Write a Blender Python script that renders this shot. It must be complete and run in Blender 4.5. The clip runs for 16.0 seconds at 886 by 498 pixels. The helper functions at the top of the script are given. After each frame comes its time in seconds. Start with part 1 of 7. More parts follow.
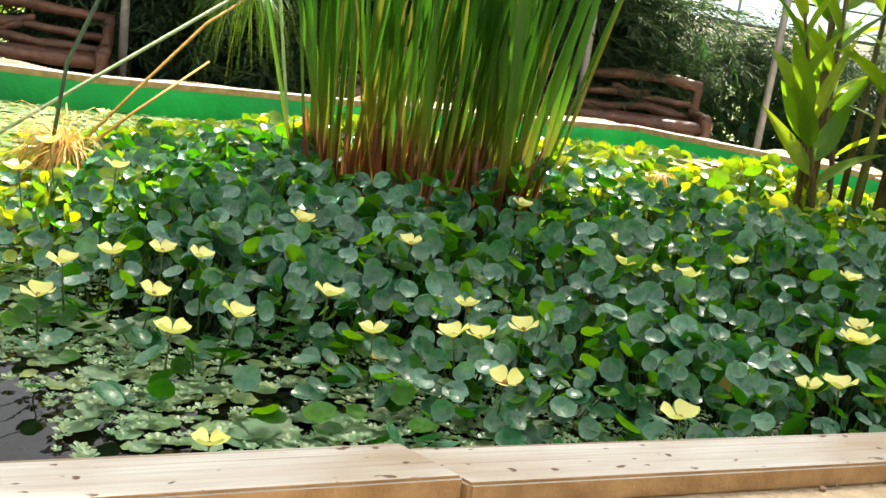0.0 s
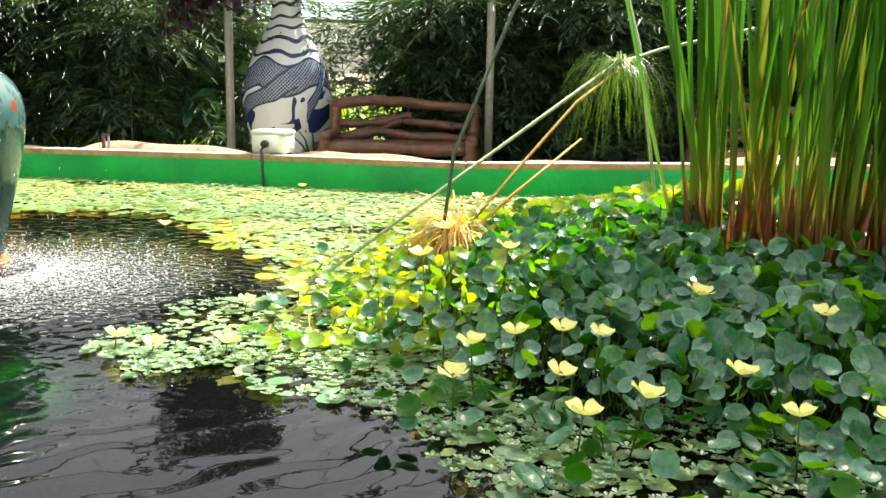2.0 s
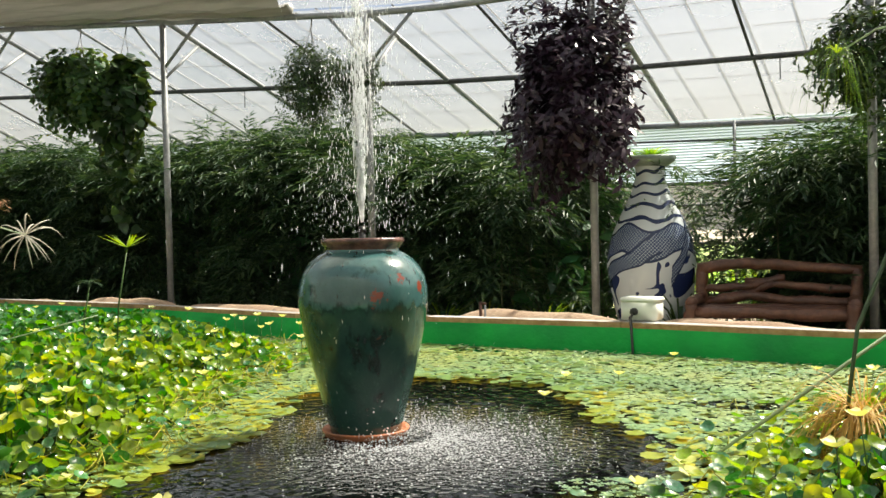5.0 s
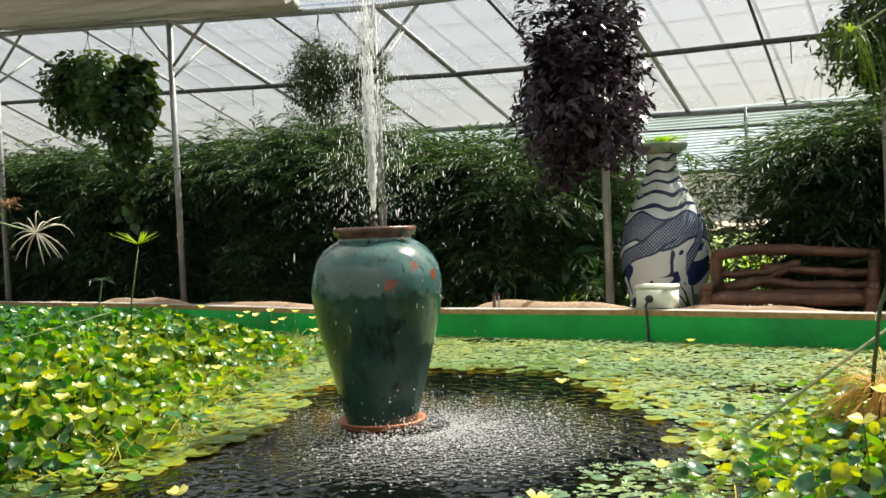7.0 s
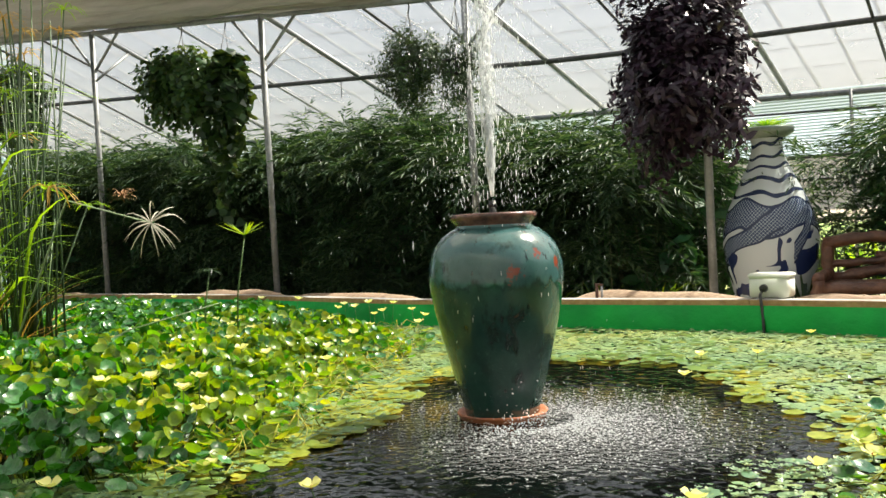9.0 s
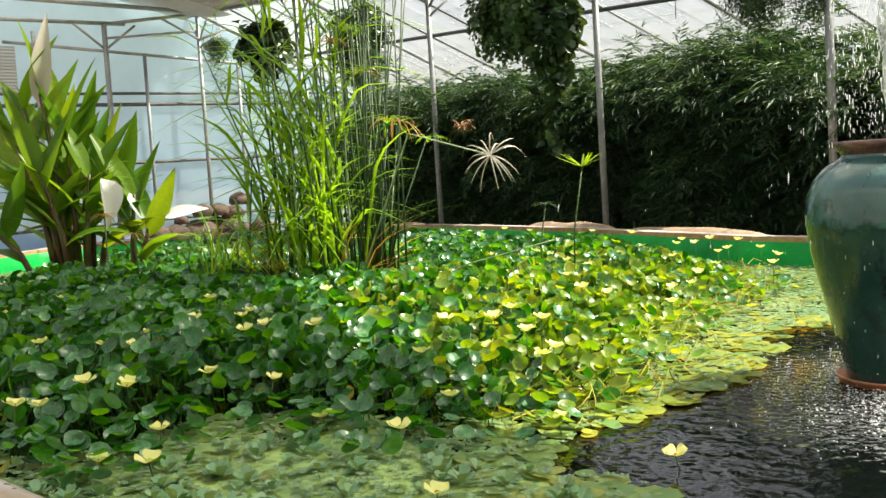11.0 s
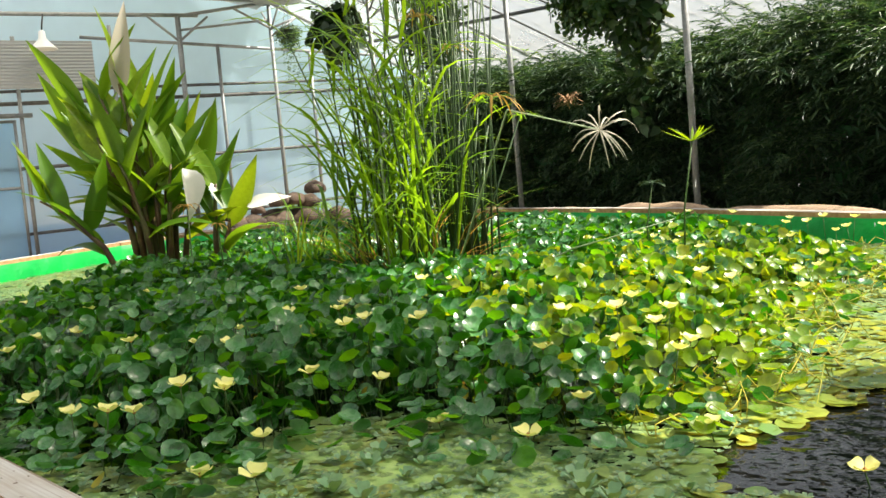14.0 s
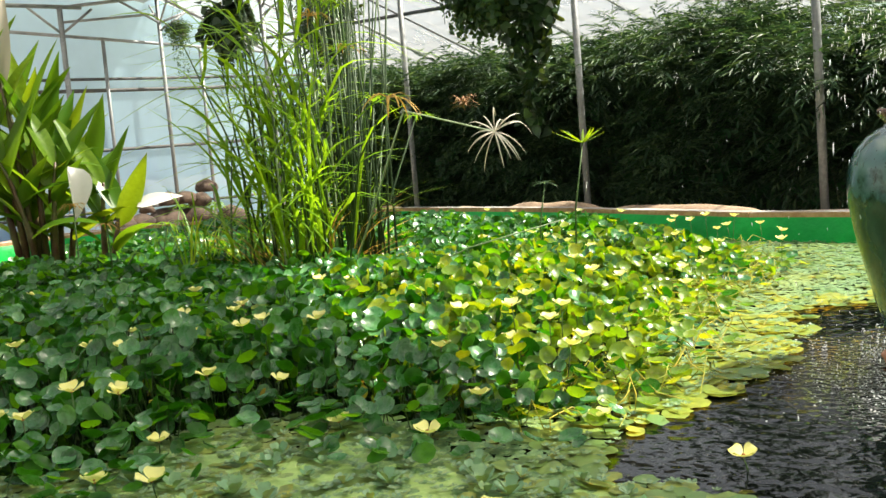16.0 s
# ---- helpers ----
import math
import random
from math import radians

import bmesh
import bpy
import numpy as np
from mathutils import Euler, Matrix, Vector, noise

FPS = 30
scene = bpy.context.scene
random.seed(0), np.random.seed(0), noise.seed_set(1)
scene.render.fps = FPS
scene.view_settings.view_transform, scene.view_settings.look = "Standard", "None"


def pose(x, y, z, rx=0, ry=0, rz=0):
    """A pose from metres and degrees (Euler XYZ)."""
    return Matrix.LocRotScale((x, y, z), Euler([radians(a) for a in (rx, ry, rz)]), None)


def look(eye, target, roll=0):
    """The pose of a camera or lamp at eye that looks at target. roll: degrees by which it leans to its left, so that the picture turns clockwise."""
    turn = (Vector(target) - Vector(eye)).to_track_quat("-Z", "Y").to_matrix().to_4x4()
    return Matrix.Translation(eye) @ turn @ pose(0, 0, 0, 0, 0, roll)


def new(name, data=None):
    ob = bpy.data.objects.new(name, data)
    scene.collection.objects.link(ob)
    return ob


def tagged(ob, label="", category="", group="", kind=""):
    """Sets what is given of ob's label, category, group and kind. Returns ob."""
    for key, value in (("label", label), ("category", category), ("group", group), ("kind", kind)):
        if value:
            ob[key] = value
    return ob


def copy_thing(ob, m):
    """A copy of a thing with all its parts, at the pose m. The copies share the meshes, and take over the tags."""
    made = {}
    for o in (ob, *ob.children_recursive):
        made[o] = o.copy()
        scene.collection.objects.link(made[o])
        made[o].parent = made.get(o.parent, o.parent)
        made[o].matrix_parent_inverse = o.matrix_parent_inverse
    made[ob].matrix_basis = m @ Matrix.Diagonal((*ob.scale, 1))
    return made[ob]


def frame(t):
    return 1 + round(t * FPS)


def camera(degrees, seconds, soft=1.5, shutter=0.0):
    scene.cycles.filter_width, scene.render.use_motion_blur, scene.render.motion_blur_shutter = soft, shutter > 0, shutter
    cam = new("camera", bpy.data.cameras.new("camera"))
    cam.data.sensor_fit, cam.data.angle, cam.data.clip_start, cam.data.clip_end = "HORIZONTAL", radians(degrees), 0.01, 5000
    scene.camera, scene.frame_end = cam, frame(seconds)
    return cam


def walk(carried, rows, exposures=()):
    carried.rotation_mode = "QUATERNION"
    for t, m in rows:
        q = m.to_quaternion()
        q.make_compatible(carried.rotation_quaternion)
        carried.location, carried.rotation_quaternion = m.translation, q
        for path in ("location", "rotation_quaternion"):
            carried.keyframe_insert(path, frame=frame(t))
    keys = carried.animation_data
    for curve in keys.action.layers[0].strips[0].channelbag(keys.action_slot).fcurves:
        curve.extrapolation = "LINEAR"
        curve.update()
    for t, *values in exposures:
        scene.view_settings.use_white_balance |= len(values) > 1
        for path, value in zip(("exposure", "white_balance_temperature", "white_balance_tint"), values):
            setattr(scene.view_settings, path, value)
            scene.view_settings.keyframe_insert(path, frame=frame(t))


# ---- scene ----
cam = camera(51.0, 16.0)
PATH = [
    (0, (0.053, 0.322, 0.728), (0.056, 2.269, 0.271), 8.0),
    (0.5, (0.007, 0.34, 0.723), (-0.238, 2.273, 0.269), 4.5),
    (1, (-0.028, 0.351, 0.726), (-0.541, 2.238, 0.306), 2.3),
    (1.5, (-0.049, 0.359, 0.724), (-0.729, 2.202, 0.347), 1.0),
    (2, (-0.06, 0.363, 0.717), (-0.798, 2.185, 0.35), 1.0),
    (2.5, (-0.083, 0.347, 0.723), (-0.98, 2.096, 0.353), 0.1),
    (3, (-0.114, 0.335, 0.746), (-1.259, 1.944, 0.429), -1.3),
    (3.5, (-0.14, 0.323, 0.763), (-1.432, 1.827, 0.501), -1.6),
    (4, (-0.147, 0.307, 0.774), (-1.505, 1.766, 0.615), -1.4),
    (4.5, (-0.153, 0.301, 0.782), (-1.524, 1.757, 0.747), -0.9),
    (6.8, (-0.197, 0.324, 0.752), (-1.586, 1.762, 0.728), -1.9),
    (7, (-0.197, 0.324, 0.743), (-1.589, 1.76, 0.708), -2.4),
    (7.5, (-0.194, 0.316, 0.742), (-1.54, 1.794, 0.695), -2.6),
    (8, (-0.226, 0.32, 0.738), (-1.554, 1.814, 0.677), -2.8),
    (8.5, (-0.307, 0.301, 0.737), (-1.669, 1.764, 0.682), -3.1),
    (9, (-0.396, 0.283, 0.726), (-1.901, 1.599, 0.683), -2.9),
    (9.5, (-0.481, 0.303, 0.724), (-2.156, 1.395, 0.658), -2.9),
    (11.8, (-0.878, 0.364, 0.747), (-2.763, 1.01, 0.565), -3.7),
    (12, (-0.925, 0.358, 0.743), (-2.818, 0.977, 0.561), -3.9),
    (12.5, (-0.998, 0.328, 0.745), (-2.913, 0.884, 0.587), -4.9),
    (13, (-1.033, 0.329, 0.736), (-2.949, 0.879, 0.581), -5.0),
    (13.5, (-1.042, 0.328, 0.733), (-2.956, 0.884, 0.568), -4.9),
    (14, (-1.036, 0.321, 0.729), (-2.94, 0.907, 0.552), -4.8),
    (14.5, (-1.028, 0.32, 0.721), (-2.918, 0.95, 0.537), -4.8),
    (15, (-1.017, 0.315, 0.729), (-2.894, 0.979, 0.536), -4.8),
    (15.5, (-1.006, 0.306, 0.739), (-2.864, 1.019, 0.538), -4.6),
    (16, (-1.009, 0.301, 0.737), (-2.833, 1.097, 0.539), -4.5),
]

# the clip's camera stops down when the bright roof fills its view
EXPOSURES = [(0, 2.22), (1.0, 2.19), (1.5, 2.23), (2.5, 2.28), (3.5, 1.97), (4.0, 1.76), (4.5, 1.50), (7.0, 1.28), (9.0, 1.41), (9.5, 1.43), (12.0, 1.76), (14.0, 1.68), (16.0, 1.74)]
walk(cam, [(t, look(eye, target, roll)) for t, eye, target, roll in PATH], EXPOSURES)

# ---------------------------------------------------------------- light
SUN_AZ, SUN_EL = math.atan2(0.95, 0.30), radians(52)
SUN_DIR = Vector((math.cos(SUN_AZ) * math.cos(SUN_EL), math.sin(SUN_AZ) * math.cos(SUN_EL), math.sin(SUN_EL)))
world = bpy.data.worlds.new("sky")
scene.world = world
world.use_nodes = True
wn = world.node_tree.nodes
sky = wn.new("ShaderNodeTexSky")
sky.sky_type, sky.sun_disc = "NISHITA", False
sky.sun_elevation, sky.sun_rotation = SUN_EL, math.pi / 2 - SUN_AZ
sky.air_density, sky.dust_density = 1.0, 5.5
world.node_tree.links.new(sky.outputs[0], wn["Background"].inputs[0])
wn["Background"].inputs[1].default_value = 0.062
sun = new("sun", bpy.data.lights.new("sun", "SUN"))
sun.data.energy, sun.data.angle, sun.data.color = 5.9, radians(0.6), (1.0, 0.95, 0.86)
sun.matrix_world = look(SUN_DIR * 30, (0, 0, 0))


# ---------------------------------------------------------------- materials
def nodes_of(name):
    m = bpy.data.materials.new(name)
    m.use_nodes = True
    nt = m.node_tree
    return m, nt, nt.nodes, nt.links, nt.nodes["Principled BSDF"]


def noise_fac(nt, scale, detail=4.0, rough=0.55, stretch=None, lo=0.35, hi=0.65):
    """A noise over the place in metres, spread to 0..1."""
    pos = nt.nodes.new("ShaderNodeNewGeometry").outputs["Position"]
    if stretch:
        mp = nt.nodes.new("ShaderNodeMapping")
        mp.inputs["Scale"].default_value = stretch
        nt.links.new(pos, mp.inputs[0])
        pos = mp.outputs[0]
    n = nt.nodes.new("ShaderNodeTexNoise")
    n.inputs["Scale"].default_value, n.inputs["Detail"].default_value, n.inputs["Roughness"].default_value = scale, detail, rough
    nt.links.new(pos, n.inputs["Vector"])
    r = nt.nodes.new("ShaderNodeMapRange")
    r.inputs[1].default_value, r.inputs[2].default_value = lo, hi
    nt.links.new(n.outputs[0], r.inputs[0])
    return r.outputs[0]


def mix_rgb(nt, fac, a, b):
    n = nt.nodes.new("ShaderNodeMix")
    n.data_type = "RGBA"
    for sock, val in ((n.inputs[0], fac), (n.inputs[6], a), (n.inputs[7], b)):
        if isinstance(val, bpy.types.NodeSocket):
            nt.links.new(val, sock)
        elif isinstance(val, (tuple, list)):
            sock.default_value = (*val[:3], 1)
        else:
            sock.default_value = val
    return n.outputs[2]


def add_bump(nt, p, height, strength, dist=0.01):
    b = nt.nodes.new("ShaderNodeBump")
    b.inputs["Strength"].default_value, b.inputs["Distance"].default_value = strength, dist
    nt.links.new(height, b.inputs["Height"])
    nt.links.new(b.outputs[0], p.inputs["Normal"])


def surf(name, a, b, scale, rough=0.6, c=None, cscale=1.5, bump=0.3, bscale=60.0, metal=0.0, stretch=None, spec=0.5, dist=0.01):
    """Two tones in fine grain, a third in large patches, and fine relief."""
    m, nt, nn, ll, p = nodes_of(name)
    col = mix_rgb(nt, noise_fac(nt, scale, stretch=stretch), a, b)
    if c:
        col = mix_rgb(nt, noise_fac(nt, cscale, lo=0.45, hi=0.7), col, c)
    ll.new(col, p.inputs["Base Color"])
    p.inputs["Roughness"].default_value, p.inputs["Metallic"].default_value = rough, metal
    p.inputs["Specular IOR Level"].default_value = spec
    if bump:
        add_bump(nt, p, noise_fac(nt, bscale, stretch=stretch, lo=0.2, hi=0.8), bump, dist)
    return m


def leafy(name, a, b, c, trans=0.45, rough=0.35, tint=2.2, per_object=False, spec=0.45, through_tint=(1.8, 1.1, 0.35), vein_tone=0.72, rim=0.0):
    """A leaf: three greens mixed leaf by leaf, gloss above, light coming through; rim: how much paler its ribs and margin are."""
    m, nt, nn, ll, p = nodes_of(name)
    rnd = nn.new("ShaderNodeObjectInfo").outputs["Random"] if per_object else nn.new("ShaderNodeNewGeometry").outputs["Random Per Island"]
    ramp = nn.new("ShaderNodeValToRGB")
    ramp.color_ramp.elements[0].color, ramp.color_ramp.elements[1].color = (*a, 1), (*c, 1)
    e = ramp.color_ramp.elements.new(0.55)
    e.color = (*b, 1)
    ll.new(rnd, ramp.inputs[0])
    vein = noise_fac(nt, 45, 3)
    col = mix_rgb(nt, vein, ramp.outputs[0], tuple(vein_tone * v for v in b))
    if rim:
        rad = nn.new("ShaderNodeAttribute")
        rad.attribute_name = "rib"
        edge = nn.new("ShaderNodeMapRange")
        edge.inputs[1].default_value, edge.inputs[2].default_value, edge.inputs[4].default_value = 0.55, 1.0, rim
        ll.new(rad.outputs["Fac"], edge.inputs[0])
        col = mix_rgb(nt, edge.outputs[0], col, tuple(min(0.8, 1.9 * v + 0.04) for v in c))
        wet = nn.new("ShaderNodeMapRange")
        wet.inputs[3].default_value, wet.inputs[4].default_value = rough - 0.13, rough + 0.22
        ll.new(noise_fac(nt, 55, 2), wet.inputs[0])
        ll.new(wet.outputs[0], p.inputs["Roughness"])
        add_bump(nt, p, noise_fac(nt, 70, 3, lo=0.2, hi=0.8), 0.25, 0.004)
    ll.new(col, p.inputs["Base Color"])
    p.inputs["Roughness"].default_value = rough
    p.inputs["Specular IOR Level"].default_value = spec
    tr = nn.new("ShaderNodeBsdfTranslucent")
    g = nn.new("ShaderNodeMix")
    g.data_type, g.blend_type = "RGBA", "MULTIPLY"
    g.inputs[0].default_value = 1
    ll.new(ramp.outputs[0], g.inputs[6])
    g.inputs[7].default_value = (*(tint * q for q in through_tint), 1)
    ll.new(g.outputs[2], tr.inputs[0])
    mx = nn.new("ShaderNodeMixShader")
    mx.inputs[0].default_value = trans
    ll.new(p.outputs[0], mx.inputs[1])
    ll.new(tr.outputs[0], mx.inputs[2])
    ll.new(mx.outputs[0], nn["Material Output"].inputs[0])
    return m


def sheet(name, tone, clear, glow, streak=None):
    """A thin film or woven sheet: some light goes straight through, some is spread."""
    m, nt, nn, ll, p = nodes_of(name)
    dirt = noise_fac(nt, 0.9, 5, stretch=streak, lo=0.3, hi=0.75)
    col = mix_rgb(nt, dirt, tone, tuple(0.80 * v for v in tone))
    ll.new(col, p.inputs["Base Color"])
    p.inputs["Roughness"].default_value = 0.5
    tr, cl = nn.new("ShaderNodeBsdfTranslucent"), nn.new("ShaderNodeBsdfTransparent")
    ll.new(col, tr.inputs[0])
    m1, m2 = nn.new("ShaderNodeMixShader"), nn.new("ShaderNodeMixShader")
    m1.inputs[0].default_value, m2.inputs[0].default_value = glow, clear
    ll.new(p.outputs[0], m1.inputs[1])
    ll.new(tr.outputs[0], m1.inputs[2])
    ll.new(m1.outputs[0], m2.inputs[1])
    ll.new(cl.outputs[0], m2.inputs[2])
    cl.inputs[0].default_value = (0.98, 0.975, 0.91, 1)
    ll.new(m2.outputs[0], nn["Material Output"].inputs[0])
    return m


SAND = surf("sand", (0.42, 0.33, 0.23), (0.56, 0.46, 0.34), 24, 0.9, (0.36, 0.27, 0.18), 1.2, 0.7, 90)
GRASS = surf("lawn", (0.10, 0.20, 0.03), (0.20, 0.30, 0.05), 14, 0.9, (0.28, 0.30, 0.08), 0.6, 0.8, 40)
BURLAP = surf("burlap", (0.30, 0.21, 0.14), (0.44, 0.33, 0.23), 30, 0.9, (0.30, 0.20, 0.13), 2.2, 0.6, 160)
BOARD_EDGE = surf("sawn_edge", (0.30, 0.17, 0.075), (0.44, 0.28, 0.14), 20, 0.8, None, 1, 0.3, 80)
LINER = surf("green_liner", (0.0, 0.30, 0.045), (0.004, 0.38, 0.06), 3, 0.5, (0.0, 0.19, 0.04), 1.3, 0.25, 18, spec=0.25, dist=0.02)
STEEL = surf("galvanised_steel", (0.24, 0.25, 0.26), (0.34, 0.35, 0.36), 30, 0.5, (0.18, 0.19, 0.19), 3, 0.1, 80, metal=0.3)
DARKPIPE = surf("dark_pipe", (0.05, 0.05, 0.05), (0.10, 0.10, 0.10), 20, 0.6)
FILM = sheet("roof_film", (0.50, 0.505, 0.50), 0.60, 0.40)
# for sheets added overhead that shade the plants and spread soft light
CLOTH = sheet("shade_cloth", (0.74, 0.74, 0.72), 0.10, 0.62, (0.6, 5, 5))
GATHERED = sheet("gathered_sheet", (0.38, 0.37, 0.34), 0.0, 0.05, (0.5, 9, 9))
BLUEWALL = sheet("blue_white_sheet", (0.52, 0.74, 0.90), 0.05, 0.80)
GREYRIB = sheet("grey_ribbed_screen", (0.46, 0.465, 0.46), 0.0, 0.40)
# for the added unseen walls, dim so they throw little fill light
DIMWALL = sheet("dim_shade_wall", (0.34, 0.35, 0.33), 0.0, 0.18)
RIBBED = sheet("ribbed_panel", (0.50, 0.58, 0.66), 0.03, 0.50)
LOGWOOD = surf("stained_log", (0.085, 0.036, 0.022), (0.150, 0.068, 0.040), 18, 0.42, (0.05, 0.022, 0.015), 5, 0.5, 50)
WHITEBOX = surf("cream_plastic", (0.72, 0.74, 0.66), (0.78, 0.80, 0.72), 8, 0.45, None, 1, 0.05, 60)
BLACK = surf("black_plastic", (0.012, 0.012, 0.012), (0.03, 0.03, 0.03), 30, 0.45)
STONE = surf("brown_stone", (0.060, 0.040, 0.028), (0.115, 0.075, 0.050), 9, 0.85, (0.04, 0.03, 0.025), 4, 0.8, 30)
TERRACOTTA = surf("wet_terracotta", (0.40, 0.13, 0.05), (0.55, 0.20, 0.08), 30, 0.35, (0.20, 0.08, 0.05), 9, 0.3, 80)
RUSTGLAZE = surf("brown_rim_glaze", (0.10, 0.045, 0.035), (0.20, 0.10, 0.08), 25, 0.22, (0.05, 0.03, 0.03), 12, 0.2, 70)

# near bed: the blue sheen of the sky is put into the leaf colour
LEAF = leafy("poppy_leaf_blue_sheen", (0.003, 0.044, 0.009), (0.020, 0.125, 0.056), (0.105, 0.285, 0.195), 0.24, 0.26, 1.9, spec=0.62, through_tint=(1.5, 1.15, 0.25), rim=0.14)
# far bed: copies of the same leaf, its sunnier light painted as greener colour
LEAF_SUNLIT = leafy("poppy_leaf_sunlit", (0.004, 0.050, 0.006), (0.024, 0.138, 0.028), (0.110, 0.295, 0.095), 0.26, 0.24, 1.9, spec=0.68, through_tint=(1.5, 1.15, 0.25), rim=0.10)
LEAF_SUNLIT_ONE = leafy("poppy_leaf_sunlit_single", (0.008, 0.066, 0.012), (0.036, 0.155, 0.040), (0.115, 0.290, 0.110), 0.22, 0.24, 2.0, per_object=True, spec=0.70, through_tint=(1.5, 1.15, 0.28), rim=0.12)
# the same leaf without the painted sky sheen
LEAF_NO_SHEEN = leafy("poppy_leaf_no_sheen", (0.002, 0.026, 0.002), (0.014, 0.092, 0.004), (0.075, 0.225, 0.009), 0.40, 0.40, 2.6, spec=0.25, through_tint=(1.5, 1.15, 0.22), rim=0.10)
# yellowing margin leaves; also stands for sunlit leaves, sun put into the colour
LEAF_MARGIN_SUN = leafy("poppy_leaf_margin_sun", (0.060, 0.180, 0.010), (0.165, 0.280, 0.013), (0.330, 0.365, 0.018), 0.42, 0.28, 1.8, spec=0.65, through_tint=(1.2, 1.05, 0.20), rim=0.08)
# single near leaves, sky sheen in their colour too
LEAF_ONE = leafy("poppy_leaf_single", (0.010, 0.070, 0.034), (0.040, 0.150, 0.092), (0.125, 0.300, 0.225), 0.18, 0.25, 2.0, per_object=True, spec=0.75, through_tint=(1.5, 1.15, 0.30), rim=0.16)
MINT = leafy("mint_rosette_leaf", (0.120, 0.280, 0.140), (0.185, 0.360, 0.185), (0.280, 0.410, 0.170), 0.16, 0.36, 1.4, spec=0.6)
# pads by the near rim: sky glare put into a paler, bluer base colour
COOLFLOATER = leafy("blue_green_pad", (0.085, 0.205, 0.110), (0.155, 0.285, 0.155), (0.265, 0.350, 0.150), 0.16, 0.32, 1.4, spec=0.6)
FLOATER = leafy("floating_leaf", (0.090, 0.205, 0.055), (0.180, 0.290, 0.075), (0.360, 0.385, 0.075), 0.20, 0.34, 1.6)
ROSETTE = leafy("small_rosette_leaf", (0.120, 0.245, 0.140), (0.195, 0.325, 0.170), (0.300, 0.390, 0.135), 0.16, 0.38, 1.4, spec=0.6)
YELLOWED = leafy("yellowed_leaf", (0.34, 0.30, 0.020), (0.46, 0.37, 0.022), (0.44, 0.24, 0.035), 0.30, 0.45, through_tint=(1.05, 1.0, 0.85))
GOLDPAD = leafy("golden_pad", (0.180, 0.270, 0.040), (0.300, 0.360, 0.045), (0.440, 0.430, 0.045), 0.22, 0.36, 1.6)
DUCKWEED = surf("duckweed", (0.090, 0.200, 0.080), (0.190, 0.300, 0.105), 70, 0.5, (0.30, 0.33, 0.070), 1.3, 0.6, 120)
PETAL = leafy("pale_yellow_petal", (0.87, 0.85, 0.28), (0.89, 0.87, 0.35), (0.87, 0.83, 0.22), 0.36, 0.5, 0.95, per_object=True, through_tint=(1.0, 1.02, 0.66), vein_tone=0.97)
STAMEN = surf("flower_heart", (0.45, 0.22, 0.02), (0.25, 0.08, 0.02), 200, 0.6)
STEM = leafy("green_stem", (0.030, 0.080, 0.015), (0.050, 0.110, 0.022), (0.080, 0.120, 0.025), 0.05, 0.4)
BAMBOO = leafy("bamboo_leaf", (0.013, 0.040, 0.020), (0.040, 0.090, 0.042), (0.145, 0.215, 0.105), 0.24, 0.44, 1.4, spec=0.32, through_tint=(1.1, 1.1, 0.5))
SHADELEAF = leafy("poppy_leaf_blue_sheen", (0.016, 0.085, 0.045), (0.030, 0.125, 0.062), (0.040, 0.150, 0.048), 0.36, 0.30, 2.3, spec=0.50)
BASKETLEAF = leafy("trailing_leaf", (0.014, 0.040, 0.014), (0.030, 0.074, 0.022), (0.062, 0.125, 0.028), 0.18, 0.34, 1.8)
VINELEAF = leafy("vine_leaf", (0.030, 0.085, 0.028), (0.050, 0.125, 0.038), (0.105, 0.200, 0.050), 0.24, 0.34, 1.8)
PURPLE = leafy("purple_leaf", (0.020, 0.010, 0.020), (0.035, 0.016, 0.032), (0.060, 0.035, 0.050), 0.12, 0.30, 1.0, through_tint=(1.05, 1.0, 0.85))
CANNA = leafy("canna_leaf", (0.055, 0.160, 0.012), (0.105, 0.225, 0.016), (0.190, 0.300, 0.022), 0.50, 0.33, 1.6, per_object=True, spec=0.40, through_tint=(1.45, 1.1, 0.30))
PALELEAF = leafy("bleached_leaf", (0.46, 0.44, 0.36), (0.60, 0.57, 0.48), (0.38, 0.33, 0.24), 0.25, 0.5, 0.9, per_object=True, through_tint=(1.05, 1.0, 0.85))
WHITELEAF = leafy("white_dead_leaf", (0.74, 0.74, 0.70), (0.78, 0.78, 0.74), (0.70, 0.69, 0.62), 0.25, 0.5, 0.9, through_tint=(1.05, 1.0, 0.9), vein_tone=0.95)
GRASSBLADE = leafy("grass_blade", (0.080, 0.210, 0.014), (0.150, 0.300, 0.020), (0.280, 0.390, 0.032), 0.46, 0.38, 2.0, through_tint=(1.3, 1.1, 0.32))
STRAW = leafy("dry_straw", (0.42, 0.24, 0.050), (0.56, 0.34, 0.070), (0.62, 0.43, 0.11), 0.3, 0.6, 1.0, through_tint=(1.05, 1.0, 0.75))
CANNASTEM = surf("reddish_stem", (0.060, 0.026, 0.016), (0.12, 0.065, 0.03), 14, 0.45, (0.10, 0.12, 0.03), 5, 0.3, 60)
CULM = surf("bamboo_culm", (0.05, 0.08, 0.03), (0.10, 0.12, 0.05), 12, 0.5)


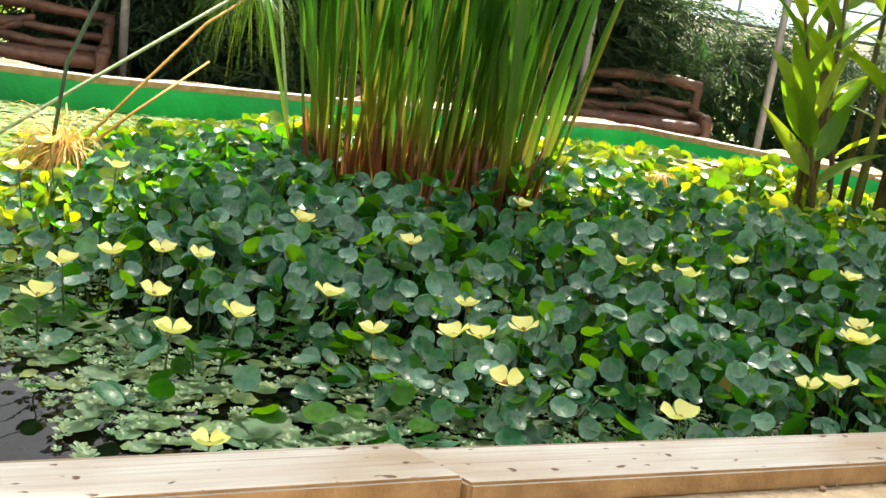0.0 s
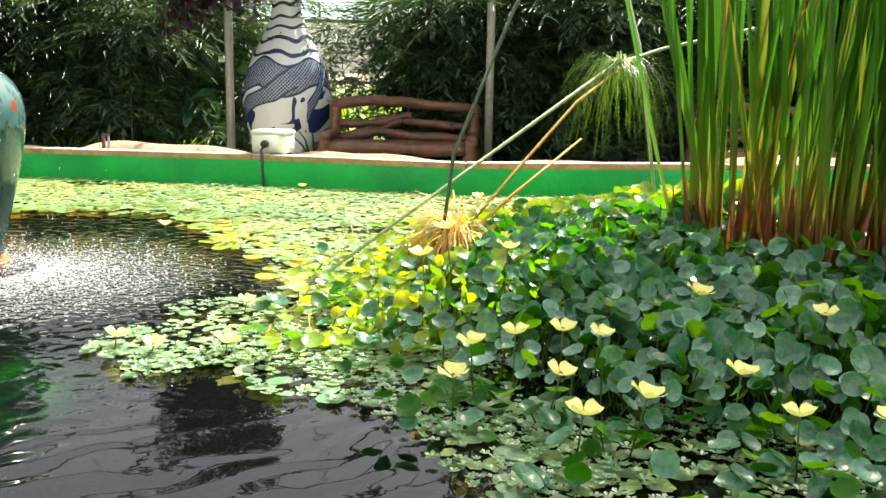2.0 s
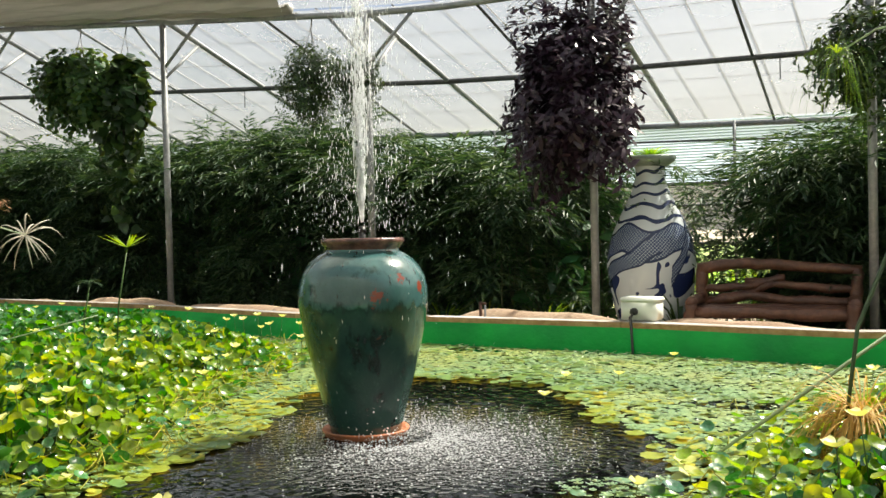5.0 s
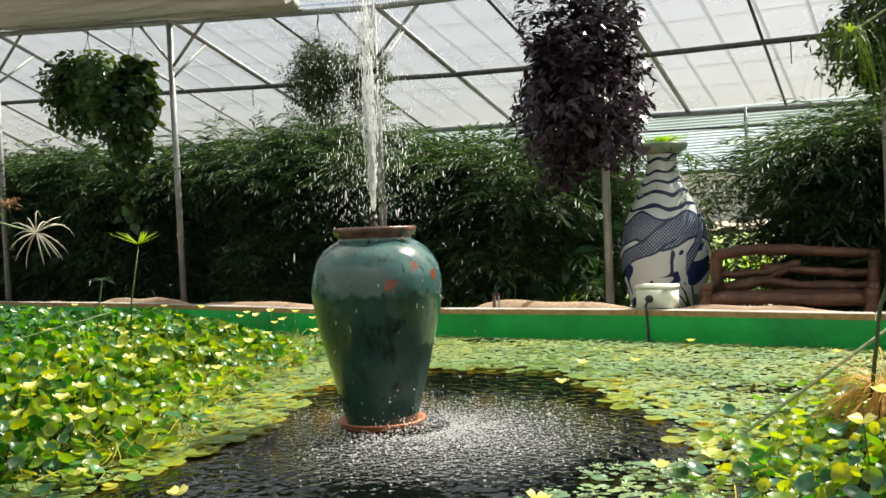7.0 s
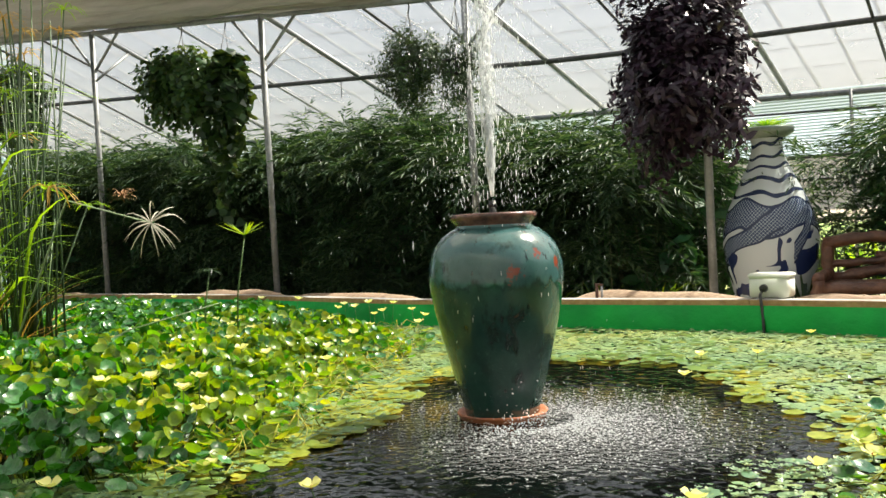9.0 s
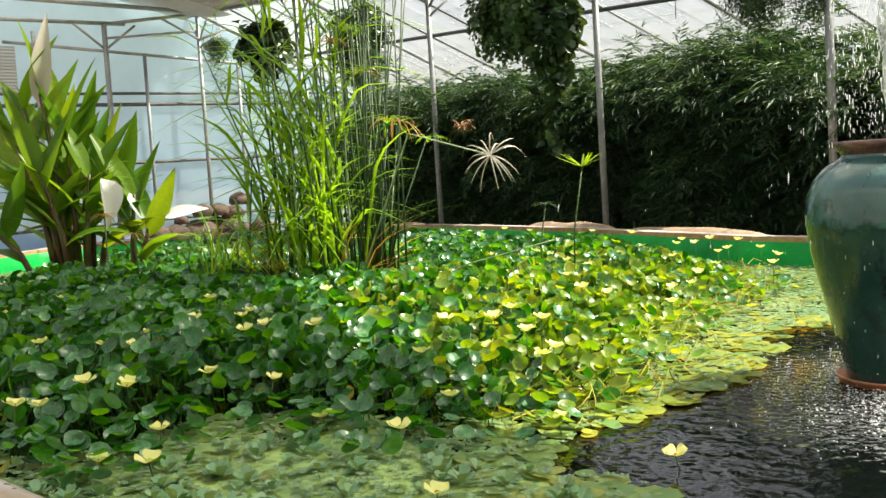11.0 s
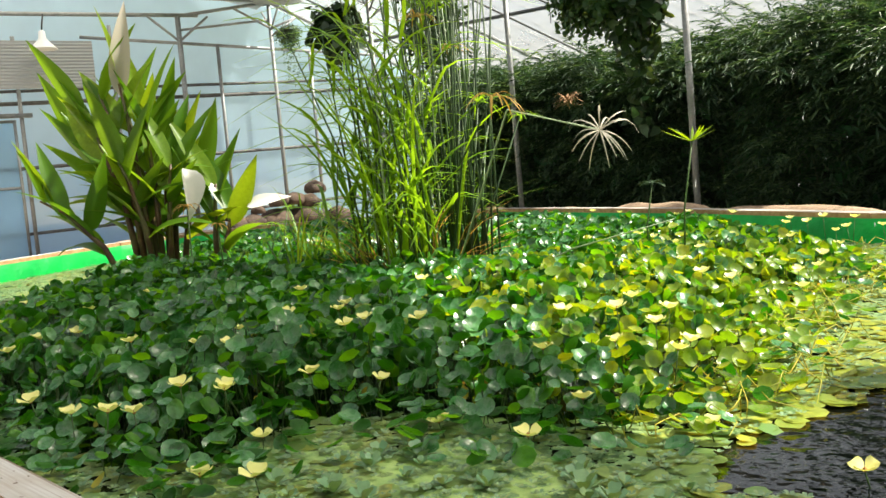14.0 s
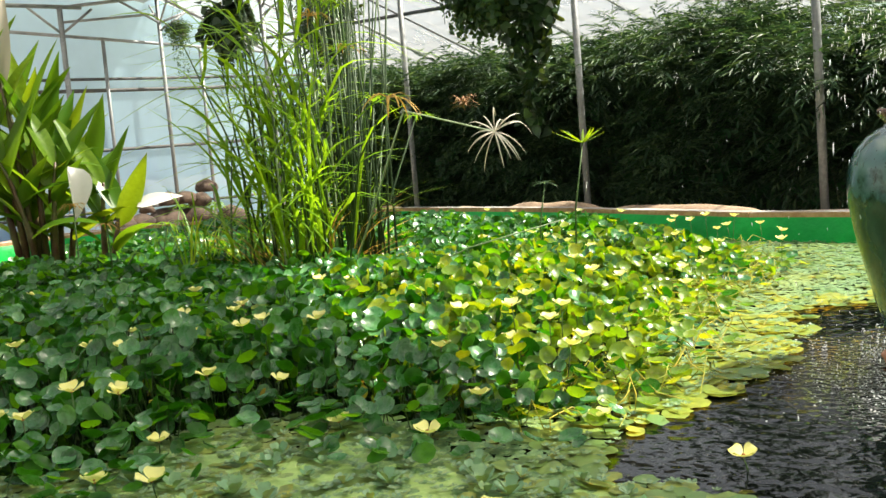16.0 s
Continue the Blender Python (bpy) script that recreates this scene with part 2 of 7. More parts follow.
def reed_material():
    """Reed blades: rust-brown sheaths at the foot, green above, now and then a yellow one."""
    m, nt, nn, ll, p = nodes_of("reed_blade")
    z = nn.new("ShaderNodeSeparateXYZ")
    ll.new(nn.new("ShaderNodeTexCoord").outputs["Object"], z.inputs[0])
    wob = noise_fac(nt, 14, 3, stretch=(1, 1, 0.3))
    add = nn.new("ShaderNodeMath")
    add.operation = "MULTIPLY_ADD"
    ll.new(wob, add.inputs[0])
    add.inputs[1].default_value = 0.16
    ll.new(z.outputs[2], add.inputs[2])
    ramp = nn.new("ShaderNodeValToRGB")
    el = ramp.color_ramp.elements
    el[0].position, el[0].color = 0.24, (0.09, 0.032, 0.018, 1)
    el[1].position, el[1].color = 0.85, (0.060, 0.195, 0.012, 1)
    for q, cc in ((0.36, (0.19, 0.085, 0.035, 1)), (0.46, (0.22, 0.25, 0.026, 1)), (0.62, (0.12, 0.25, 0.016, 1))):
        e = el.new(q)
        e.color = cc
    ll.new(add.outputs[0], ramp.inputs[0])
    rnd = nn.new("ShaderNodeObjectInfo").outputs["Random"]
    pick = nn.new("ShaderNodeMapRange")
    pick.inputs[1].default_value, pick.inputs[2].default_value = 0.82, 0.95
    ll.new(rnd, pick.inputs[0])
    col = mix_rgb(nt, pick.outputs[0], ramp.outputs[0], (0.36, 0.22, 0.03))
    vary = nn.new("ShaderNodeHueSaturation")
    vr = nn.new("ShaderNodeMapRange")
    vr.inputs[3].default_value, vr.inputs[4].default_value = 0.75, 1.35
    ll.new(rnd, vr.inputs[0])
    ll.new(vr.outputs[0], vary.inputs["Value"])
    ll.new(col, vary.inputs["Color"])
    ll.new(vary.outputs[0], p.inputs["Base Color"])
    p.inputs["Roughness"].default_value = 0.4
    tr = nn.new("ShaderNodeBsdfTranslucent")
    ll.new(vary.outputs[0], tr.inputs[0])
    mx = nn.new("ShaderNodeMixShader")
    mx.inputs[0].default_value = 0.42
    ll.new(p.outputs[0], mx.inputs[1])
    ll.new(tr.outputs[0], mx.inputs[2])
    ll.new(mx.outputs[0], nn["Material Output"].inputs[0])
    return m


POT_AT = (-2.94, 2.77)


def water_material():
    """Dark pond water: long ripples, short sharp chop round the fountain, a drift of weed just under the surface."""
    m, nt, nn, ll, p = nodes_of("pond_water")
    p.inputs["Roughness"].default_value = 0.02
    p.inputs["IOR"].default_value = 1.33
    pos = nn.new("ShaderNodeNewGeometry").outputs["Position"]

    def nearness(c, far, close):
        d = nn.new("ShaderNodeVectorMath")
        d.operation = "DISTANCE"
        ll.new(pos, d.inputs[0])
        d.inputs[1].default_value = (*c, 0)
        r = nn.new("ShaderNodeMapRange")
        r.inputs[1].default_value, r.inputs[2].default_value = far, close
        ll.new(d.outputs["Value"], r.inputs[0])
        return r.outputs[0]

    weed = nn.new("ShaderNodeMath")
    weed.operation = "MULTIPLY"
    ll.new(nearness((-1.80, 1.76), 0.36, 0.20), weed.inputs[0])
    ll.new(noise_fac(nt, 9, 4, 0.6, lo=0.42, hi=0.66), weed.inputs[1])
    ll.new(mix_rgb(nt, weed.outputs[0], (0.0020, 0.0028, 0.0026), (0.002, 0.030, 0.002)), p.inputs["Base Color"])
    rings = nn.new("ShaderNodeTexWave")
    rings.wave_type, rings.rings_direction = "RINGS", "SPHERICAL"
    mp = nn.new("ShaderNodeMapping")
    mp.inputs["Location"].default_value = (-POT_AT[0], -POT_AT[1], 0)
    ll.new(pos, mp.inputs[0])
    ll.new(mp.outputs[0], rings.inputs[0])
    rings.inputs["Scale"].default_value, rings.inputs["Distortion"].default_value = 2.6, 7.0
    rings.inputs["Detail"].default_value, rings.inputs["Detail Scale"].default_value = 2.0, 1.3

    def bump(height, strength, dist, under=None):
        q = nn.new("ShaderNodeBump")
        q.inputs["Distance"].default_value = dist
        if isinstance(strength, float):
            q.inputs["Strength"].default_value = strength
        else:
            ll.new(strength, q.inputs["Strength"])
        ll.new(height, q.inputs["Height"])
        if under:
            ll.new(under, q.inputs["Normal"])
        return q.outputs[0]

    n1 = bump(rings.outputs["Fac"], 0.10, 0.008)
    n2 = bump(noise_fac(nt, 9, 3, lo=0.1, hi=0.9), 0.06, 0.008, n1)
    # wavelets that cross the whole fountain basin, and the sharp chop where the drops strike
    n3 = bump(noise_fac(nt, 17, 1.5, 0.5, lo=0.1, hi=0.9), nearness((POT_AT[0] + 0.35, POT_AT[1] + 0.05), 1.7, 0.8), 0.009, n2)
    n4 = bump(noise_fac(nt, 34, 2.0, 0.55, lo=0.1, hi=0.9), nearness((POT_AT[0] + 0.28, POT_AT[1] + 0.0), 0.80, 0.30), 0.030, n3)
    ll.new(n4, p.inputs["Normal"])
    return m


def pot_material():
    """Sea-green drip glaze with dark runs and a few bare rust-red patches."""
    m, nt, nn, ll, p = nodes_of("green_glaze")
    pz = nn.new("ShaderNodeSeparateXYZ")
    ll.new(nn.new("ShaderNodeNewGeometry").outputs["Position"], pz.inputs[0])
    # two glazes: sea-green poured over the shoulder, bottle-green under it, with a ragged seam
    seam = nn.new("ShaderNodeMath")
    seam.operation = "MULTIPLY_ADD"
    ll.new(noise_fac(nt, 16, 4, 0.6, stretch=(1, 1, 0.4), lo=0.25, hi=0.75), seam.inputs[0])
    seam.inputs[1].default_value = 0.09
    ll.new(pz.outputs[2], seam.inputs[2])
    over = nn.new("ShaderNodeMapRange")
    over.inputs[1].default_value, over.inputs[2].default_value = 0.545, 0.565
    ll.new(seam.outputs[0], over.inputs[0])
    line = nn.new("ShaderNodeMapRange")
    line.inputs[1].default_value, line.inputs[2].default_value = 0.530, 0.546
    ll.new(seam.outputs[0], line.inputs[0])
    cloudy = noise_fac(nt, 7, 6)
    upper = mix_rgb(nt, cloudy, (0.030, 0.088, 0.092), (0.060, 0.140, 0.138))
    lower = mix_rgb(nt, cloudy, (0.010, 0.042, 0.036), (0.024, 0.068, 0.056))
    base = mix_rgb(nt, line.outputs[0], lower, (0.012, 0.034, 0.032))
    base = mix_rgb(nt, over.outputs[0], base, upper)
    base = mix_rgb(nt, noise_fac(nt, 7, 4, 0.6, stretch=(1, 1, 0.55), lo=0.60, hi=0.64), base, (0.010, 0.028, 0.024))
    base = mix_rgb(nt, noise_fac(nt, 34, 4, 0.6, stretch=(1, 1, 0.30), lo=0.655, hi=0.69), base, (0.010, 0.026, 0.024))
    base = mix_rgb(nt, noise_fac(nt, 120, 3, 0.6, lo=0.66, hi=0.70), base, (0.010, 0.022, 0.022))
    base = mix_rgb(nt, noise_fac(nt, 46, 5, 0.7, stretch=(1, 1, 0.6), lo=0.60, hi=0.76), base, (0.056, 0.130, 0.112))
    base = mix_rgb(nt, noise_fac(nt, 4.5, 5, 0.7, lo=0.56, hi=0.64), base, (0.016, 0.044, 0.038))
    # bare rust-red patches on the shoulder
    pos = nn.new("ShaderNodeNewGeometry").outputs["Position"]
    ragged = noise_fac(nt, 38, 4, 0.65, lo=0.2, hi=0.8)
    for dx, dy, z, r in ((0.222, -0.132, 0.556, 0.040), (0.251, -0.034, 0.625, 0.036), (0.250, 0.084, 0.592, 0.040), (0.215, -0.10, 0.40, 0.022), (-0.20, 0.16, 0.57, 0.05)):
        d = nn.new("ShaderNodeVectorMath")
        d.operation = "DISTANCE"
        ll.new(pos, d.inputs[0])
        d.inputs[1].default_value = (POT_AT[0] + dx, POT_AT[1] + dy, z)
        s = nn.new("ShaderNodeMath")
        s.operation = "MULTIPLY_ADD"
        ll.new(ragged, s.inputs[0])
        s.inputs[1].default_value = 0.075
        ll.new(d.outputs["Value"], s.inputs[2])
        k = nn.new("ShaderNodeMapRange")
        k.inputs[1].default_value, k.inputs[2].default_value = r + 0.026, r + 0.014
        ll.new(s.outputs[0], k.inputs[0])
        base = mix_rgb(nt, k.outputs[0], base, (0.20, 0.045, 0.024))
    ll.new(base, p.inputs["Base Color"])
    p.inputs["Roughness"].default_value = 0.16
    p.inputs["Coat Weight"].default_value = 0.5
    p.inputs["Coat Roughness"].default_value = 0.08
    add_bump(nt, p, noise_fac(nt, 20, 4), 0.10, 0.01)
    return m


def vase_material():
    """White porcelain: wavy dark lines round the neck, a scaly coil round the belly, cobalt clouds below."""
    m, nt, nn, ll, p = nodes_of("blue_white_porcelain")
    co = nn.new("ShaderNodeTexCoord").outputs["Object"]
    xyz = nn.new("ShaderNodeSeparateXYZ")
    ll.new(co, xyz.inputs[0])

    def op(kind, *vals):
        n = nn.new("ShaderNodeMath")
        n.operation = kind
        for sock, v in zip(n.inputs, vals):
            if isinstance(v, bpy.types.NodeSocket):
                ll.new(v, sock)
            else:
                sock.default_value = v
        return n.outputs[0]

    def step(v, lo, hi):
        r = nn.new("ShaderNodeMapRange")
        r.inputs[1].default_value, r.inputs[2].default_value = lo, hi
        ll.new(v, r.inputs[0])
        return r.outputs[0]

    z = xyz.outputs[2]
    # the angle round the vase, zero where it faces the path; turned axes keep the seam at the back
    front = op("ADD", op("MULTIPLY", xyz.outputs[0], 0.51), op("MULTIPLY", xyz.outputs[1], -0.86))
    side = op("ADD", op("MULTIPLY", xyz.outputs[0], 0.86), op("MULTIPLY", xyz.outputs[1], 0.51))
    ang = op("ARCTAN2", side, front)
    wav = nn.new("ShaderNodeTexNoise")
    wav.inputs["Scale"].default_value, wav.inputs["Detail"].default_value = 3.2, 1.5
    ll.new(co, wav.inputs["Vector"])
    drift = op("MULTIPLY_ADD", wav.outputs[0], 0.16, -0.08)
    white, navy = (0.58, 0.63, 0.66), (0.022, 0.034, 0.085)
    # wavy lines on the neck
    s1 = op("FRACT", op("MULTIPLY", op("ADD", op("ADD", z, drift), op("MULTIPLY", op("SINE", op("MULTIPLY", ang, 4.6)), 0.018)), 9.2))
    lines = op("MULTIPLY", step(op("ABSOLUTE", op("SUBTRACT", s1, 0.5)), 0.16, 0.12), step(z, 1.07, 1.09))
    col = mix_rgb(nt, lines, white, navy)
    # clouds low on the belly
    n2 = nn.new("ShaderNodeTexNoise")
    n2.inputs["Scale"].default_value, n2.inputs["Detail"].default_value, n2.inputs["Distortion"].default_value = 4.6, 1.0, 0.8
    ll.new(co, n2.inputs["Vector"])
    col = mix_rgb(nt, op("MULTIPLY", step(n2.outputs[0], 0.47, 0.485), step(z, 0.84, 0.80)), col, (0.020, 0.032, 0.105))
    # the scaly coil: one loop over the belly, one winding down
    k = 2 * math.pi / 0.062
    arc = op("MULTIPLY", ang, 0.37)
    mesh = op("MULTIPLY", op("SINE", op("MULTIPLY", op("ADD", arc, z), k)), op("SINE", op("MULTIPLY", op("SUBTRACT", arc, z), k)))
    scales = mix_rgb(nt, step(op("ABSOLUTE", mesh), 0.10, 0.28), (0.34, 0.40, 0.48), (0.035, 0.055, 0.125))
    for mid, half, keep in ((op("ADD", op("MULTIPLY_ADD", op("COSINE", op("MULTIPLY", ang, 4.4)), -0.055, 0.93), drift), 0.105, None),
                            (op("ADD", op("MULTIPLY_ADD", ang, 0.20, 0.88), drift), 0.075, op("LESS_THAN", ang, 0.25)),
                            (op("ADD", op("MULTIPLY_ADD", ang, 0.55, 0.38), drift), 0.06, op("GREATER_THAN", ang, 0.45))):
        off = op("ABSOLUTE", op("SUBTRACT", z, mid))
        body, hem = step(off, half, half - 0.006), step(off, half + 0.022, half + 0.016)
        if keep:
            body, hem = op("MULTIPLY", body, keep), op("MULTIPLY", hem, keep)
        col = mix_rgb(nt, hem, col, navy)
        col = mix_rgb(nt, body, col, scales)
    ll.new(col, p.inputs["Base Color"])
    p.inputs["Roughness"].default_value = 0.25
    return m


def droplet_material():
    m, nt, nn, ll, p = nodes_of("white_water")
    p.inputs["Base Color"].default_value = (0.93, 0.95, 0.97, 1)
    p.inputs["Roughness"].default_value = 0.08
    p.inputs["Transmission Weight"].default_value = 0.35
    p.inputs["IOR"].default_value = 1.33
    tr = nn.new("ShaderNodeBsdfTranslucent")
    tr.inputs[0].default_value = (0.95, 0.96, 0.98, 1)
    mx = nn.new("ShaderNodeMixShader")
    mx.inputs[0].default_value = 0.45
    ll.new(p.outputs[0], mx.inputs[1])
    ll.new(tr.outputs[0], mx.inputs[2])
    ll.new(mx.outputs[0], nn["Material Output"].inputs[0])
    return m


def plank_material():
    """Weathered softwood: fine grain along the plank, grey-brown streaks, specks, a knot here and there."""
    m, nt, nn, ll, p = nodes_of("weathered_plank")
    co = nn.new("ShaderNodeTexCoord").outputs["Object"]

    def tex(scale, stretch, lo, hi, detail=5):
        mp = nn.new("ShaderNodeMapping")
        mp.inputs["Scale"].default_value = stretch
        ll.new(co, mp.inputs[0])
        n = nn.new("ShaderNodeTexNoise")
        n.inputs["Scale"].default_value, n.inputs["Detail"].default_value = scale, detail
        ll.new(mp.outputs[0], n.inputs["Vector"])
        r = nn.new("ShaderNodeMapRange")
        r.inputs[1].default_value, r.inputs[2].default_value = lo, hi
        ll.new(n.outputs[0], r.inputs[0])
        return r.outputs[0]

    grain = tex(110, (0.03, 1.6, 1), 0.30, 0.85)
    col = mix_rgb(nt, grain, (0.49, 0.487, 0.485), (0.34, 0.322, 0.305))
    col = mix_rgb(nt, tex(7, (0.25, 1, 1), 0.50, 0.72), col, (0.30, 0.245, 0.19))
    col = mix_rgb(nt, tex(30, (0.012, 2.2, 1), 0.60, 0.66, 3), col, (0.20, 0.155, 0.115))
    col = mix_rgb(nt, tex(48, (0.6, 1, 1), 0.67, 0.71, 2), col, (0.10, 0.065, 0.045))
    vor = nn.new("ShaderNodeTexVoronoi")
    mp = nn.new("ShaderNodeMapping")
    mp.inputs["Scale"].default_value = (2.1, 4.2, 0.0)
    ll.new(co, mp.inputs[0])
    ll.new(mp.outputs[0], vor.inputs["Vector"])
    vor.inputs["Scale"].default_value = 1.0
    knot = nn.new("ShaderNodeMapRange")
    knot.inputs[1].default_value, knot.inputs[2].default_value = 0.10, 0.06
    ll.new(vor.outputs["Distance"], knot.inputs[0])
    col = mix_rgb(nt, knot.outputs[0], col, (0.23, 0.16, 0.10))
    ll.new(col, p.inputs["Base Color"])
    p.inputs["Roughness"].default_value = 0.8
    p.inputs["Specular IOR Level"].default_value = 0.25
    add_bump(nt, p, grain, 0.25, 0.004)
    return m


BOARD = plank_material()
REED, WATER, GLAZE, PORCELAIN, SPRAY = reed_material(), water_material(), pot_material(), vase_material(), droplet_material()
LAMPWHITE = surf("white_enamel", (0.75, 0.76, 0.76), (0.80, 0.81, 0.81), 8, 0.4, None, 1, 0.05, 50)


# ---------------------------------------------------------------- mesh helpers
class Geo:
    """Collects vertices and faces of one mesh."""

    def __init__(self):
        self.v, self.f, self.smooth = [], [], True

    def add(self, verts, faces):
        o = len(self.v)
        self.v.extend(tuple(float(c) for c in q) for q in verts)
        self.f.extend(tuple(i + o for i in q) for q in faces)
        return self

    def tube(self, pts, radii, n=8, caps=True, wob=0.0, rng=None):
        pts = [Vector(q) for q in pts]
        if not isinstance(radii, (list, tuple)):
            radii = [radii] * len(pts)
        rings, up = [], None
        for i, q in enumerate(pts):
            d = (pts[min(i + 1, len(pts) - 1)] - pts[max(i - 1, 0)]).normalized()
            if up is None:
                up = Vector((0, 0, 1)) if abs(d.z) < 0.9 else Vector((1, 0, 0))
            a = d.cross(up).normalized()
            up = a.cross(d).normalized()
            ring = []
            for k in range(n):
                w = 2 * math.pi * k / n
                r = radii[i] * (1 + (rng.uniform(-wob, wob) if rng else 0))
                ring.append(q + (a * math.cos(w) + up * math.sin(w)) * r)
            rings.append(ring)
        verts = [c for ring in rings for c in ring]
        faces = [(i * n + k, i * n + (k + 1) % n, (i + 1) * n + (k + 1) % n, (i + 1) * n + k) for i in range(len(pts) - 1) for k in range(n)]
        if caps:
            faces += [tuple(range(n - 1, -1, -1)), tuple((len(pts) - 1) * n + k for k in range(n))]
        return self.add(verts, faces)

    def lathe(self, profile, n=32, at=(0, 0, 0)):
        verts = [(at[0] + r * math.cos(2 * math.pi * k / n), at[1] + r * math.sin(2 * math.pi * k / n), at[2] + z) for r, z in profile for k in range(n)]
        faces = [(i * n + k, i * n + (k + 1) % n, (i + 1) * n + (k + 1) % n, (i + 1) * n + k) for i in range(len(profile) - 1) for k in range(n)]
        return self.add(verts, faces)

    def box(self, c, s, m=None, bevel=0.0):
        bm = bmesh.new()
        bmesh.ops.create_cube(bm, size=1)
        for q in bm.verts:
            q.co = Vector((q.co.x * s[0], q.co.y * s[1], q.co.z * s[2]))
        if bevel:
            bmesh.ops.bevel(bm, geom=bm.edges[:], offset=bevel, segments=2, affect="EDGES")
        bm.verts.index_update()
        m = (m or Matrix()).copy()
        verts = [m @ (q.co + Vector(c)) for q in bm.verts]
        faces = [[q.index for q in f.verts] for f in bm.faces]
        bm.free()
        return self.add(verts, faces)

    def strip(self, pts, widths, side, fold=0.0):
        """A blade along pts: three vertices across, folded along its midrib."""
        verts, faces = [], []
        for i, (q, w) in enumerate(zip(pts, widths)):
            q = Vector(q)
            d = (Vector(pts[min(i + 1, len(pts) - 1)]) - Vector(pts[max(i - 1, 0)])).normalized()
            a = Vector(side) - d * d.dot(Vector(side))
            a = a.normalized() if a.length > 1e-4 else Vector((1, 0, 0))
            nrm = a.cross(d)
            verts += [q - a * w / 2 + nrm * fold * w, q, q + a * w / 2 + nrm * fold * w]
            if i:
                o = 3 * i
                faces += [(o - 3, o - 2, o + 1, o), (o - 2, o - 1, o + 2, o + 1)]
        return self.add(verts, faces)

    def mesh(self, name, material):
        me = bpy.data.meshes.new(name)
        me.from_pydata(self.v, [], self.f)
        me.materials.append(material)
        me.polygons.foreach_set("use_smooth", [self.smooth] * len(me.polygons))
        me.update()
        return me


def flat(geo):
    geo.smooth = False
    return geo


def part(name, geo, material, parent=None, label="", at=None):
    ob = new(name, geo if isinstance(geo, bpy.types.Mesh) else geo.mesh(name, material))
    if parent:
        ob.parent = parent
    if at is not None:
        ob.matrix_local = at
    if label:
        ob["label"] = label
    return ob


def empty(name, at=None):
    ob = new(name)
    ob.empty_display_size = 0.05
    if at is not None:
        ob.matrix_world = at
    return ob


def scatter(name, tv, tf, R, T, S, material, smooth=True, rib=None):
    """One mesh of many copies of a small template: rotations R (m,3,3), places T (m,3), sizes S (m,3)."""
    tv, tf = np.asarray(tv, float), np.asarray(tf, int)
    m, n, k = len(T), len(tv), tf.shape[1]
    verts = np.einsum("mij,mnj->mni", R, tv[None] * S[:, None]) + T[:, None]
    faces = tf[None] + (np.arange(m) * n)[:, None, None]
    me = bpy.data.meshes.new(name)
    me.vertices.add(m * n)
    me.vertices.foreach_set("co", verts.reshape(-1))
    nf = m * len(tf)
    me.loops.add(nf * k)
    me.loops.foreach_set("vertex_index", faces.reshape(-1))
    me.polygons.add(nf)
    me.polygons.foreach_set("loop_start", np.arange(0, nf * k, k))
    me.polygons.foreach_set("use_smooth", np.full(nf, smooth))
    me.materials.append(material)
    me.update(calc_edges=True)
    if rib is not None:
        me.attributes.new("rib", "FLOAT", "POINT").data.foreach_set("value", np.tile(np.asarray(rib, float), m))
    return me


def spins(rng, m, tilt, yaw=None):
    """Rotations: turned about its own z by chance, tipped by tilt (m,), then faced to yaw (m,)."""
    spin = rng.uniform(0, 2 * np.pi, m)
    yaw = rng.uniform(0, 2 * np.pi, m) if yaw is None else yaw

    def about(axis, a):
        c, s, z, o = np.cos(a), np.sin(a), np.zeros(m), np.ones(m)
        rows = {"z": [c, -s, z, s, c, z, z, z, o], "x": [o, z, z, z, c, -s, z, s, c]}[axis]
        return np.stack(rows, 1).reshape(m, 3, 3)
    return about("z", yaw) @ about("x", tilt) @ about("z", spin)


def inside(poly, x, y):
    """Which of the points lie inside the outline."""
    x, y = np.asarray(x), np.asarray(y)
    hit = np.zeros(x.shape, bool)
    for (ax, ay), (bx, by) in zip(poly, poly[1:] + poly[:1]):
        cross = (ay > y) != (by > y)
        with np.errstate(divide="ignore", invalid="ignore"):
            hit ^= cross & (x < (bx - ax) * (y - ay) / (by - ay) + ax)
    return hit


def edge_distance(poly, x, y):
    x, y = np.asarray(x), np.asarray(y)
    best = np.full(x.shape, 1e9)
    for (ax, ay), (bx, by) in zip(poly, poly[1:] + poly[:1]):
        dx, dy = bx - ax, by - ay
        s = np.clip(((x - ax) * dx + (y - ay) * dy) / (dx * dx + dy * dy), 0, 1)
        best = np.minimum(best, np.hypot(x - ax - s * dx, y - ay - s * dy))
    return best


# ---------------------------------------------------------------- the plan
# u runs along the far row of posts, v away from the pond beyond it
ORIGIN, UX, UY = (-9.40, 5.68), 0.9554, 0.2951
TURN_U = math.degrees(math.atan2(UY, UX))


def at(u, v, z):
    return Vector((ORIGIN[0] + UX * u - UY * v, ORIGIN[1] + UY * u + UX * v, z))


FLOOR_Z, RIM_Z = -0.25, 0.178
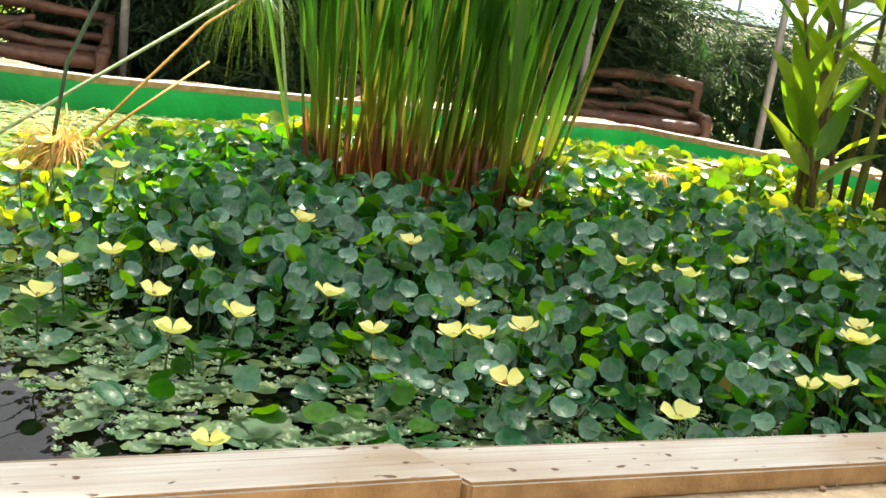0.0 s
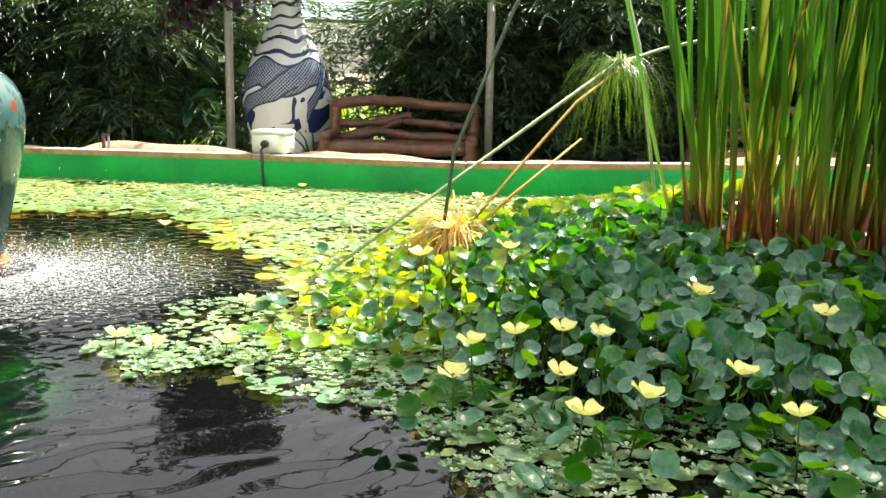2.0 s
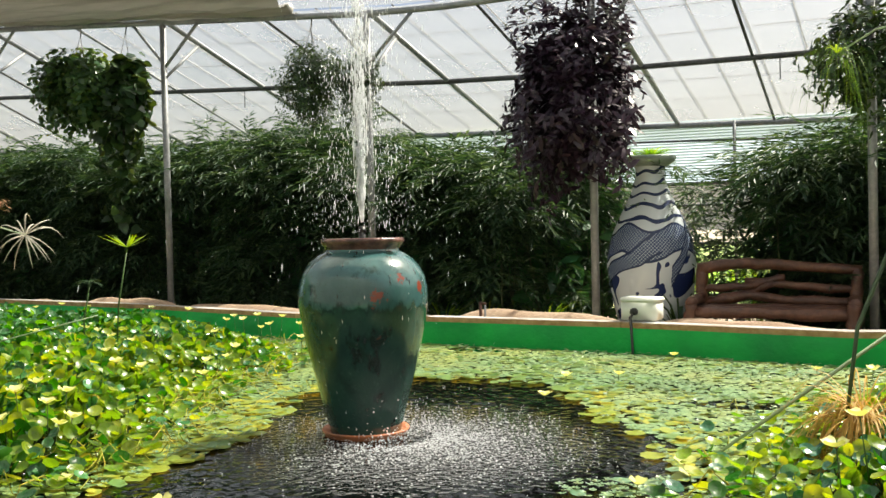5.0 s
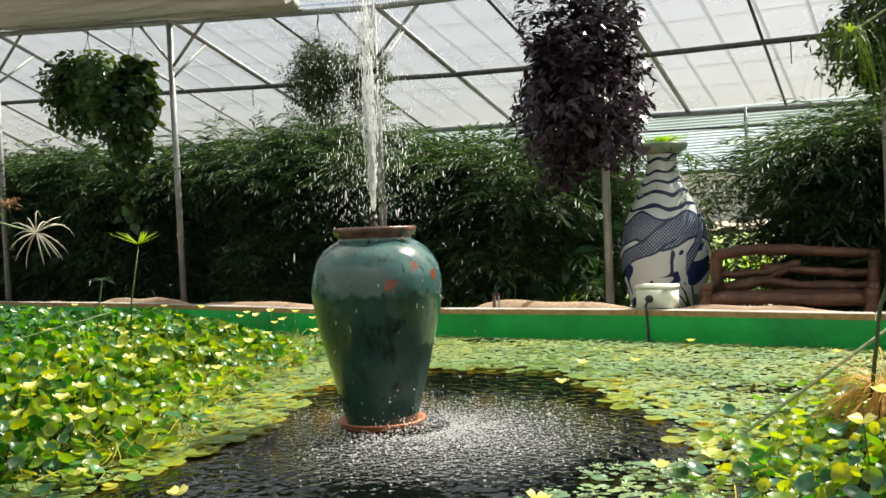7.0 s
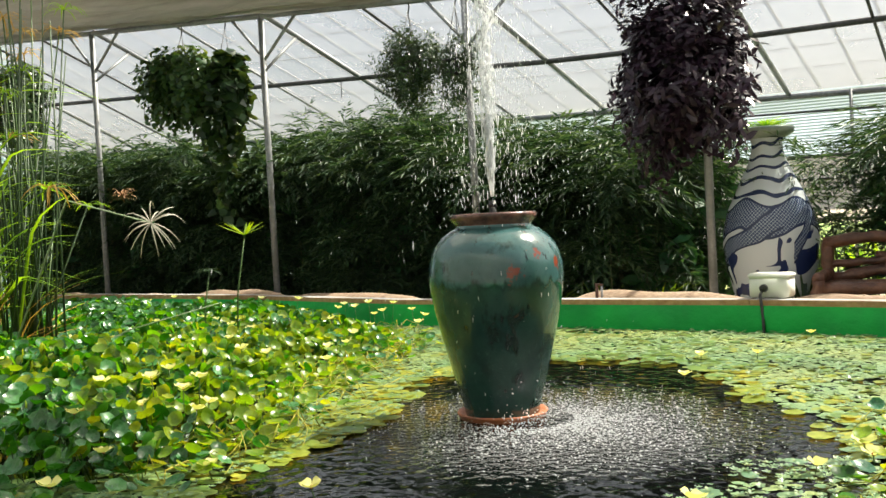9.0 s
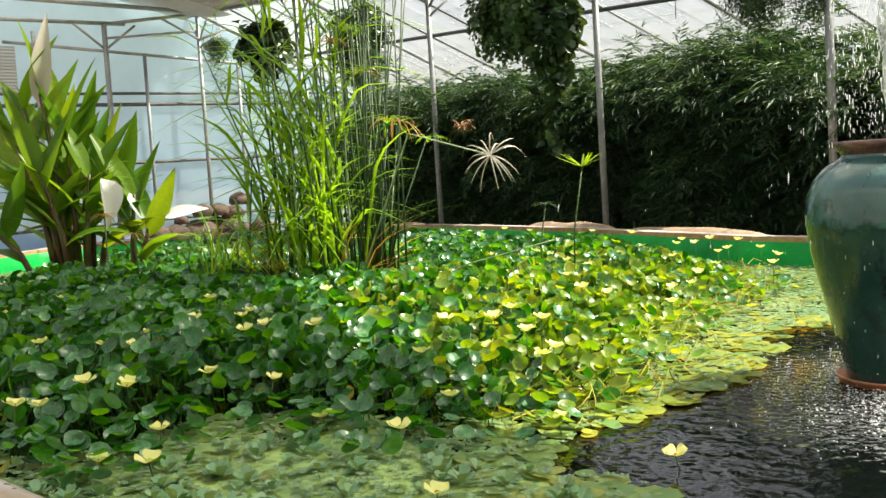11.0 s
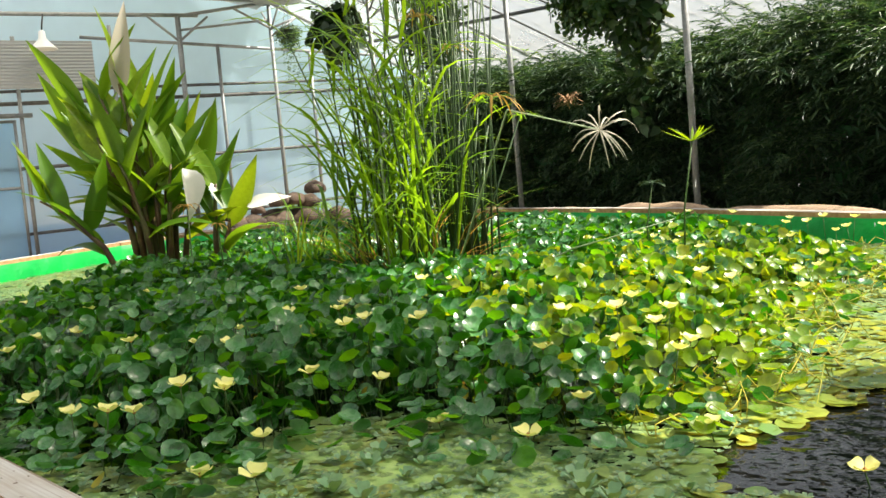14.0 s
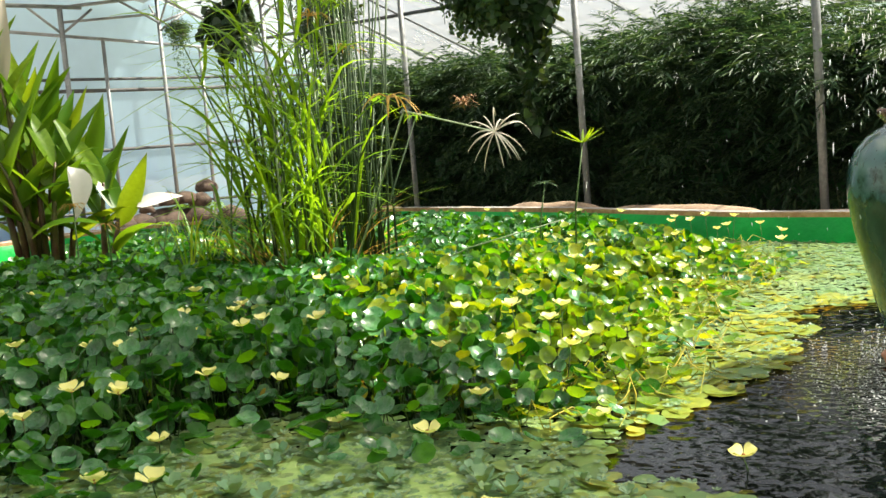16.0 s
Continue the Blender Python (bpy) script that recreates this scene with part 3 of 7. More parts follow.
# the pond's inner edge, from the near side round by the right
POND = [(-3.39, -0.12), (-2.00, 0.56), (-0.70, 1.16), (0.035, 1.475), (0.95, 1.84), (2.10, 2.32), (3.30, 3.05), (3.75, 4.30),
        (2.75, 6.35), (1.42, 7.60), (0.45, 6.98), (-0.60, 6.45), (-2.05, 5.62), (-3.46, 5.44), (-4.87, 5.08), (-5.95, 4.74),
        (-7.95, 4.60), (-9.35, 4.35), (-10.70, 4.08), (-11.95, 2.70), (-12.45, 1.30), (-11.70, -0.05), (-10.15, -1.25), (-8.00, -1.75), (-5.60, -1.15)]
OPEN = [(-1.80, 3.25), (-1.57, 2.91), (-1.82, 2.58), (-1.75, 2.23), (-1.51, 1.98), (-1.36, 2.19), (-0.98, 2.19), (-0.69, 1.88), (-0.50, 1.82),
        (-0.42, 1.62), (-0.36, 1.28), (-2.05, 0.50), (-2.13, 1.25), (-2.32, 1.48), (-2.78, 1.45), (-2.99, 1.60), (-3.13, 1.85), (-3.15, 2.12), (-3.24, 2.35), (-3.41, 2.62), (-3.85, 3.12),
        (-3.78, 3.87), (-3.12, 4.14), (-2.40, 3.60)]
NEAR_BED = [(-0.45, 2.03), (-0.12, 2.00), (0.12, 1.90), (0.33, 1.86), (0.70, 1.84), (1.40, 2.10), (2.30, 2.60), (3.10, 3.30), (3.30, 4.30),
            (2.45, 5.30), (1.45, 5.75), (0.45, 5.60), (-0.50, 5.30), (-1.30, 4.90), (-1.62, 4.40), (-1.60, 4.00), (-1.55, 3.50), (-1.42, 2.85),
            (-1.25, 2.52), (-0.99, 2.41), (-0.75, 2.17)]
FAR_BED = [(-3.43, 0.10), (-3.40, 0.43), (-3.58, 0.58), (-3.66, 0.72), (-3.53, 0.96), (-3.20, 1.12), (-3.10, 1.55), (-3.28, 1.90), (-3.63, 2.25),
           (-4.17, 2.80), (-4.50, 3.25), (-4.90, 3.85), (-5.60, 4.12), (-7.69, 4.08), (-10.30, 3.60), (-11.20, 2.70), (-10.90, 1.20), (-9.55, 0.25),
           (-8.25, -0.25), (-7.10, -0.65), (-5.60, -0.85)]


def offset_poly(poly, d):
    """The outline moved outwards by d (it runs anticlockwise)."""
    out = []
    for i, q in enumerate(poly):
        a, b, c = Vector(poly[i - 1]), Vector(q), Vector(poly[(i + 1) % len(poly)])
        n1, n2 = Vector(((b - a).y, -(b - a).x)).normalized(), Vector(((c - b).y, -(c - b).x)).normalized()
        n = (n1 + n2).normalized()
        out.append(tuple(b + n * d / max(0.5, n.dot(n1))))
    return out


def bed_height(x, y):
    """How high the leaf canopy stands over the water."""
    x, y = np.asarray(x, float), np.asarray(y, float)
    h = np.zeros(x.shape)
    for bed, top, slope, foot in ((NEAR_BED, 0.26, 0.20, 0.05), (FAR_BED, 0.205, 0.30, 0.05)):
        h = np.where(inside(bed, x, y), np.minimum(top, foot + slope * edge_distance(bed, x, y)), h)
    return h


# ---------------------------------------------------------------- ground, pond, rim
def build_ground():
    """One sheet from the pond's outer edge to the horizon: the berm, the greenhouse floor, the land outside."""
    g = Geo()
    steps = [(0.08, 0.136), (0.13, 0.148), (0.30, 0.15), (0.75, 0.11), (1.20, -0.08), (1.7, -0.23), (2.6, FLOOR_Z), (6.0, FLOOR_Z)]
    rings = [[(*q, z) for q in offset_poly(POND, d)] for d, z in steps]
    n = len(POND)
    for r in (14.0, 60.0, 400.0, 3000.0):
        c = Vector((-4.5, 2.6))
        rings.append([(*(c + (Vector(q) - c).normalized() * r), FLOOR_Z) for q in POND])
    for i, ring in enumerate(rings):
        g.v.extend(ring)
        if i:
            g.f.extend(((i - 1) * n + k, i * n + k, i * n + (k + 1) % n, (i - 1) * n + (k + 1) % n) for k in range(n))
    return tagged(part("ground", g, SAND), "sandy earth floor with a low berm round the pond", "ground", kind="structure")


build_ground()


def build_lawn():
    g = Geo()
    g.add([at(u, v, FLOOR_Z + 0.01 + 0.10 * (v > 5)) for v in (3.9, 6.0, 60.0) for u in (-60, -20, 0, 20, 60)],
          [(j * 5 + i, j * 5 + i + 1, j * 5 + i + 6, j * 5 + i + 5) for j in range(2) for i in range(4)])
    return tagged(part("lawn", g, GRASS), "sunlit rough grass outside the greenhouse wall", "grass", kind="structure")


build_lawn()
g = Geo()
g.add([(*q, 0.0) for q in offset_poly(POND, 0.02)], [tuple(range(len(POND)))])
tagged(part("water", flat(g), WATER), "dark rippling pond water round the fountain jar", "water", kind="structure")


def outline_points(poly, step):
    pts = []
    for a, b in zip(poly, poly[1:] + poly[:1]):
        a, b = Vector(a), Vector(b)
        k = max(1, round((b - a).length / step))
        nrm = Vector(((b - a).y, -(b - a).x)).normalized()
        pts += [(a.lerp(b, i / k), nrm) for i in range(k)]
    return pts


def build_liner():
    """The green sheet hangs inside the rim in soft folds."""
    g = Geo()
    pts = outline_points(POND, 0.06)
    rows = (0.162, 0.12, 0.07, 0.01, -0.20)
    for j, z in enumerate(rows):
        for i, (q, nrm) in enumerate(pts):
            s = i * 0.06
            fold = 0.016 * noise.noise((s * 2.2, z * 3.0, 0)) + 0.014 * noise.noise((s * 6 + z * 9, 3, 0)) + 0.006 * noise.noise((s * 15 + z * 25, 8, 0))
            c = q - nrm * (0.004 + j * 0.012 + (fold + 0.012) * (j > 0))
            g.v.append((c.x, c.y, z))
    n = len(pts)
    for j in range(len(rows) - 1):
        g.f.extend((j * n + k, j * n + (k + 1) % n, (j + 1) * n + (k + 1) % n, (j + 1) * n + k) for k in range(n))
    return tagged(part("pond_liner", g, LINER), "bright green plastic pond liner hanging in folds", "pond liner", kind="structure")


build_liner()


def build_rim():
    """Planks laid flat along the edge, butted at each bend, one now and then a little proud."""
    rim = tagged(empty("pond_rim"), "weathered pale wooden planks capping the pond edge", "pond edging", kind="structure")
    rng = random.Random(4)
    n = len(POND)
    for i in range(n):
        wide = 0.106 if 3 <= i <= 6 else 0.102 if i < 3 else 0.125
        out = offset_poly(POND, wide)
        a, b, c, d = (Vector(q) for q in (POND[i], POND[(i + 1) % n], out[(i + 1) % n], out[i]))
        rise = 0.008 if i == 2 else rng.uniform(-0.003, 0.004) + (0.020 if i >= 8 else 0.0)
        thick = 0.056 if i >= 8 else 0.036
        along = (b - a).normalized()
        k = max(1, round((b - a).length / 2.2))
        for j in range(k):
            s, e = j / k, (j + 1) / k
            c4 = [a.lerp(b, s) + along * 0.002, a.lerp(b, e) - along * 0.002, d.lerp(c, e) - along * 0.002, d.lerp(c, s) + along * 0.002]
            if i == 2:
                c4[2] += along * 0.055
            if i == 3:
                c4[3] += along * 0.058
            frame_m = Matrix.Translation((*c4[0], RIM_Z + rise + (0.003 if j % 2 else 0))) @ pose(0, 0, 0, 0, 0, math.degrees(math.atan2(along.y, along.x)))
            inv = frame_m.inverted()
            bm = bmesh.new()
            hi = [bm.verts.new(inv @ Vector((*q, frame_m.translation.z))) for q in c4]
            lo = [bm.verts.new(q.co - Vector((0, 0, thick))) for q in hi]
            bm.faces.new(lo[::-1])
            bm.faces.new(hi)
            for w in range(4):
                bm.faces.new((lo[w], lo[(w + 1) % 4], hi[(w + 1) % 4], hi[w]))
            bmesh.ops.bevel(bm, geom=bm.edges[:], offset=0.004, segments=2, affect="EDGES")
            bmesh.ops.recalc_face_normals(bm, faces=bm.faces[:])
            for f in bm.faces:
                f.material_index = 0 if f.normal.z > 0.4 else 1
            me = bpy.data.meshes.new("plank")
            bm.to_mesh(me)
            bm.free()
            me.materials.append(BOARD)
            me.materials.append(BOARD_EDGE)
            part("plank", me, None, rim, at=frame_m)
    return rim


build_rim()


def sandbag(p, q, h, seed):
    """A long flat sack of sand, slumped between p and q."""
    rng = random.Random(seed)
    p, q = Vector(p), Vector(q)
    d = q - p
    nrm = Vector((d.y, -d.x)).normalized()
    g, n, m = Geo(), 16, 7
    for i in range(n + 1):
        s = i / n
        end = max(0.05, 1 - abs(2 * s - 1) ** 5)
        w = 0.15 * (0.75 + 0.25 * end) * (1 + 0.10 * noise.noise((seed, s * 4, 0)))
        for j in range(m + 1):
            a = math.pi * j / m
            hh = h * end ** 0.5 * (1 + 0.30 * noise.noise((seed + 5, s * 3.5, j * 0.3)))
            c = p.lerp(q, s) + nrm * (-math.cos(a) * w)
            g.v.append((c.x, c.y, 0.075 + hh * math.sin(a) ** 0.8))
    g.f.extend((i * (m + 1) + j, (i + 1) * (m + 1) + j, (i + 1) * (m + 1) + j + 1, i * (m + 1) + j + 1) for i in range(n) for j in range(m))
    return tagged(part("sandbag", g, BURLAP), "long slumped brown sandbag lying behind the pond rim", "sandbag", "sandbags along the rim")


def build_grit():
    local = np.random.default_rng(3)
    m = 900
    s, d = local.uniform(0, 1, m), local.uniform(0.11, 0.75, m)
    a, c = np.array((-0.8, 1.12)), np.array((2.1, 2.32))
    x = a[0] + (c[0] - a[0]) * s + 0.384 * d
    y = a[1] + (c[1] - a[1]) * s - 0.923 * d
    bm = bmesh.new()
    bmesh.ops.create_icosphere(bm, subdivisions=1, radius=1)
    tv, tf = [tuple(q.co) for q in bm.verts], [[q.index for q in f.verts] for f in bm.faces]
    bm.free()
    r = local.gamma(2.0, 0.0018, m)
    T = np.stack([x, y, 0.150 - 0.06 * np.clip(d - 0.32, 0, 1)], 1)
    tagged(new("grit", scatter("grit", tv, tf, spins(local, m, local.uniform(0, 1, m)), T, np.stack([r, r * 0.8, r * 0.6], 1), BURLAP)), "small stones and grit on the sandy path", "grit", kind="stuff")


build_grit()
far_line = offset_poly(POND, 0.33)[8:22]
seed = 0
for a, b in zip(far_line, far_line[1:]):
    a, b = Vector(a), Vector(b)
    k = max(1, round((b - a).length / 1.35))
    for i in range(k):
        seed += 1
        sandbag(a.lerp(b, i / k + 0.01), a.lerp(b, (i + 1) / k - 0.01), 0.125 + 0.022 * math.sin(seed * 2.1), seed)


# ---------------------------------------------------------------- greenhouse
def ridge_z(u):
    return 3.20 - 0.085 * max(-11.0, min(u, 3.0))


def eave_z(u):
    return 2.22 - 0.030 * max(-11.0, min(u, 9.0))


WALL_V, END_U, FAR_U, BACK_V = 3.5, -10.1, 17.0, -10.0


def roof_point(u, v, lift=0.0):
    if v >= 0:
        s = v / WALL_V
        return at(u, v, ridge_z(u) * (1 - s) + eave_z(u) * s + lift)
    return at(u, v, ridge_z(u) + 0.9 * math.sin(min(1.0, -v / 6.0) * math.pi / 2) + lift)


def grid_sheet(fn, us, vs):
    g = Geo()
    for v in vs:
        g.v.extend(tuple(fn(u, v)) for u in us)
    n = len(us)
    g.f.extend((j * n + i, j * n + i + 1, (j + 1) * n + i + 1, (j + 1) * n + i) for j in range(len(vs) - 1) for i in range(n - 1))
    return g


def spread(a, b, n):
    return [a + (b - a) * i / n for i in range(n + 1)]


us = spread(END_U, FAR_U, 54)
g = grid_sheet(lambda u, v: roof_point(u, v, 0.035 + 0.012 * noise.noise((u * 1.3, v * 1.5, 0))), us, spread(-0.01, WALL_V + 0.15, 14))
tagged(part("ceiling", g, FILM), "milky greenhouse roof film sloping to the eaves", "roof film", kind="structure")
g = grid_sheet(lambda u, v: roof_point(u, v, 0.05), us, spread(BACK_V, -0.02, 20))
tagged(part("ceiling_near", g, FILM), "milky greenhouse roof film over the pond", "roof film", kind="structure")
def shade_sheet(u0, u1, near, far, slack=0.0):
    """A cloth added under the roof to cast shade; its far edge slants from one end to the other and hangs slack in one
    bay to let sun in.
    """
    def point(u, s):
        k = min(1.0, max(0.0, (u - u0) / (u1 - u0) * 2 - 0.6))
        v = near + (far[0] + (far[1] - far[0]) * k - slack * math.exp(-((u - 5.5) / 0.9) ** 2) - near) * s
        return roof_point(u, v, -0.10 - 0.10 * abs(math.sin(u * 1.3)) + 0.03 * noise.noise((u, v * 4, 0)))
    return tagged(part("shade_cloth", grid_sheet(point, spread(u0, u1, 22), spread(0, 1, 8)), CLOTH), "pale cloth added under the roof to cast shade", "shade cloth", kind="structure")


# added blockers: they shade the far bed, the end wall and the near bed
shade_sheet(1.6, 7.4, -5.8, (-3.3, -3.6), 0.20)
shade_sheet(-10.05, -8.1, -9.0, (-0.15, -0.15))
shade_sheet(8.5, FAR_U, -4.75, (-3.3, -4.0))


def valance(u, v):
    s = -v / 1.7
    return at(u, v, ridge_z(u) + 0.02 + 0.75 * s * s + 0.06 * s - 0.05 * math.sin(s * 9 + u * 0.4) * s + 0.09 * noise.noise((u * 0.5, v * 8, 1)) + 0.05 * noise.noise((u * 1.0, v * 19, 1)) + 0.03 * noise.noise((u * 2.6, v * 30, 4)))


g = grid_sheet(valance, spread(-10.0, 1.75, 110), spread(-1.7, 0.04, 110))
tagged(part("gathered_cloth", g, GATHERED), "wrinkled off-white cloth gathered along the post tops", "shade cloth", kind="structure")
# its rolled hem sags between the posts
hem_rng = random.Random(12)
hem = [at(u, -0.10 + 0.02 * noise.noise((u * 3, 1, 0)), ridge_z(u) + 0.075 - 0.035 * abs(math.sin(u * 1.1)) + 0.02 * noise.noise((u * 2.4, 5, 0))) for u in spread(-10.0, 1.75, 120)]
g = Geo().tube(hem, [0.055 + 0.022 * noise.noise((i * 0.35, 2, 0)) for i in range(len(hem))], 10, True, 0.10, hem_rng)
tagged(part("cloth_hem", g, GATHERED), "rolled hem of the gathered off-white cloth", "shade cloth", kind="structure")


def pipe(name, a, b, r, parent, material=None, n=8):
    return part(name, Geo().tube([a, b], r, n), material or STEEL, parent)


def build_frame():
    f = tagged(empty("greenhouse_frame"), "grey galvanised tube frame of the greenhouse", "greenhouse frame", kind="structure")
    posts = [-9.8, -6.2, -2.85, 0.0, 2.6, 4.84, 7.05, 11.0, 12.95, 15.2]
    for u in posts:
        z = ridge_z(u)
        lean = -0.03 if u < 3 else 0.0
        pipe("post", at(u, 0, FLOOR_Z - 0.02), at(u + lean, 0, z), 0.036, f)
        for s in (-1, 1):
            pipe("brace", at(u, 0, z - 0.50), at(u + 0.48 * s, 0, ridge_z(u + 0.48 * s) - 0.02), 0.018, f)
        pipe("brace", at(u, 0, z - 0.62), roof_point(u, 0.55, -0.02), 0.018, f)
        pipe("rafter", at(u, 0, z), roof_point(u, WALL_V, -0.01), 0.030, f)
    rafters = [u for a, b in zip(posts, posts[1:]) for u in ([(a + b) / 2] if b - a < 3 else [a + (b - a) / 3, a + 2 * (b - a) / 3])]
    for u in rafters:
        pipe("rafter", at(u, 0, ridge_z(u)), roof_point(u, WALL_V, -0.01), 0.016, f, DARKPIPE if int(u * 3) % 2 else None, 6)
    for v, r, mat_ in ((0.0, 0.032, None), (1.75, 0.030, DARKPIPE)):
        part("beam", Geo().tube([roof_point(u, v, -0.02) for u in spread(END_U, FAR_U, 30)], r, 8), mat_ or STEEL, f)
    for v in (0.7, 1.25, 2.35, 2.9):
        part("wire", Geo().tube([roof_point(u, v, 0.060) for u in spread(END_U, FAR_U, 30)], 0.004, 5), DARKPIPE, f)
    for i in range(62):
        u = END_U + 0.2 + i * 0.44
        part("batten", Geo().tube([roof_point(u + 0.12 * s, WALL_V * s, 0.060) for s in (0, 0.5, 1)], 0.008, 5), STEEL, f)
    # clips that hang from the purlin
    for u in (-4.0, -0.3, 1.3, 6.2, 8.9):
        pipe("clip", roof_point(u, 1.75), roof_point(u, 1.75, -0.26), 0.006, f, DARKPIPE, 5)
    # bay over the pond: cross beams
    for v in (-4.2, -7.8):
        part("beam", Geo().tube([roof_point(u, v, -0.02) for u in spread(END_U, FAR_U, 20)], 0.032, 8), STEEL, f)
    return f


build_frame()


def build_far_wall():
    """The long side: ribbed panel under the eave, clear film below, thin rails and uprights."""
    w = tagged(empty("wall_far"), "translucent greenhouse side wall of ribbed panel and film", "greenhouse wall", kind="structure")
    us2 = spread(END_U, FAR_U, 2)
    g = Geo()
    rows = spread(0, 1, 44)
    for s in rows:
        for u in us2:
            z = 1.34 + s * (eave_z(u) - 1.34)
            g.v.append(tuple(at(u, WALL_V + (0.012 if round(s * 44) % 2 else 0.0), z)))
    g.f.extend((j * 3 + i, j * 3 + i + 1, (j + 1) * 3 + i + 1, (j + 1) * 3 + i) for j in range(44) for i in range(2))
    part("ribbed_panel", flat(g), RIBBED, w)
    g = grid_sheet(lambda u, z: at(u, WALL_V + 0.03, z), spread(END_U, FAR_U, 20), spread(0.62, 1.34, 2))
    part("film_panel", g, FILM, w)
    for z, r in ((1.34, 0.022), (1.08, 0.018), (0.62, 0.018), (0.0, 0.02)):
        pipe("rail", at(END_U, WALL_V - 0.03, z), at(FAR_U, WALL_V - 0.03, z), r, w, DARKPIPE)
    part("eave_pipe", Geo().tube([at(u, WALL_V - 0.04, eave_z(u) - 0.03) for u in us], 0.035, 8), STEEL, w)
    part("gutter_edge", Geo().tube([at(u, WALL_V - 0.05, eave_z(u) - 0.22) for u in us], 0.014, 6), DARKPIPE, w)
    for i in range(18):
        u = END_U + 0.4 + i * 1.52
        pipe("upright", at(u, WALL_V - 0.06, FLOOR_Z - 0.02), at(u, WALL_V - 0.06, eave_z(u)), 0.02, w)
    return w


build_far_wall()


def build_end_wall():
    w = tagged(empty("wall_end"), "pale blue translucent end wall with grey tube rails and a door", "greenhouse wall", kind="structure")
    g = grid_sheet(lambda v, z: at(END_U - 0.05, v, z), spread(BACK_V, WALL_V + 0.2, 16), spread(FLOOR_Z - 0.01, 5.2, 6))
    part("sheet_panel", g, BLUEWALL, w)
    for z, r in ((2.36, 0.034), (2.56, 0.026), (1.30, 0.030), (0.22, 0.026)):
        part("rail", Geo().tube([at(END_U, v, z + 0.015 * (v + 2)) for v in (-9.5, -4, 0, WALL_V)], r, 8), DARKPIPE, w)
    for v, z in ((0.88, 3.2), (-0.98, 3.3), (-2.9, 3.6), (-4.46, 3.4), (2.4, 2.8), (-6.4, 3.4)):
        pipe("upright", at(END_U + 0.04, v, FLOOR_Z - 0.02), at(END_U + 0.04, v, z), 0.032, w)
    # tall post and the beams that carry the cloth
    pipe("post", at(-9.8, -1.77, FLOOR_Z - 0.02), at(-9.8, -1.77, 3.74), 0.045, w)
    for s in (-1, 1):
        pipe("brace", at(-9.8, -1.77, 3.30), at(-9.8, -1.77 + 0.55 * s, 3.74), 0.022, w)
    pipe("beam", at(-10.05, -3.4, 3.40), at(-10.05, 2.6, 3.08), 0.028, w)
    pipe("beam", at(-9.85, -1.77, 3.50), at(-9.85, 0.0, 3.72), 0.022, w)
    pipe("brace", at(-9.8, 0.0, 3.55), at(-9.8, 0.75, 3.85), 0.022, w)
    pipe("brace", at(-9.8, 0.0, 3.55), at(-9.8, -0.75, 3.92), 0.022, w)
    pipe("beam", at(-9.8, -9.0, 3.66), at(-9.8, -1.4, 3.76), 0.035, w)
    pipe("beam", at(-9.0, -8.0, 3.98), at(-9.7, -0.1, 4.04), 0.040, w)
    pipe("beam", at(-9.8, -1.77, 3.74), at(-9.8, 0.0, 4.03), 0.03, w)
    return w


build_end_wall()


def build_door():
    d = tagged(empty("door_1"), "pale blue sheet door with a grey tube frame", "door", kind="structure")
    u, v0, v1 = END_U + 0.06, -5.65, -4.58
    for nm, a, b in (("stile", (v0, FLOOR_Z + 0.02), (v0, 2.05)), ("stile", (v1, FLOOR_Z + 0.02), (v1, 2.05)), ("door_rail", (v0, 2.03), (v1, 2.03)), ("door_rail", (v0, 0.95), (v1, 0.95))):
        pipe(nm, at(u, *a), at(u, *b), 0.024, d)
    part("door_panel", grid_sheet(lambda v, z: at(u - 0.02, v, z), [v0, v1], [FLOOR_Z + 0.02, 2.03]), BLUEWALL, d)
    part("track", Geo().box((0, 0, 0), (0.05, 2.6, 0.07), Matrix.Translation(at(u + 0.02, -5.6, 2.12)) @ pose(0, 0, 0, 0, 0, TURN_U)), STEEL, d, "grey sliding door track")
    return d


build_door()
# grey ribbed screen above the door side
g = Geo()
for j in range(30):
    for v in (-9.0, -3.35):
        g.v.append(tuple(at(-9.55 + (0.015 if j % 2 else 0), v, 2.50 + j * 0.026)))
g.f.extend((2 * j, 2 * j + 1, 2 * j + 3, 2 * j + 2) for j in range(29))
tagged(part("ribbed_screen", flat(g), GREYRIB), "grey ribbed plastic screen hung above the door", "screen", kind="structure")
# unseen sides, closed with added walls kept dim to cut light from behind
g = grid_sheet(lambda u, z: at(u, BACK_V, z), [END_U, FAR_U], [FLOOR_Z - 0.01, 5.2])
tagged(part("wall_back", g, DIMWALL), "added unseen grey back wall, dimmed to cut fill light", "greenhouse wall", kind="structure")
g = grid_sheet(lambda v, z: at(FAR_U, v, z), [BACK_V, WALL_V + 0.1], [FLOOR_Z - 0.01, 4.2])
tagged(part("wall_right", g, DIMWALL), "added unseen grey end wall, dimmed to cut fill light", "greenhouse wall", kind="structure")


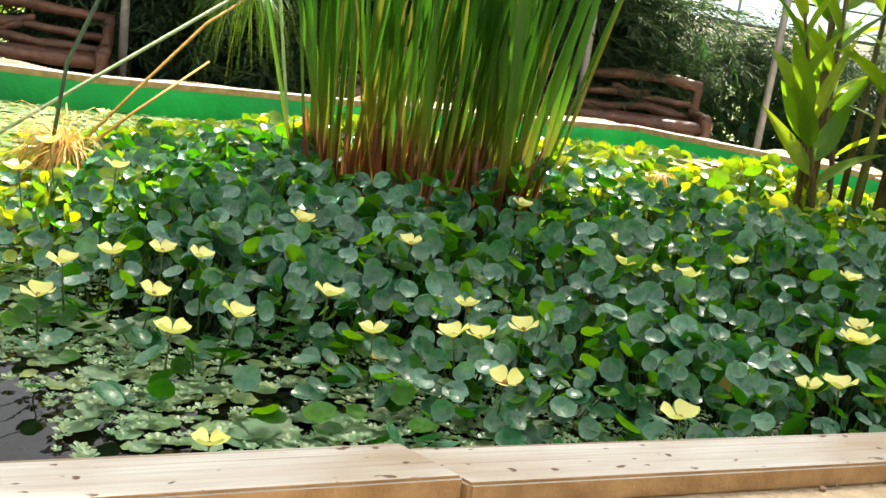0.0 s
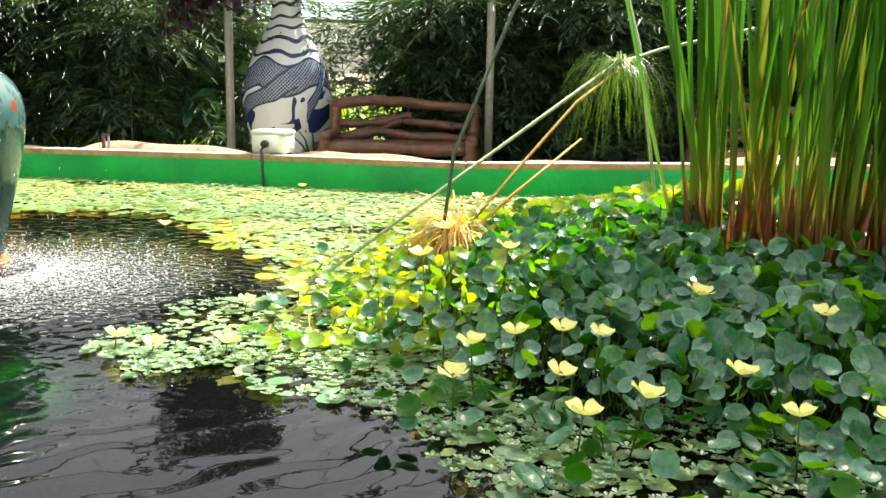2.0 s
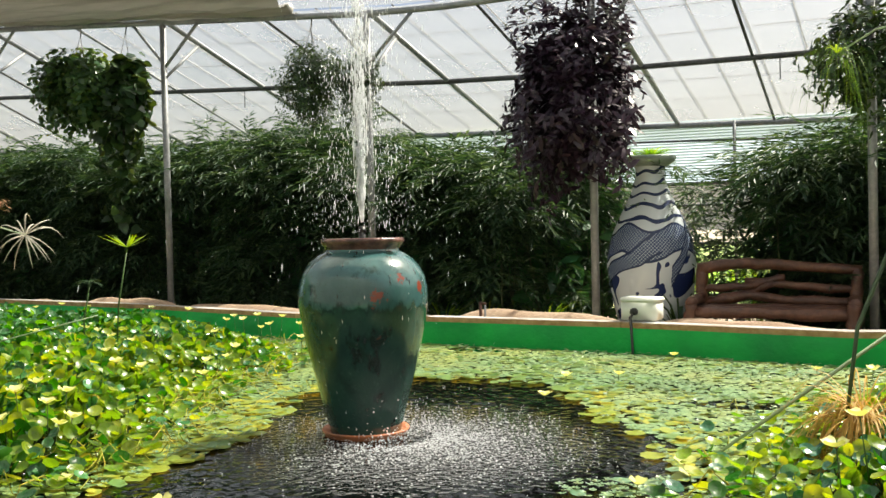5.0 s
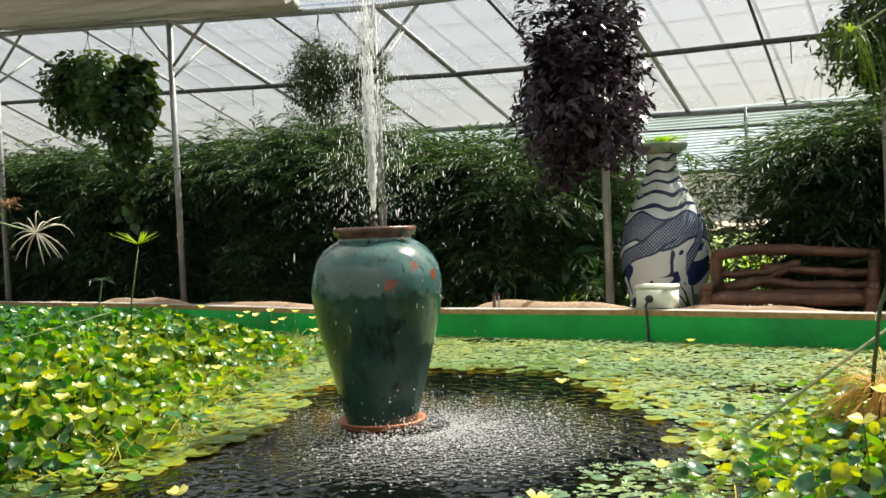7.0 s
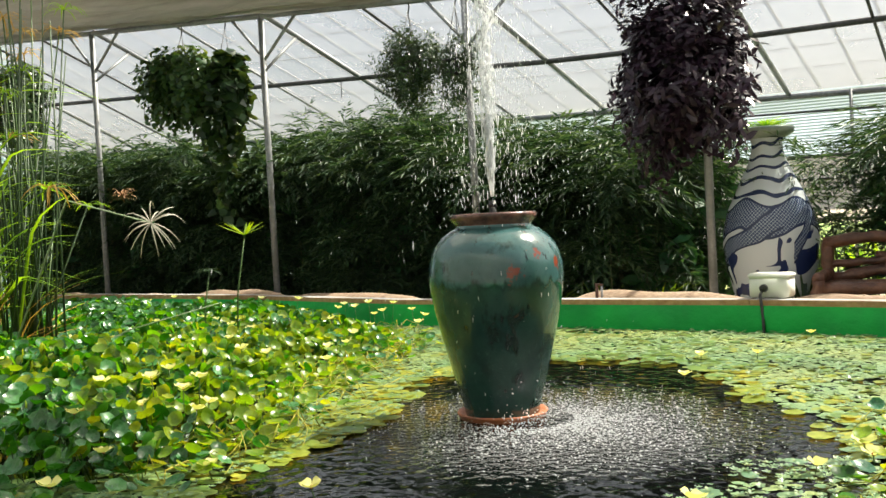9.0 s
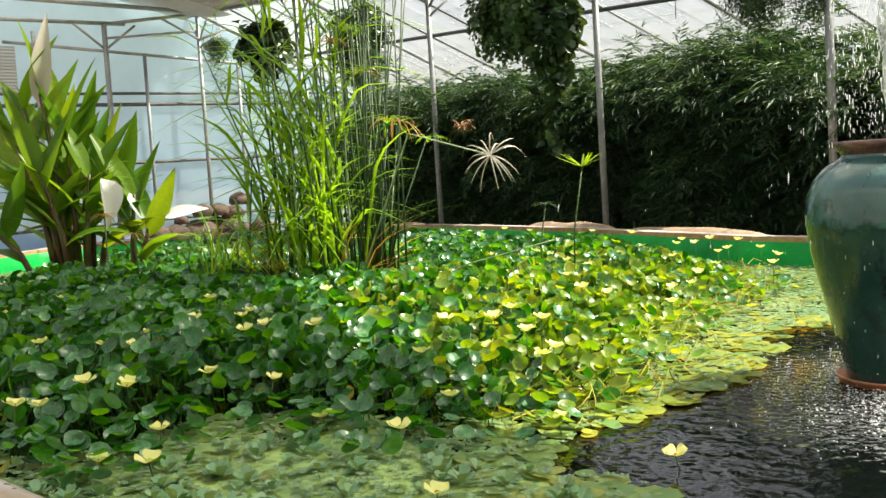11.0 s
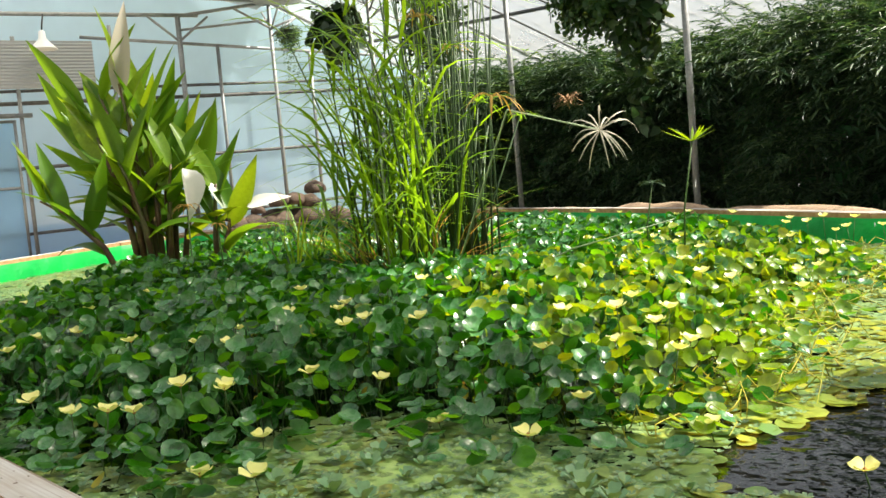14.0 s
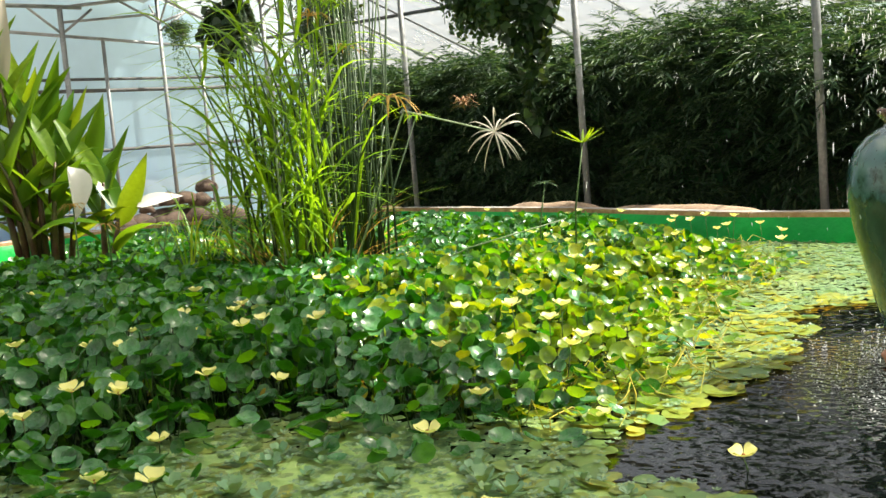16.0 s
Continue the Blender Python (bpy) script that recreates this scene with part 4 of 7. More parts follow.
# ---------------------------------------------------------------- the fountain jar
def build_jar():
    jar = tagged(empty("fountain_jar", Matrix.Translation((*POT_AT, 0)) @ Matrix.Scale(0.97, 4)), "tall sea-green glazed jar standing in the pond as a fountain", "jar")
    g = Geo().lathe([(0.0, -0.02), (0.135, -0.02), (0.143, 0.0), (0.152, 0.04), (0.172, 0.12), (0.196, 0.21), (0.224, 0.32), (0.249, 0.43), (0.262, 0.51), (0.266, 0.555),
                     (0.263, 0.60), (0.252, 0.645), (0.235, 0.68), (0.208, 0.712), (0.178, 0.734), (0.160, 0.742), (0.152, 0.748), (0.150, 0.757)], 64)
    part("body", g, GLAZE, jar, "sea-green drip glaze with rust-red patches")
    g = Geo().lathe([(0.150, 0.755), (0.156, 0.766), (0.166, 0.775), (0.172, 0.786), (0.172, 0.795), (0.166, 0.801), (0.150, 0.801), (0.142, 0.795), (0.138, 0.78), (0.135, 0.70), (0.0, 0.69)], 64)
    part("rim", g, RUSTGLAZE, jar, "brown glazed rolled rim")
    g = Geo().lathe([(0.0, -0.03), (0.150, -0.03), (0.165, -0.01), (0.176, 0.014), (0.180, 0.020), (0.176, 0.025), (0.160, 0.018), (0.145, 0.012), (0.0, 0.010)], 48)
    part("saucer", g, TERRACOTTA, jar, "wet orange terracotta saucer")
    g = Geo().tube([(0, 0, 0.69), (0, 0, 0.85)], 0.014, 10).tube([(0, 0, 0.825), (0, 0, 0.845)], [0.020, 0.013], 10)
    part("nozzle", g, BLACK, jar, "black fountain nozzle")
    return jar


build_jar()


def build_spray():
    rng = np.random.default_rng(11)
    r2 = random.Random(3)
    ico = bmesh.new()
    bmesh.ops.create_icosphere(ico, subdivisions=1, radius=1)
    tv, tf = [tuple(q.co) for q in ico.verts], [[q.index for q in f.verts] for f in ico.faces]
    ico.free()
    # the jet: a white core that frays into strings of drops
    g = Geo()
    zs = spread(0.84, 1.16, 16)
    g.tube([(POT_AT[0] + 0.005 * noise.noise((z * 14, 0, 0)), POT_AT[1] + 0.005 * noise.noise((0, z * 14, 0)), z) for z in zs],
           [0.007 + 0.009 * (min(1.0, (z - 0.84) / 0.12) if z < 1.0 else max(0.1, (1.16 - z) / 0.16)) for z in zs], 9, True, 0.18, r2)
    jet = tagged(part("fountain_jet", g, SPRAY), "white water jet rising from the jar", "water jet")
    jet["kind"] = "stuff"
    n = 2000
    z = 0.92 + 1.35 * rng.uniform(0, 1, n) ** 1.5
    wide = 0.006 + 0.030 * np.clip((z - 0.95) / 1.1, 0, 1)
    T = np.stack([POT_AT[0] + rng.normal(0, 1, n) * wide, POT_AT[1] + rng.normal(0, 1, n) * wide, z], 1)
    size = rng.uniform(0.0009, 0.0026, n) * (1.15 - 0.45 * np.clip(z - 1.0, 0, 1))
    S = np.stack([size, size, size * rng.uniform(4.0, 13.0, n)], 1)
    tagged(new("jet_drops", scatter("jet_drops", tv, tf, spins(rng, n, rng.normal(0, 0.10, n)), T, S, SPRAY)), "strings of white drops at the top of the jet", "water drops", kind="stuff")
    # drops that fall back round the jar
    n = 3800
    s = rng.uniform(0, 1, n) ** 0.8
    reach = rng.gamma(2.0, 0.10, n)
    a = rng.uniform(0, 2 * np.pi, n)
    top = rng.uniform(1.25, 2.2, n)
    z = top - (top - 0.03) * s ** 1.6
    rad = 0.03 + reach * (0.30 + 0.70 * s)
    T = np.stack([POT_AT[0] + rad * np.cos(a), POT_AT[1] + rad * np.sin(a), z], 1)
    keep = ~((rad < 0.29) & (z < 0.80)) & ~((rad < 0.55) & (z < 0.72) & (rng.uniform(0, 1, n) < 0.72))
    T = T[keep]
    m = len(T)
    size = rng.uniform(0.0005, 0.0012, m) * np.where(rng.uniform(0, 1, m) < 0.05, 2.2, 1.0)
    S = np.stack([size, size, size * rng.uniform(3.0, 11.0, m)], 1)
    tagged(new("falling_drops", scatter("falling_drops", tv, tf, spins(rng, m, rng.normal(0, 0.12, m)), T, S, SPRAY)), "white drops of water falling round the jar", "water drops", kind="stuff")
    # splashes where the drops strike the pond, most on the side towards the near bed
    n = 6000
    rad = np.abs(rng.normal(0.0, 0.25, n)) + 0.17
    a = rng.normal(0.15, 1.15, n)
    T = np.stack([POT_AT[0] + 0.10 + rad * np.cos(a) * 1.25, POT_AT[1] + rad * np.sin(a), rng.exponential(0.005, n)], 1)
    T = T[np.hypot(T[:, 0] - POT_AT[0], T[:, 1] - POT_AT[1]) > 0.19]
    n = len(T)
    size = rng.uniform(0.0009, 0.0022, n)
    S = np.stack([size * rng.uniform(1, 3.2, n), size * rng.uniform(1, 2, n), size * rng.uniform(0.4, 1.3, n)], 1)
    tagged(new("splash_drops", scatter("splash_drops", tv, tf, spins(rng, n, rng.uniform(0, 0.3, n)), T, S, SPRAY)), "small splashes on the water at the jar's foot", "water drops", kind="stuff")
    # white foam thrown up against the jar's foot
    n = 420
    a = rng.choice([2.3, 3.6, 5.9, 0.3], n) + rng.normal(0, 0.30, n)
    rad = 0.185 + rng.exponential(0.030, n)
    T = np.stack([POT_AT[0] + rad * np.cos(a), POT_AT[1] + rad * np.sin(a), rng.exponential(0.022, n)], 1)
    size = rng.uniform(0.0012, 0.0034, n)
    tagged(new("foam", scatter("foam", tv, tf, spins(rng, n, rng.uniform(0, 1, n)), T, np.repeat(size[:, None], 3, 1), SPRAY)), "white foam splashing at the foot of the jar", "water drops", kind="stuff")


build_spray()


# ---------------------------------------------------------------- behind the pond: vase, benches, box, tap
def build_vase():
    m = Matrix.Translation(at(5.20, 0.55, FLOOR_Z))
    v = tagged(empty("floor_vase", m), "giant blue and white porcelain vase with cloud pattern", "vase")
    prof = [(0.0, 0.0), (0.24, 0.0), (0.26, 0.03), (0.29, 0.15), (0.34, 0.35), (0.385, 0.55), (0.40, 0.70), (0.395, 0.82), (0.36, 0.98), (0.30, 1.12), (0.225, 1.27),
            (0.165, 1.40), (0.135, 1.50), (0.128, 1.58), (0.140, 1.62)]
    part("body", Geo().lathe(prof, 48), PORCELAIN, v)
    lip = [(0.140, 1.615), (0.17, 1.625), (0.225, 1.66), (0.235, 1.70), (0.22, 1.71), (0.14, 1.70), (0.0, 1.69)]
    part("rim", Geo().lathe(lip, 40), surf("green_glazed_rim", (0.16, 0.22, 0.17), (0.28, 0.34, 0.28), 9, 0.3), v, "pale green glazed flaring rim")
    return v


build_vase()


def log_line(pts, r0, r1, seed, n=10, k=10):
    """A crooked branch through the points, with knots."""
    rng = random.Random(seed)
    pts = [Vector(q) for q in pts]
    out, rad = [], []
    for i in range(k + 1):
        s = i / k * (len(pts) - 1)
        j = min(int(s), len(pts) - 2)
        q = pts[j].lerp(pts[j + 1], s - j)
        out.append(q + Vector((rng.uniform(-1, 1), rng.uniform(-1, 1), rng.uniform(-1, 1))) * 0.008)
        rad.append((r0 + (r1 - r0) * i / k) * rng.uniform(0.88, 1.18))
    return Geo().tube(out, rad, n, True, 0.07, rng)


def build_bench(m, w, label, flip=1):
    b = tagged(empty("log_bench", m), label, "bench", "log benches behind the pond")
    h = 0.715
    for i, x in enumerate((0.0, w)):
        part("back_post", log_line([(x, 0.02, 0.0), (x, 0.05, 0.4), (x, 0.08, h)], 0.050, 0.045, 10 + i), LOGWOOD, b)
        part("front_leg", log_line([(x, -0.42, 0.0), (x, -0.42, 0.44)], 0.050, 0.048, 20 + i), LOGWOOD, b)
        part("armrest", log_line([(x, 0.06, 0.46), (x, -0.18, 0.46), (x, -0.40, 0.45)], 0.038, 0.046, 30 + i), LOGWOOD, b)
    x = (lambda s: s * w) if flip > 0 else (lambda s: (1 - s) * w)
    part("top_rail", log_line([(x(-0.02), 0.08, h - 0.01), (x(0.25), 0.07, h + 0.035), (x(0.55), 0.08, h + 0.02), (x(1.03), 0.08, h - 0.02)], 0.050, 0.036, 41), LOGWOOD, b)
    part("crossing_branch", log_line([(x(0.0), 0.07, 0.535), (x(0.3), 0.06, 0.555), (x(0.55), 0.07, 0.635)], 0.034, 0.028, 42), LOGWOOD, b)
    part("crossing_branch", log_line([(x(0.30), 0.08, 0.605), (x(0.55), 0.06, 0.57), (x(1.0), 0.07, 0.53)], 0.030, 0.038, 43), LOGWOOD, b)
    part("crossing_branch", log_line([(x(0.05), 0.06, 0.44), (x(0.30), 0.07, 0.50), (x(0.48), 0.06, 0.575)], 0.030, 0.026, 44), LOGWOOD, b)
    part("lower_rail", log_line([(x(0.0), 0.06, 0.42), (x(0.35), 0.06, 0.49), (x(0.6), 0.05, 0.44), (x(1.0), 0.06, 0.43)], 0.040, 0.044, 45), LOGWOOD, b)
    for i in range(5):
        y = -0.02 - i * 0.095
        part("seat_log", log_line([(0.0, y, 0.37), (w / 2, y, 0.375), (w, y, 0.37)], 0.046, 0.044, 50 + i), LOGWOOD, b)
    return b


build_bench(Matrix.Translation(at(5.72, 0.10, FLOOR_Z)) @ pose(0, 0, 0, 0, 0, TURN_U), 1.20, "red-brown stained log bench beside the tall vase")
build_bench(Matrix.Translation(at(8.75, 0.10, FLOOR_Z)) @ pose(0, 0, 0, 0, 0, TURN_U + 2), 1.29, "red-brown stained log bench behind the reed clump")
build_bench(Matrix.Translation(at(10.77, 0.40, FLOOR_Z)) @ pose(0, 0, 0, 0, 0, TURN_U - 14) @ Matrix.Diagonal((1.0, 1.0, 1.09, 1.0)), 1.50, "red-brown stained log bench with a forked branch back", -1)


def build_box(m, s, label):
    b = tagged(empty("junction_box", m), label, "electrical box")
    w, d, h = s
    part("body", Geo().box((0, 0, h * 0.40), (w * 0.94, d * 0.94, h * 0.80), None, 0.008), WHITEBOX, b)
    part("lid", Geo().box((0, 0, h * 0.88), (w, d, h * 0.20), None, 0.008), WHITEBOX, b, "cream lid")
    return b


box_1 = build_box(Matrix.Translation((-3.40, 5.61, RIM_Z + 0.024)) @ pose(0, 0, 0, 0, 0, 10), (0.245, 0.18, 0.152), "cream plastic junction box standing on the far rim")
part("gland", Geo().tube([(-0.02, -0.088, 0.06), (-0.02, -0.115, 0.06)], [0.026, 0.022], 12), BLACK, box_1, "black cable gland")
tagged(part("cable", Geo().tube([(-3.405, 5.498, 0.244), (-3.395, 5.455, 0.225), (-3.375, 5.435, 0.15), (-3.345, 5.395, 0.05), (-3.33, 5.37, -0.03)], 0.009, 8), BLACK), "black cable running from the box into the water", "cable")
build_box(Matrix.Translation((-1.40, 0.765, RIM_Z + 0.006)) @ pose(0, 0, 0, 0, 0, 26), (0.27, 0.19, 0.10), "white plastic box standing on the near rim")


def build_tap():
    t = tagged(empty("standpipe", Matrix.Translation((-4.60, 5.40, 0.07))), "short rusty standpipe beside the sandbags", "pipe")
    part("pipe", Geo().tube([(-0.022, 0, 0), (-0.022, 0, 0.22)], 0.012, 8), LOGWOOD, t)
    part("riser", Geo().tube([(0.022, 0, 0), (0.022, 0, 0.20)], 0.008, 8), STEEL, t)
    part("bracket", Geo().tube([(-0.03, 0, 0.21), (0.03, 0, 0.21)], 0.008, 6), LOGWOOD, t)
    return t


build_tap()


def build_stone(x, y, z, r, seed):
    rng = random.Random(seed)
    bm = bmesh.new()
    bmesh.ops.create_icosphere(bm, subdivisions=3, radius=r)
    for q in bm.verts:
        q.co *= 1 + 0.35 * noise.noise(q.co / r * 0.9 + Vector((seed, 0, 0))) + 0.08 * noise.noise(q.co / r * 3)
        q.co.z = max(-r * 0.5, q.co.z * 0.75)
    bm.verts.index_update()
    g = Geo().add([q.co for q in bm.verts], [[q.index for q in f.verts] for f in bm.faces])
    bm.free()
    ob = part("stone", g, STONE)
    ob.location = (x, y, z)
    return tagged(ob, "dark brown rounded boulder in a heap by the wall", "stone", "stones by the end wall")


for i, (x, y, z, r) in enumerate(((-17.45, 2.95, -0.02, 0.34), (-17.50, 2.35, 0.00, 0.30), (-17.75, 2.65, 0.02, 0.32), (-17.55, 3.00, 0.30, 0.20), (-17.40, 2.43, 0.36, 0.18), (-17.52, 2.74, 0.36, 0.17),
                                  (-17.66, 3.14, 0.54, 0.19), (-17.25, 1.95, 0.02, 0.24), (-17.10, 1.72, -0.02, 0.22), (-17.22, 2.05, 0.24, 0.12), (-17.4, 3.45, -0.02, 0.28), (-17.15, 1.55, 0.16, 0.10))):
    build_stone(x, y, z, r, i + 1)
lam = tagged(empty("hanging_lamp", Matrix.Translation(at(-9.3, -4.16, 3.08))), "white enamel cone lamp hanging from a pipe", "lamp")
part("shade", Geo().lathe([(0.02, 0.30), (0.05, 0.28), (0.06, 0.17), (0.11, 0.11), (0.20, 0.02), (0.215, 0.0), (0.20, 0.005), (0.09, 0.11), (0.0, 0.14)], 28), LAMPWHITE, lam)
part("bracket", Geo().tube([(0, 0, 0.28), (0.0, 0.02, 0.42), (0.02, 0.05, 0.55)], 0.012, 6), BLACK, lam)


# ---------------------------------------------------------------- water plants
# a round poppy leaf, cupped like a spoon and notched at the stalk: a fan inside a ring, nine round
def round_leaf(n=9):
    v, f, rib = [(-0.10, 0, 0)], [], [0.9]
    for rr, lift in ((0.58, 0.05), (1.0, 0.24)):
        for k in range(n):
            w = 2 * math.pi * (k + 0.5) / n
            notch = 1 - 0.20 * max(0.0, -math.cos(w)) ** 6
            v.append((rr * notch * math.cos(w) * 1.04, rr * notch * math.sin(w) * 0.90, lift * (0.75 + 0.45 * math.sin(w) ** 2 + 0.20 * math.sin(3 * w + 1))))
            rib.append(0.55 + 0.25 * (k % 2) if rr < 1 else 1.0)
    for k in range(n):
        q = (k + 1) % n
        f += [(0, 1 + k, 1 + q), (1 + k, 1 + n + k, 1 + n + q), (1 + k, 1 + n + q, 1 + q)]
    return v, f, rib


ROUND_V, ROUND_F, ROUND_RIB = round_leaf()
FINE_V, FINE_F, FINE_RIB = round_leaf(15)
# the same for leaves far off, in eight faces
FAR_V = [(0, 0, 0)] + [(math.cos(k * math.pi / 4), 0.88 * math.sin(k * math.pi / 4), 0.12 + 0.16 * math.sin(k * math.pi / 4) ** 2) for k in range(8)]
FAR_F = [(0, 1 + k, 1 + (k + 1) % 8) for k in range(8)]
FAR_RIB = [0.6] + [1.0] * 8
# a small floating whorl: five spoon leaves that rise from one point
WHORL_V, WHORL_F = [], []
for k in range(5):
    w, o = 2 * math.pi * k / 5, 4 * k
    c0, s0 = math.cos(w), math.sin(w)
    WHORL_V += [(0, 0, 0), (0.75 * c0 + 0.40 * s0, 0.75 * s0 - 0.40 * c0, 0.22), (1.15 * c0, 1.15 * s0, 0.30 + 0.10 * (k % 2)), (0.75 * c0 - 0.40 * s0, 0.75 * s0 + 0.40 * c0, 0.26)]
    WHORL_F += [(o, o + 1, o + 2), (o, o + 2, o + 3)]
# a flat floating pad with a small notch
pad = [(math.cos(a) * (0.72 if k == 0 else 1), math.sin(a), 0.02 * (k % 3)) for k, a in enumerate([2 * math.pi * k / 9 for k in range(9)])]
PAD_V, PAD_F = [(0, 0, 0.0)] + pad, [(0, 1 + k, 1 + (k + 1) % 9) for k in range(9)]
rng = np.random.default_rng(5)


def random_in(poly, per_m2, seed_rng):
    xs, ys = [q[0] for q in poly], [q[1] for q in poly]
    n = int((max(xs) - min(xs)) * (max(ys) - min(ys)) * per_m2)
    x, y = seed_rng.uniform(min(xs), max(xs), n), seed_rng.uniform(min(ys), max(ys), n)
    k = inside(poly, x, y)
    return x[k], y[k]


CLUMPS = ((-0.08, 3.50, 0.36), (-6.15, 1.78, 0.36), (-8.05, 0.22, 0.30), (1.72, 3.90, 0.22))


def clear_of_clumps(x, y):
    k = np.ones(len(x), bool)
    for cx, cy, r in CLUMPS:
        k &= np.hypot(x - cx, y - cy) > r
    return k


def bed_leaves(bed, per_m2, size, seed_rng, turn, facing, low=0.0):
    """Places, tilts and sizes for the standing leaves of a bed."""
    x, y = random_in(bed, per_m2, seed_rng)
    k = clear_of_clumps(x, y)
    # thinner towards the edges, with gaps where few leaves stand
    lump = np.array([noise.noise((a * 2.6, q * 2.6, 4)) for a, q in zip(x, y)])
    k &= seed_rng.uniform(0, 1, len(x)) < np.clip(0.30 + edge_distance(bed, x, y) / 0.45 + 0.9 * lump, 0.12, 1)
    x, y, lump = x[k], y[k], lump[k]
    m = len(x)
    h = bed_height(x, y) * (1 + 0.45 * lump)
    z = h * (1.05 - (0.85 - low) * seed_rng.uniform(0, 1, m) ** 2.0) + 0.010 + 0.02 * seed_rng.uniform(0, 1, m)
    tilt = np.clip(np.abs(seed_rng.normal(0.85, 0.42, m)), 0.05, 1.5) * np.clip(0.25 + h / 0.13, 0.3, 1)
    yaw = np.where(seed_rng.uniform(0, 1, m) < facing, seed_rng.normal(turn, 0.8, m), seed_rng.uniform(0, 2 * np.pi, m))
    s = size * seed_rng.uniform(0.65, 1.2, m) * np.where(h < 0.12, 0.85, 1.0)
    return np.stack([x, y, z], 1), tilt, yaw, s


def stems_mesh(name, T, lean_rng, material, r=0.0022):
    """Thin three-sided stalks from the water to each leaf."""
    m = len(T)
    tv = [(math.cos(a), math.sin(a), z) for z in (0, 1) for a in (0, 2.1, 4.2)]
    tf = [(k, (k + 1) % 3, 3 + (k + 1) % 3, 3 + k) for k in range(3)]
    foot = T.copy()
    foot[:, :2] += lean_rng.normal(0, 0.03, (m, 2))
    foot[:, 2] = -0.01
    d = T - foot
    R = np.zeros((m, 3, 3))
    R[:, 0, 0] = R[:, 1, 1] = 1
    R[:, :, 2] = d
    return scatter(name, tv, tf, R, foot, np.tile([r, r, 1.0], (m, 1)), material)


def build_beds():
    local = np.random.default_rng(21)
    for name, bed, dens, size, turn, facing, label in (("water_poppy_bed", NEAR_BED, 1080, 0.0295, 0.0, 0.45, "dense bed of glossy round water poppy leaves by the near rim"),
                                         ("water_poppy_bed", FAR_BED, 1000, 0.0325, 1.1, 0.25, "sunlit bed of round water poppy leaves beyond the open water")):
        bed_ob = tagged(empty(name, Matrix.Translation((*np.mean(bed, axis=0), 0))), label, "water plants", "water poppy beds")
        inv = bed_ob.matrix_world.inverted()
        T, tilt, yaw, s = bed_leaves(bed, dens, size, local, turn, facing)
        R = spins(local, len(T), tilt, yaw)
        # the leaves passed nearest stand as single parts
        near = (T[:, 2] > 0.6 * bed_height(T[:, 0], T[:, 1])) & (((T[:, 1] < 2.75) & (np.abs(T[:, 0]) < 0.9)) | ((T[:, 0] > -3.9) & (T[:, 0] < -3.0) & (T[:, 1] < 1.35)))
        pick = np.nonzero(near & (np.cos(yaw - turn) * np.sin(tilt) + 0.55 * np.cos(tilt) > 0.70))[0]
        pick = pick[np.linspace(0, len(pick) - 1, min(290, len(pick))).astype(int)]
        # the bed's light sits in this colour: sky sheen near, sun far
        mine = scatter("leaf", FINE_V, FINE_F, np.eye(3)[None], np.zeros((1, 3)), np.ones((1, 3)), LEAF_ONE if bed is NEAR_BED else LEAF_SUNLIT_ONE, True, FINE_RIB)
        for i in pick:
            ob = part("leaf", mine, None, bed_ob)
            ob.matrix_local = inv @ (Matrix.Translation(T[i]) @ Matrix(R[i].tolist()).to_4x4() @ Matrix.Diagonal((s[i], s[i], s[i], 1)))
        rest = np.setdiff1d(np.arange(len(T)), pick)
        # leaves facing the path get the painted blue sky sheen, those turned away plain green
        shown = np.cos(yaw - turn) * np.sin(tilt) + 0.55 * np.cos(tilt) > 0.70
        # yellow-green leaves along the margin of the open water, spread wider to paint in sunlight
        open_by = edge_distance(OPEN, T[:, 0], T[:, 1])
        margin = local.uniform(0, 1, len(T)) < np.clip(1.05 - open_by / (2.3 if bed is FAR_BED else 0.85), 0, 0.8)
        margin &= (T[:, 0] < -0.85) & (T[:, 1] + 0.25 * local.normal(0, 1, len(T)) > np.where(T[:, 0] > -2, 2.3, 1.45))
        # sunlight on the back of the near bed, put in as yellow-green leaf colour
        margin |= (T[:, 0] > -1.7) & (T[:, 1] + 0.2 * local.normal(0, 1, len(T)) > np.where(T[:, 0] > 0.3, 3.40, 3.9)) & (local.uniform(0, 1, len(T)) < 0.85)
        s = s * np.where((T[:, 0] > -1.7) & (T[:, 1] > 3.6), 1.25, 1.0)
        for some, leaf_mat in ((rest[shown[rest] & ~margin[rest]], LEAF if bed is NEAR_BED else LEAF_SUNLIT), (rest[~shown[rest] & ~margin[rest]], LEAF_NO_SHEEN), (rest[margin[rest]], LEAF_MARGIN_SUN)):
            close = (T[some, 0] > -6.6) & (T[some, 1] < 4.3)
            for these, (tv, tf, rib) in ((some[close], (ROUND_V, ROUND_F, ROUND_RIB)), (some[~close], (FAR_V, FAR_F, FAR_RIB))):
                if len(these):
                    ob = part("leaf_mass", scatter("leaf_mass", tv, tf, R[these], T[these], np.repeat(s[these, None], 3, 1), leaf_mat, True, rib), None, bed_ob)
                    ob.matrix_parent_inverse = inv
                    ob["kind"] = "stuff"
        few = local.permutation(len(T))[: len(T) // 3]
        ob = part("stalk_mass", stems_mesh("stalk_mass", T[few], local, STEM), None, bed_ob)
        ob.matrix_parent_inverse = inv
        ob["kind"] = "stuff"
        # leaves that sprawl low over the water beyond the bed's edge
        ring = offset_poly(bed, 0.30) if sum(a[0] * c[1] - c[0] * a[1] for a, c in zip(bed, bed[1:] + bed[:1])) > 0 else bed
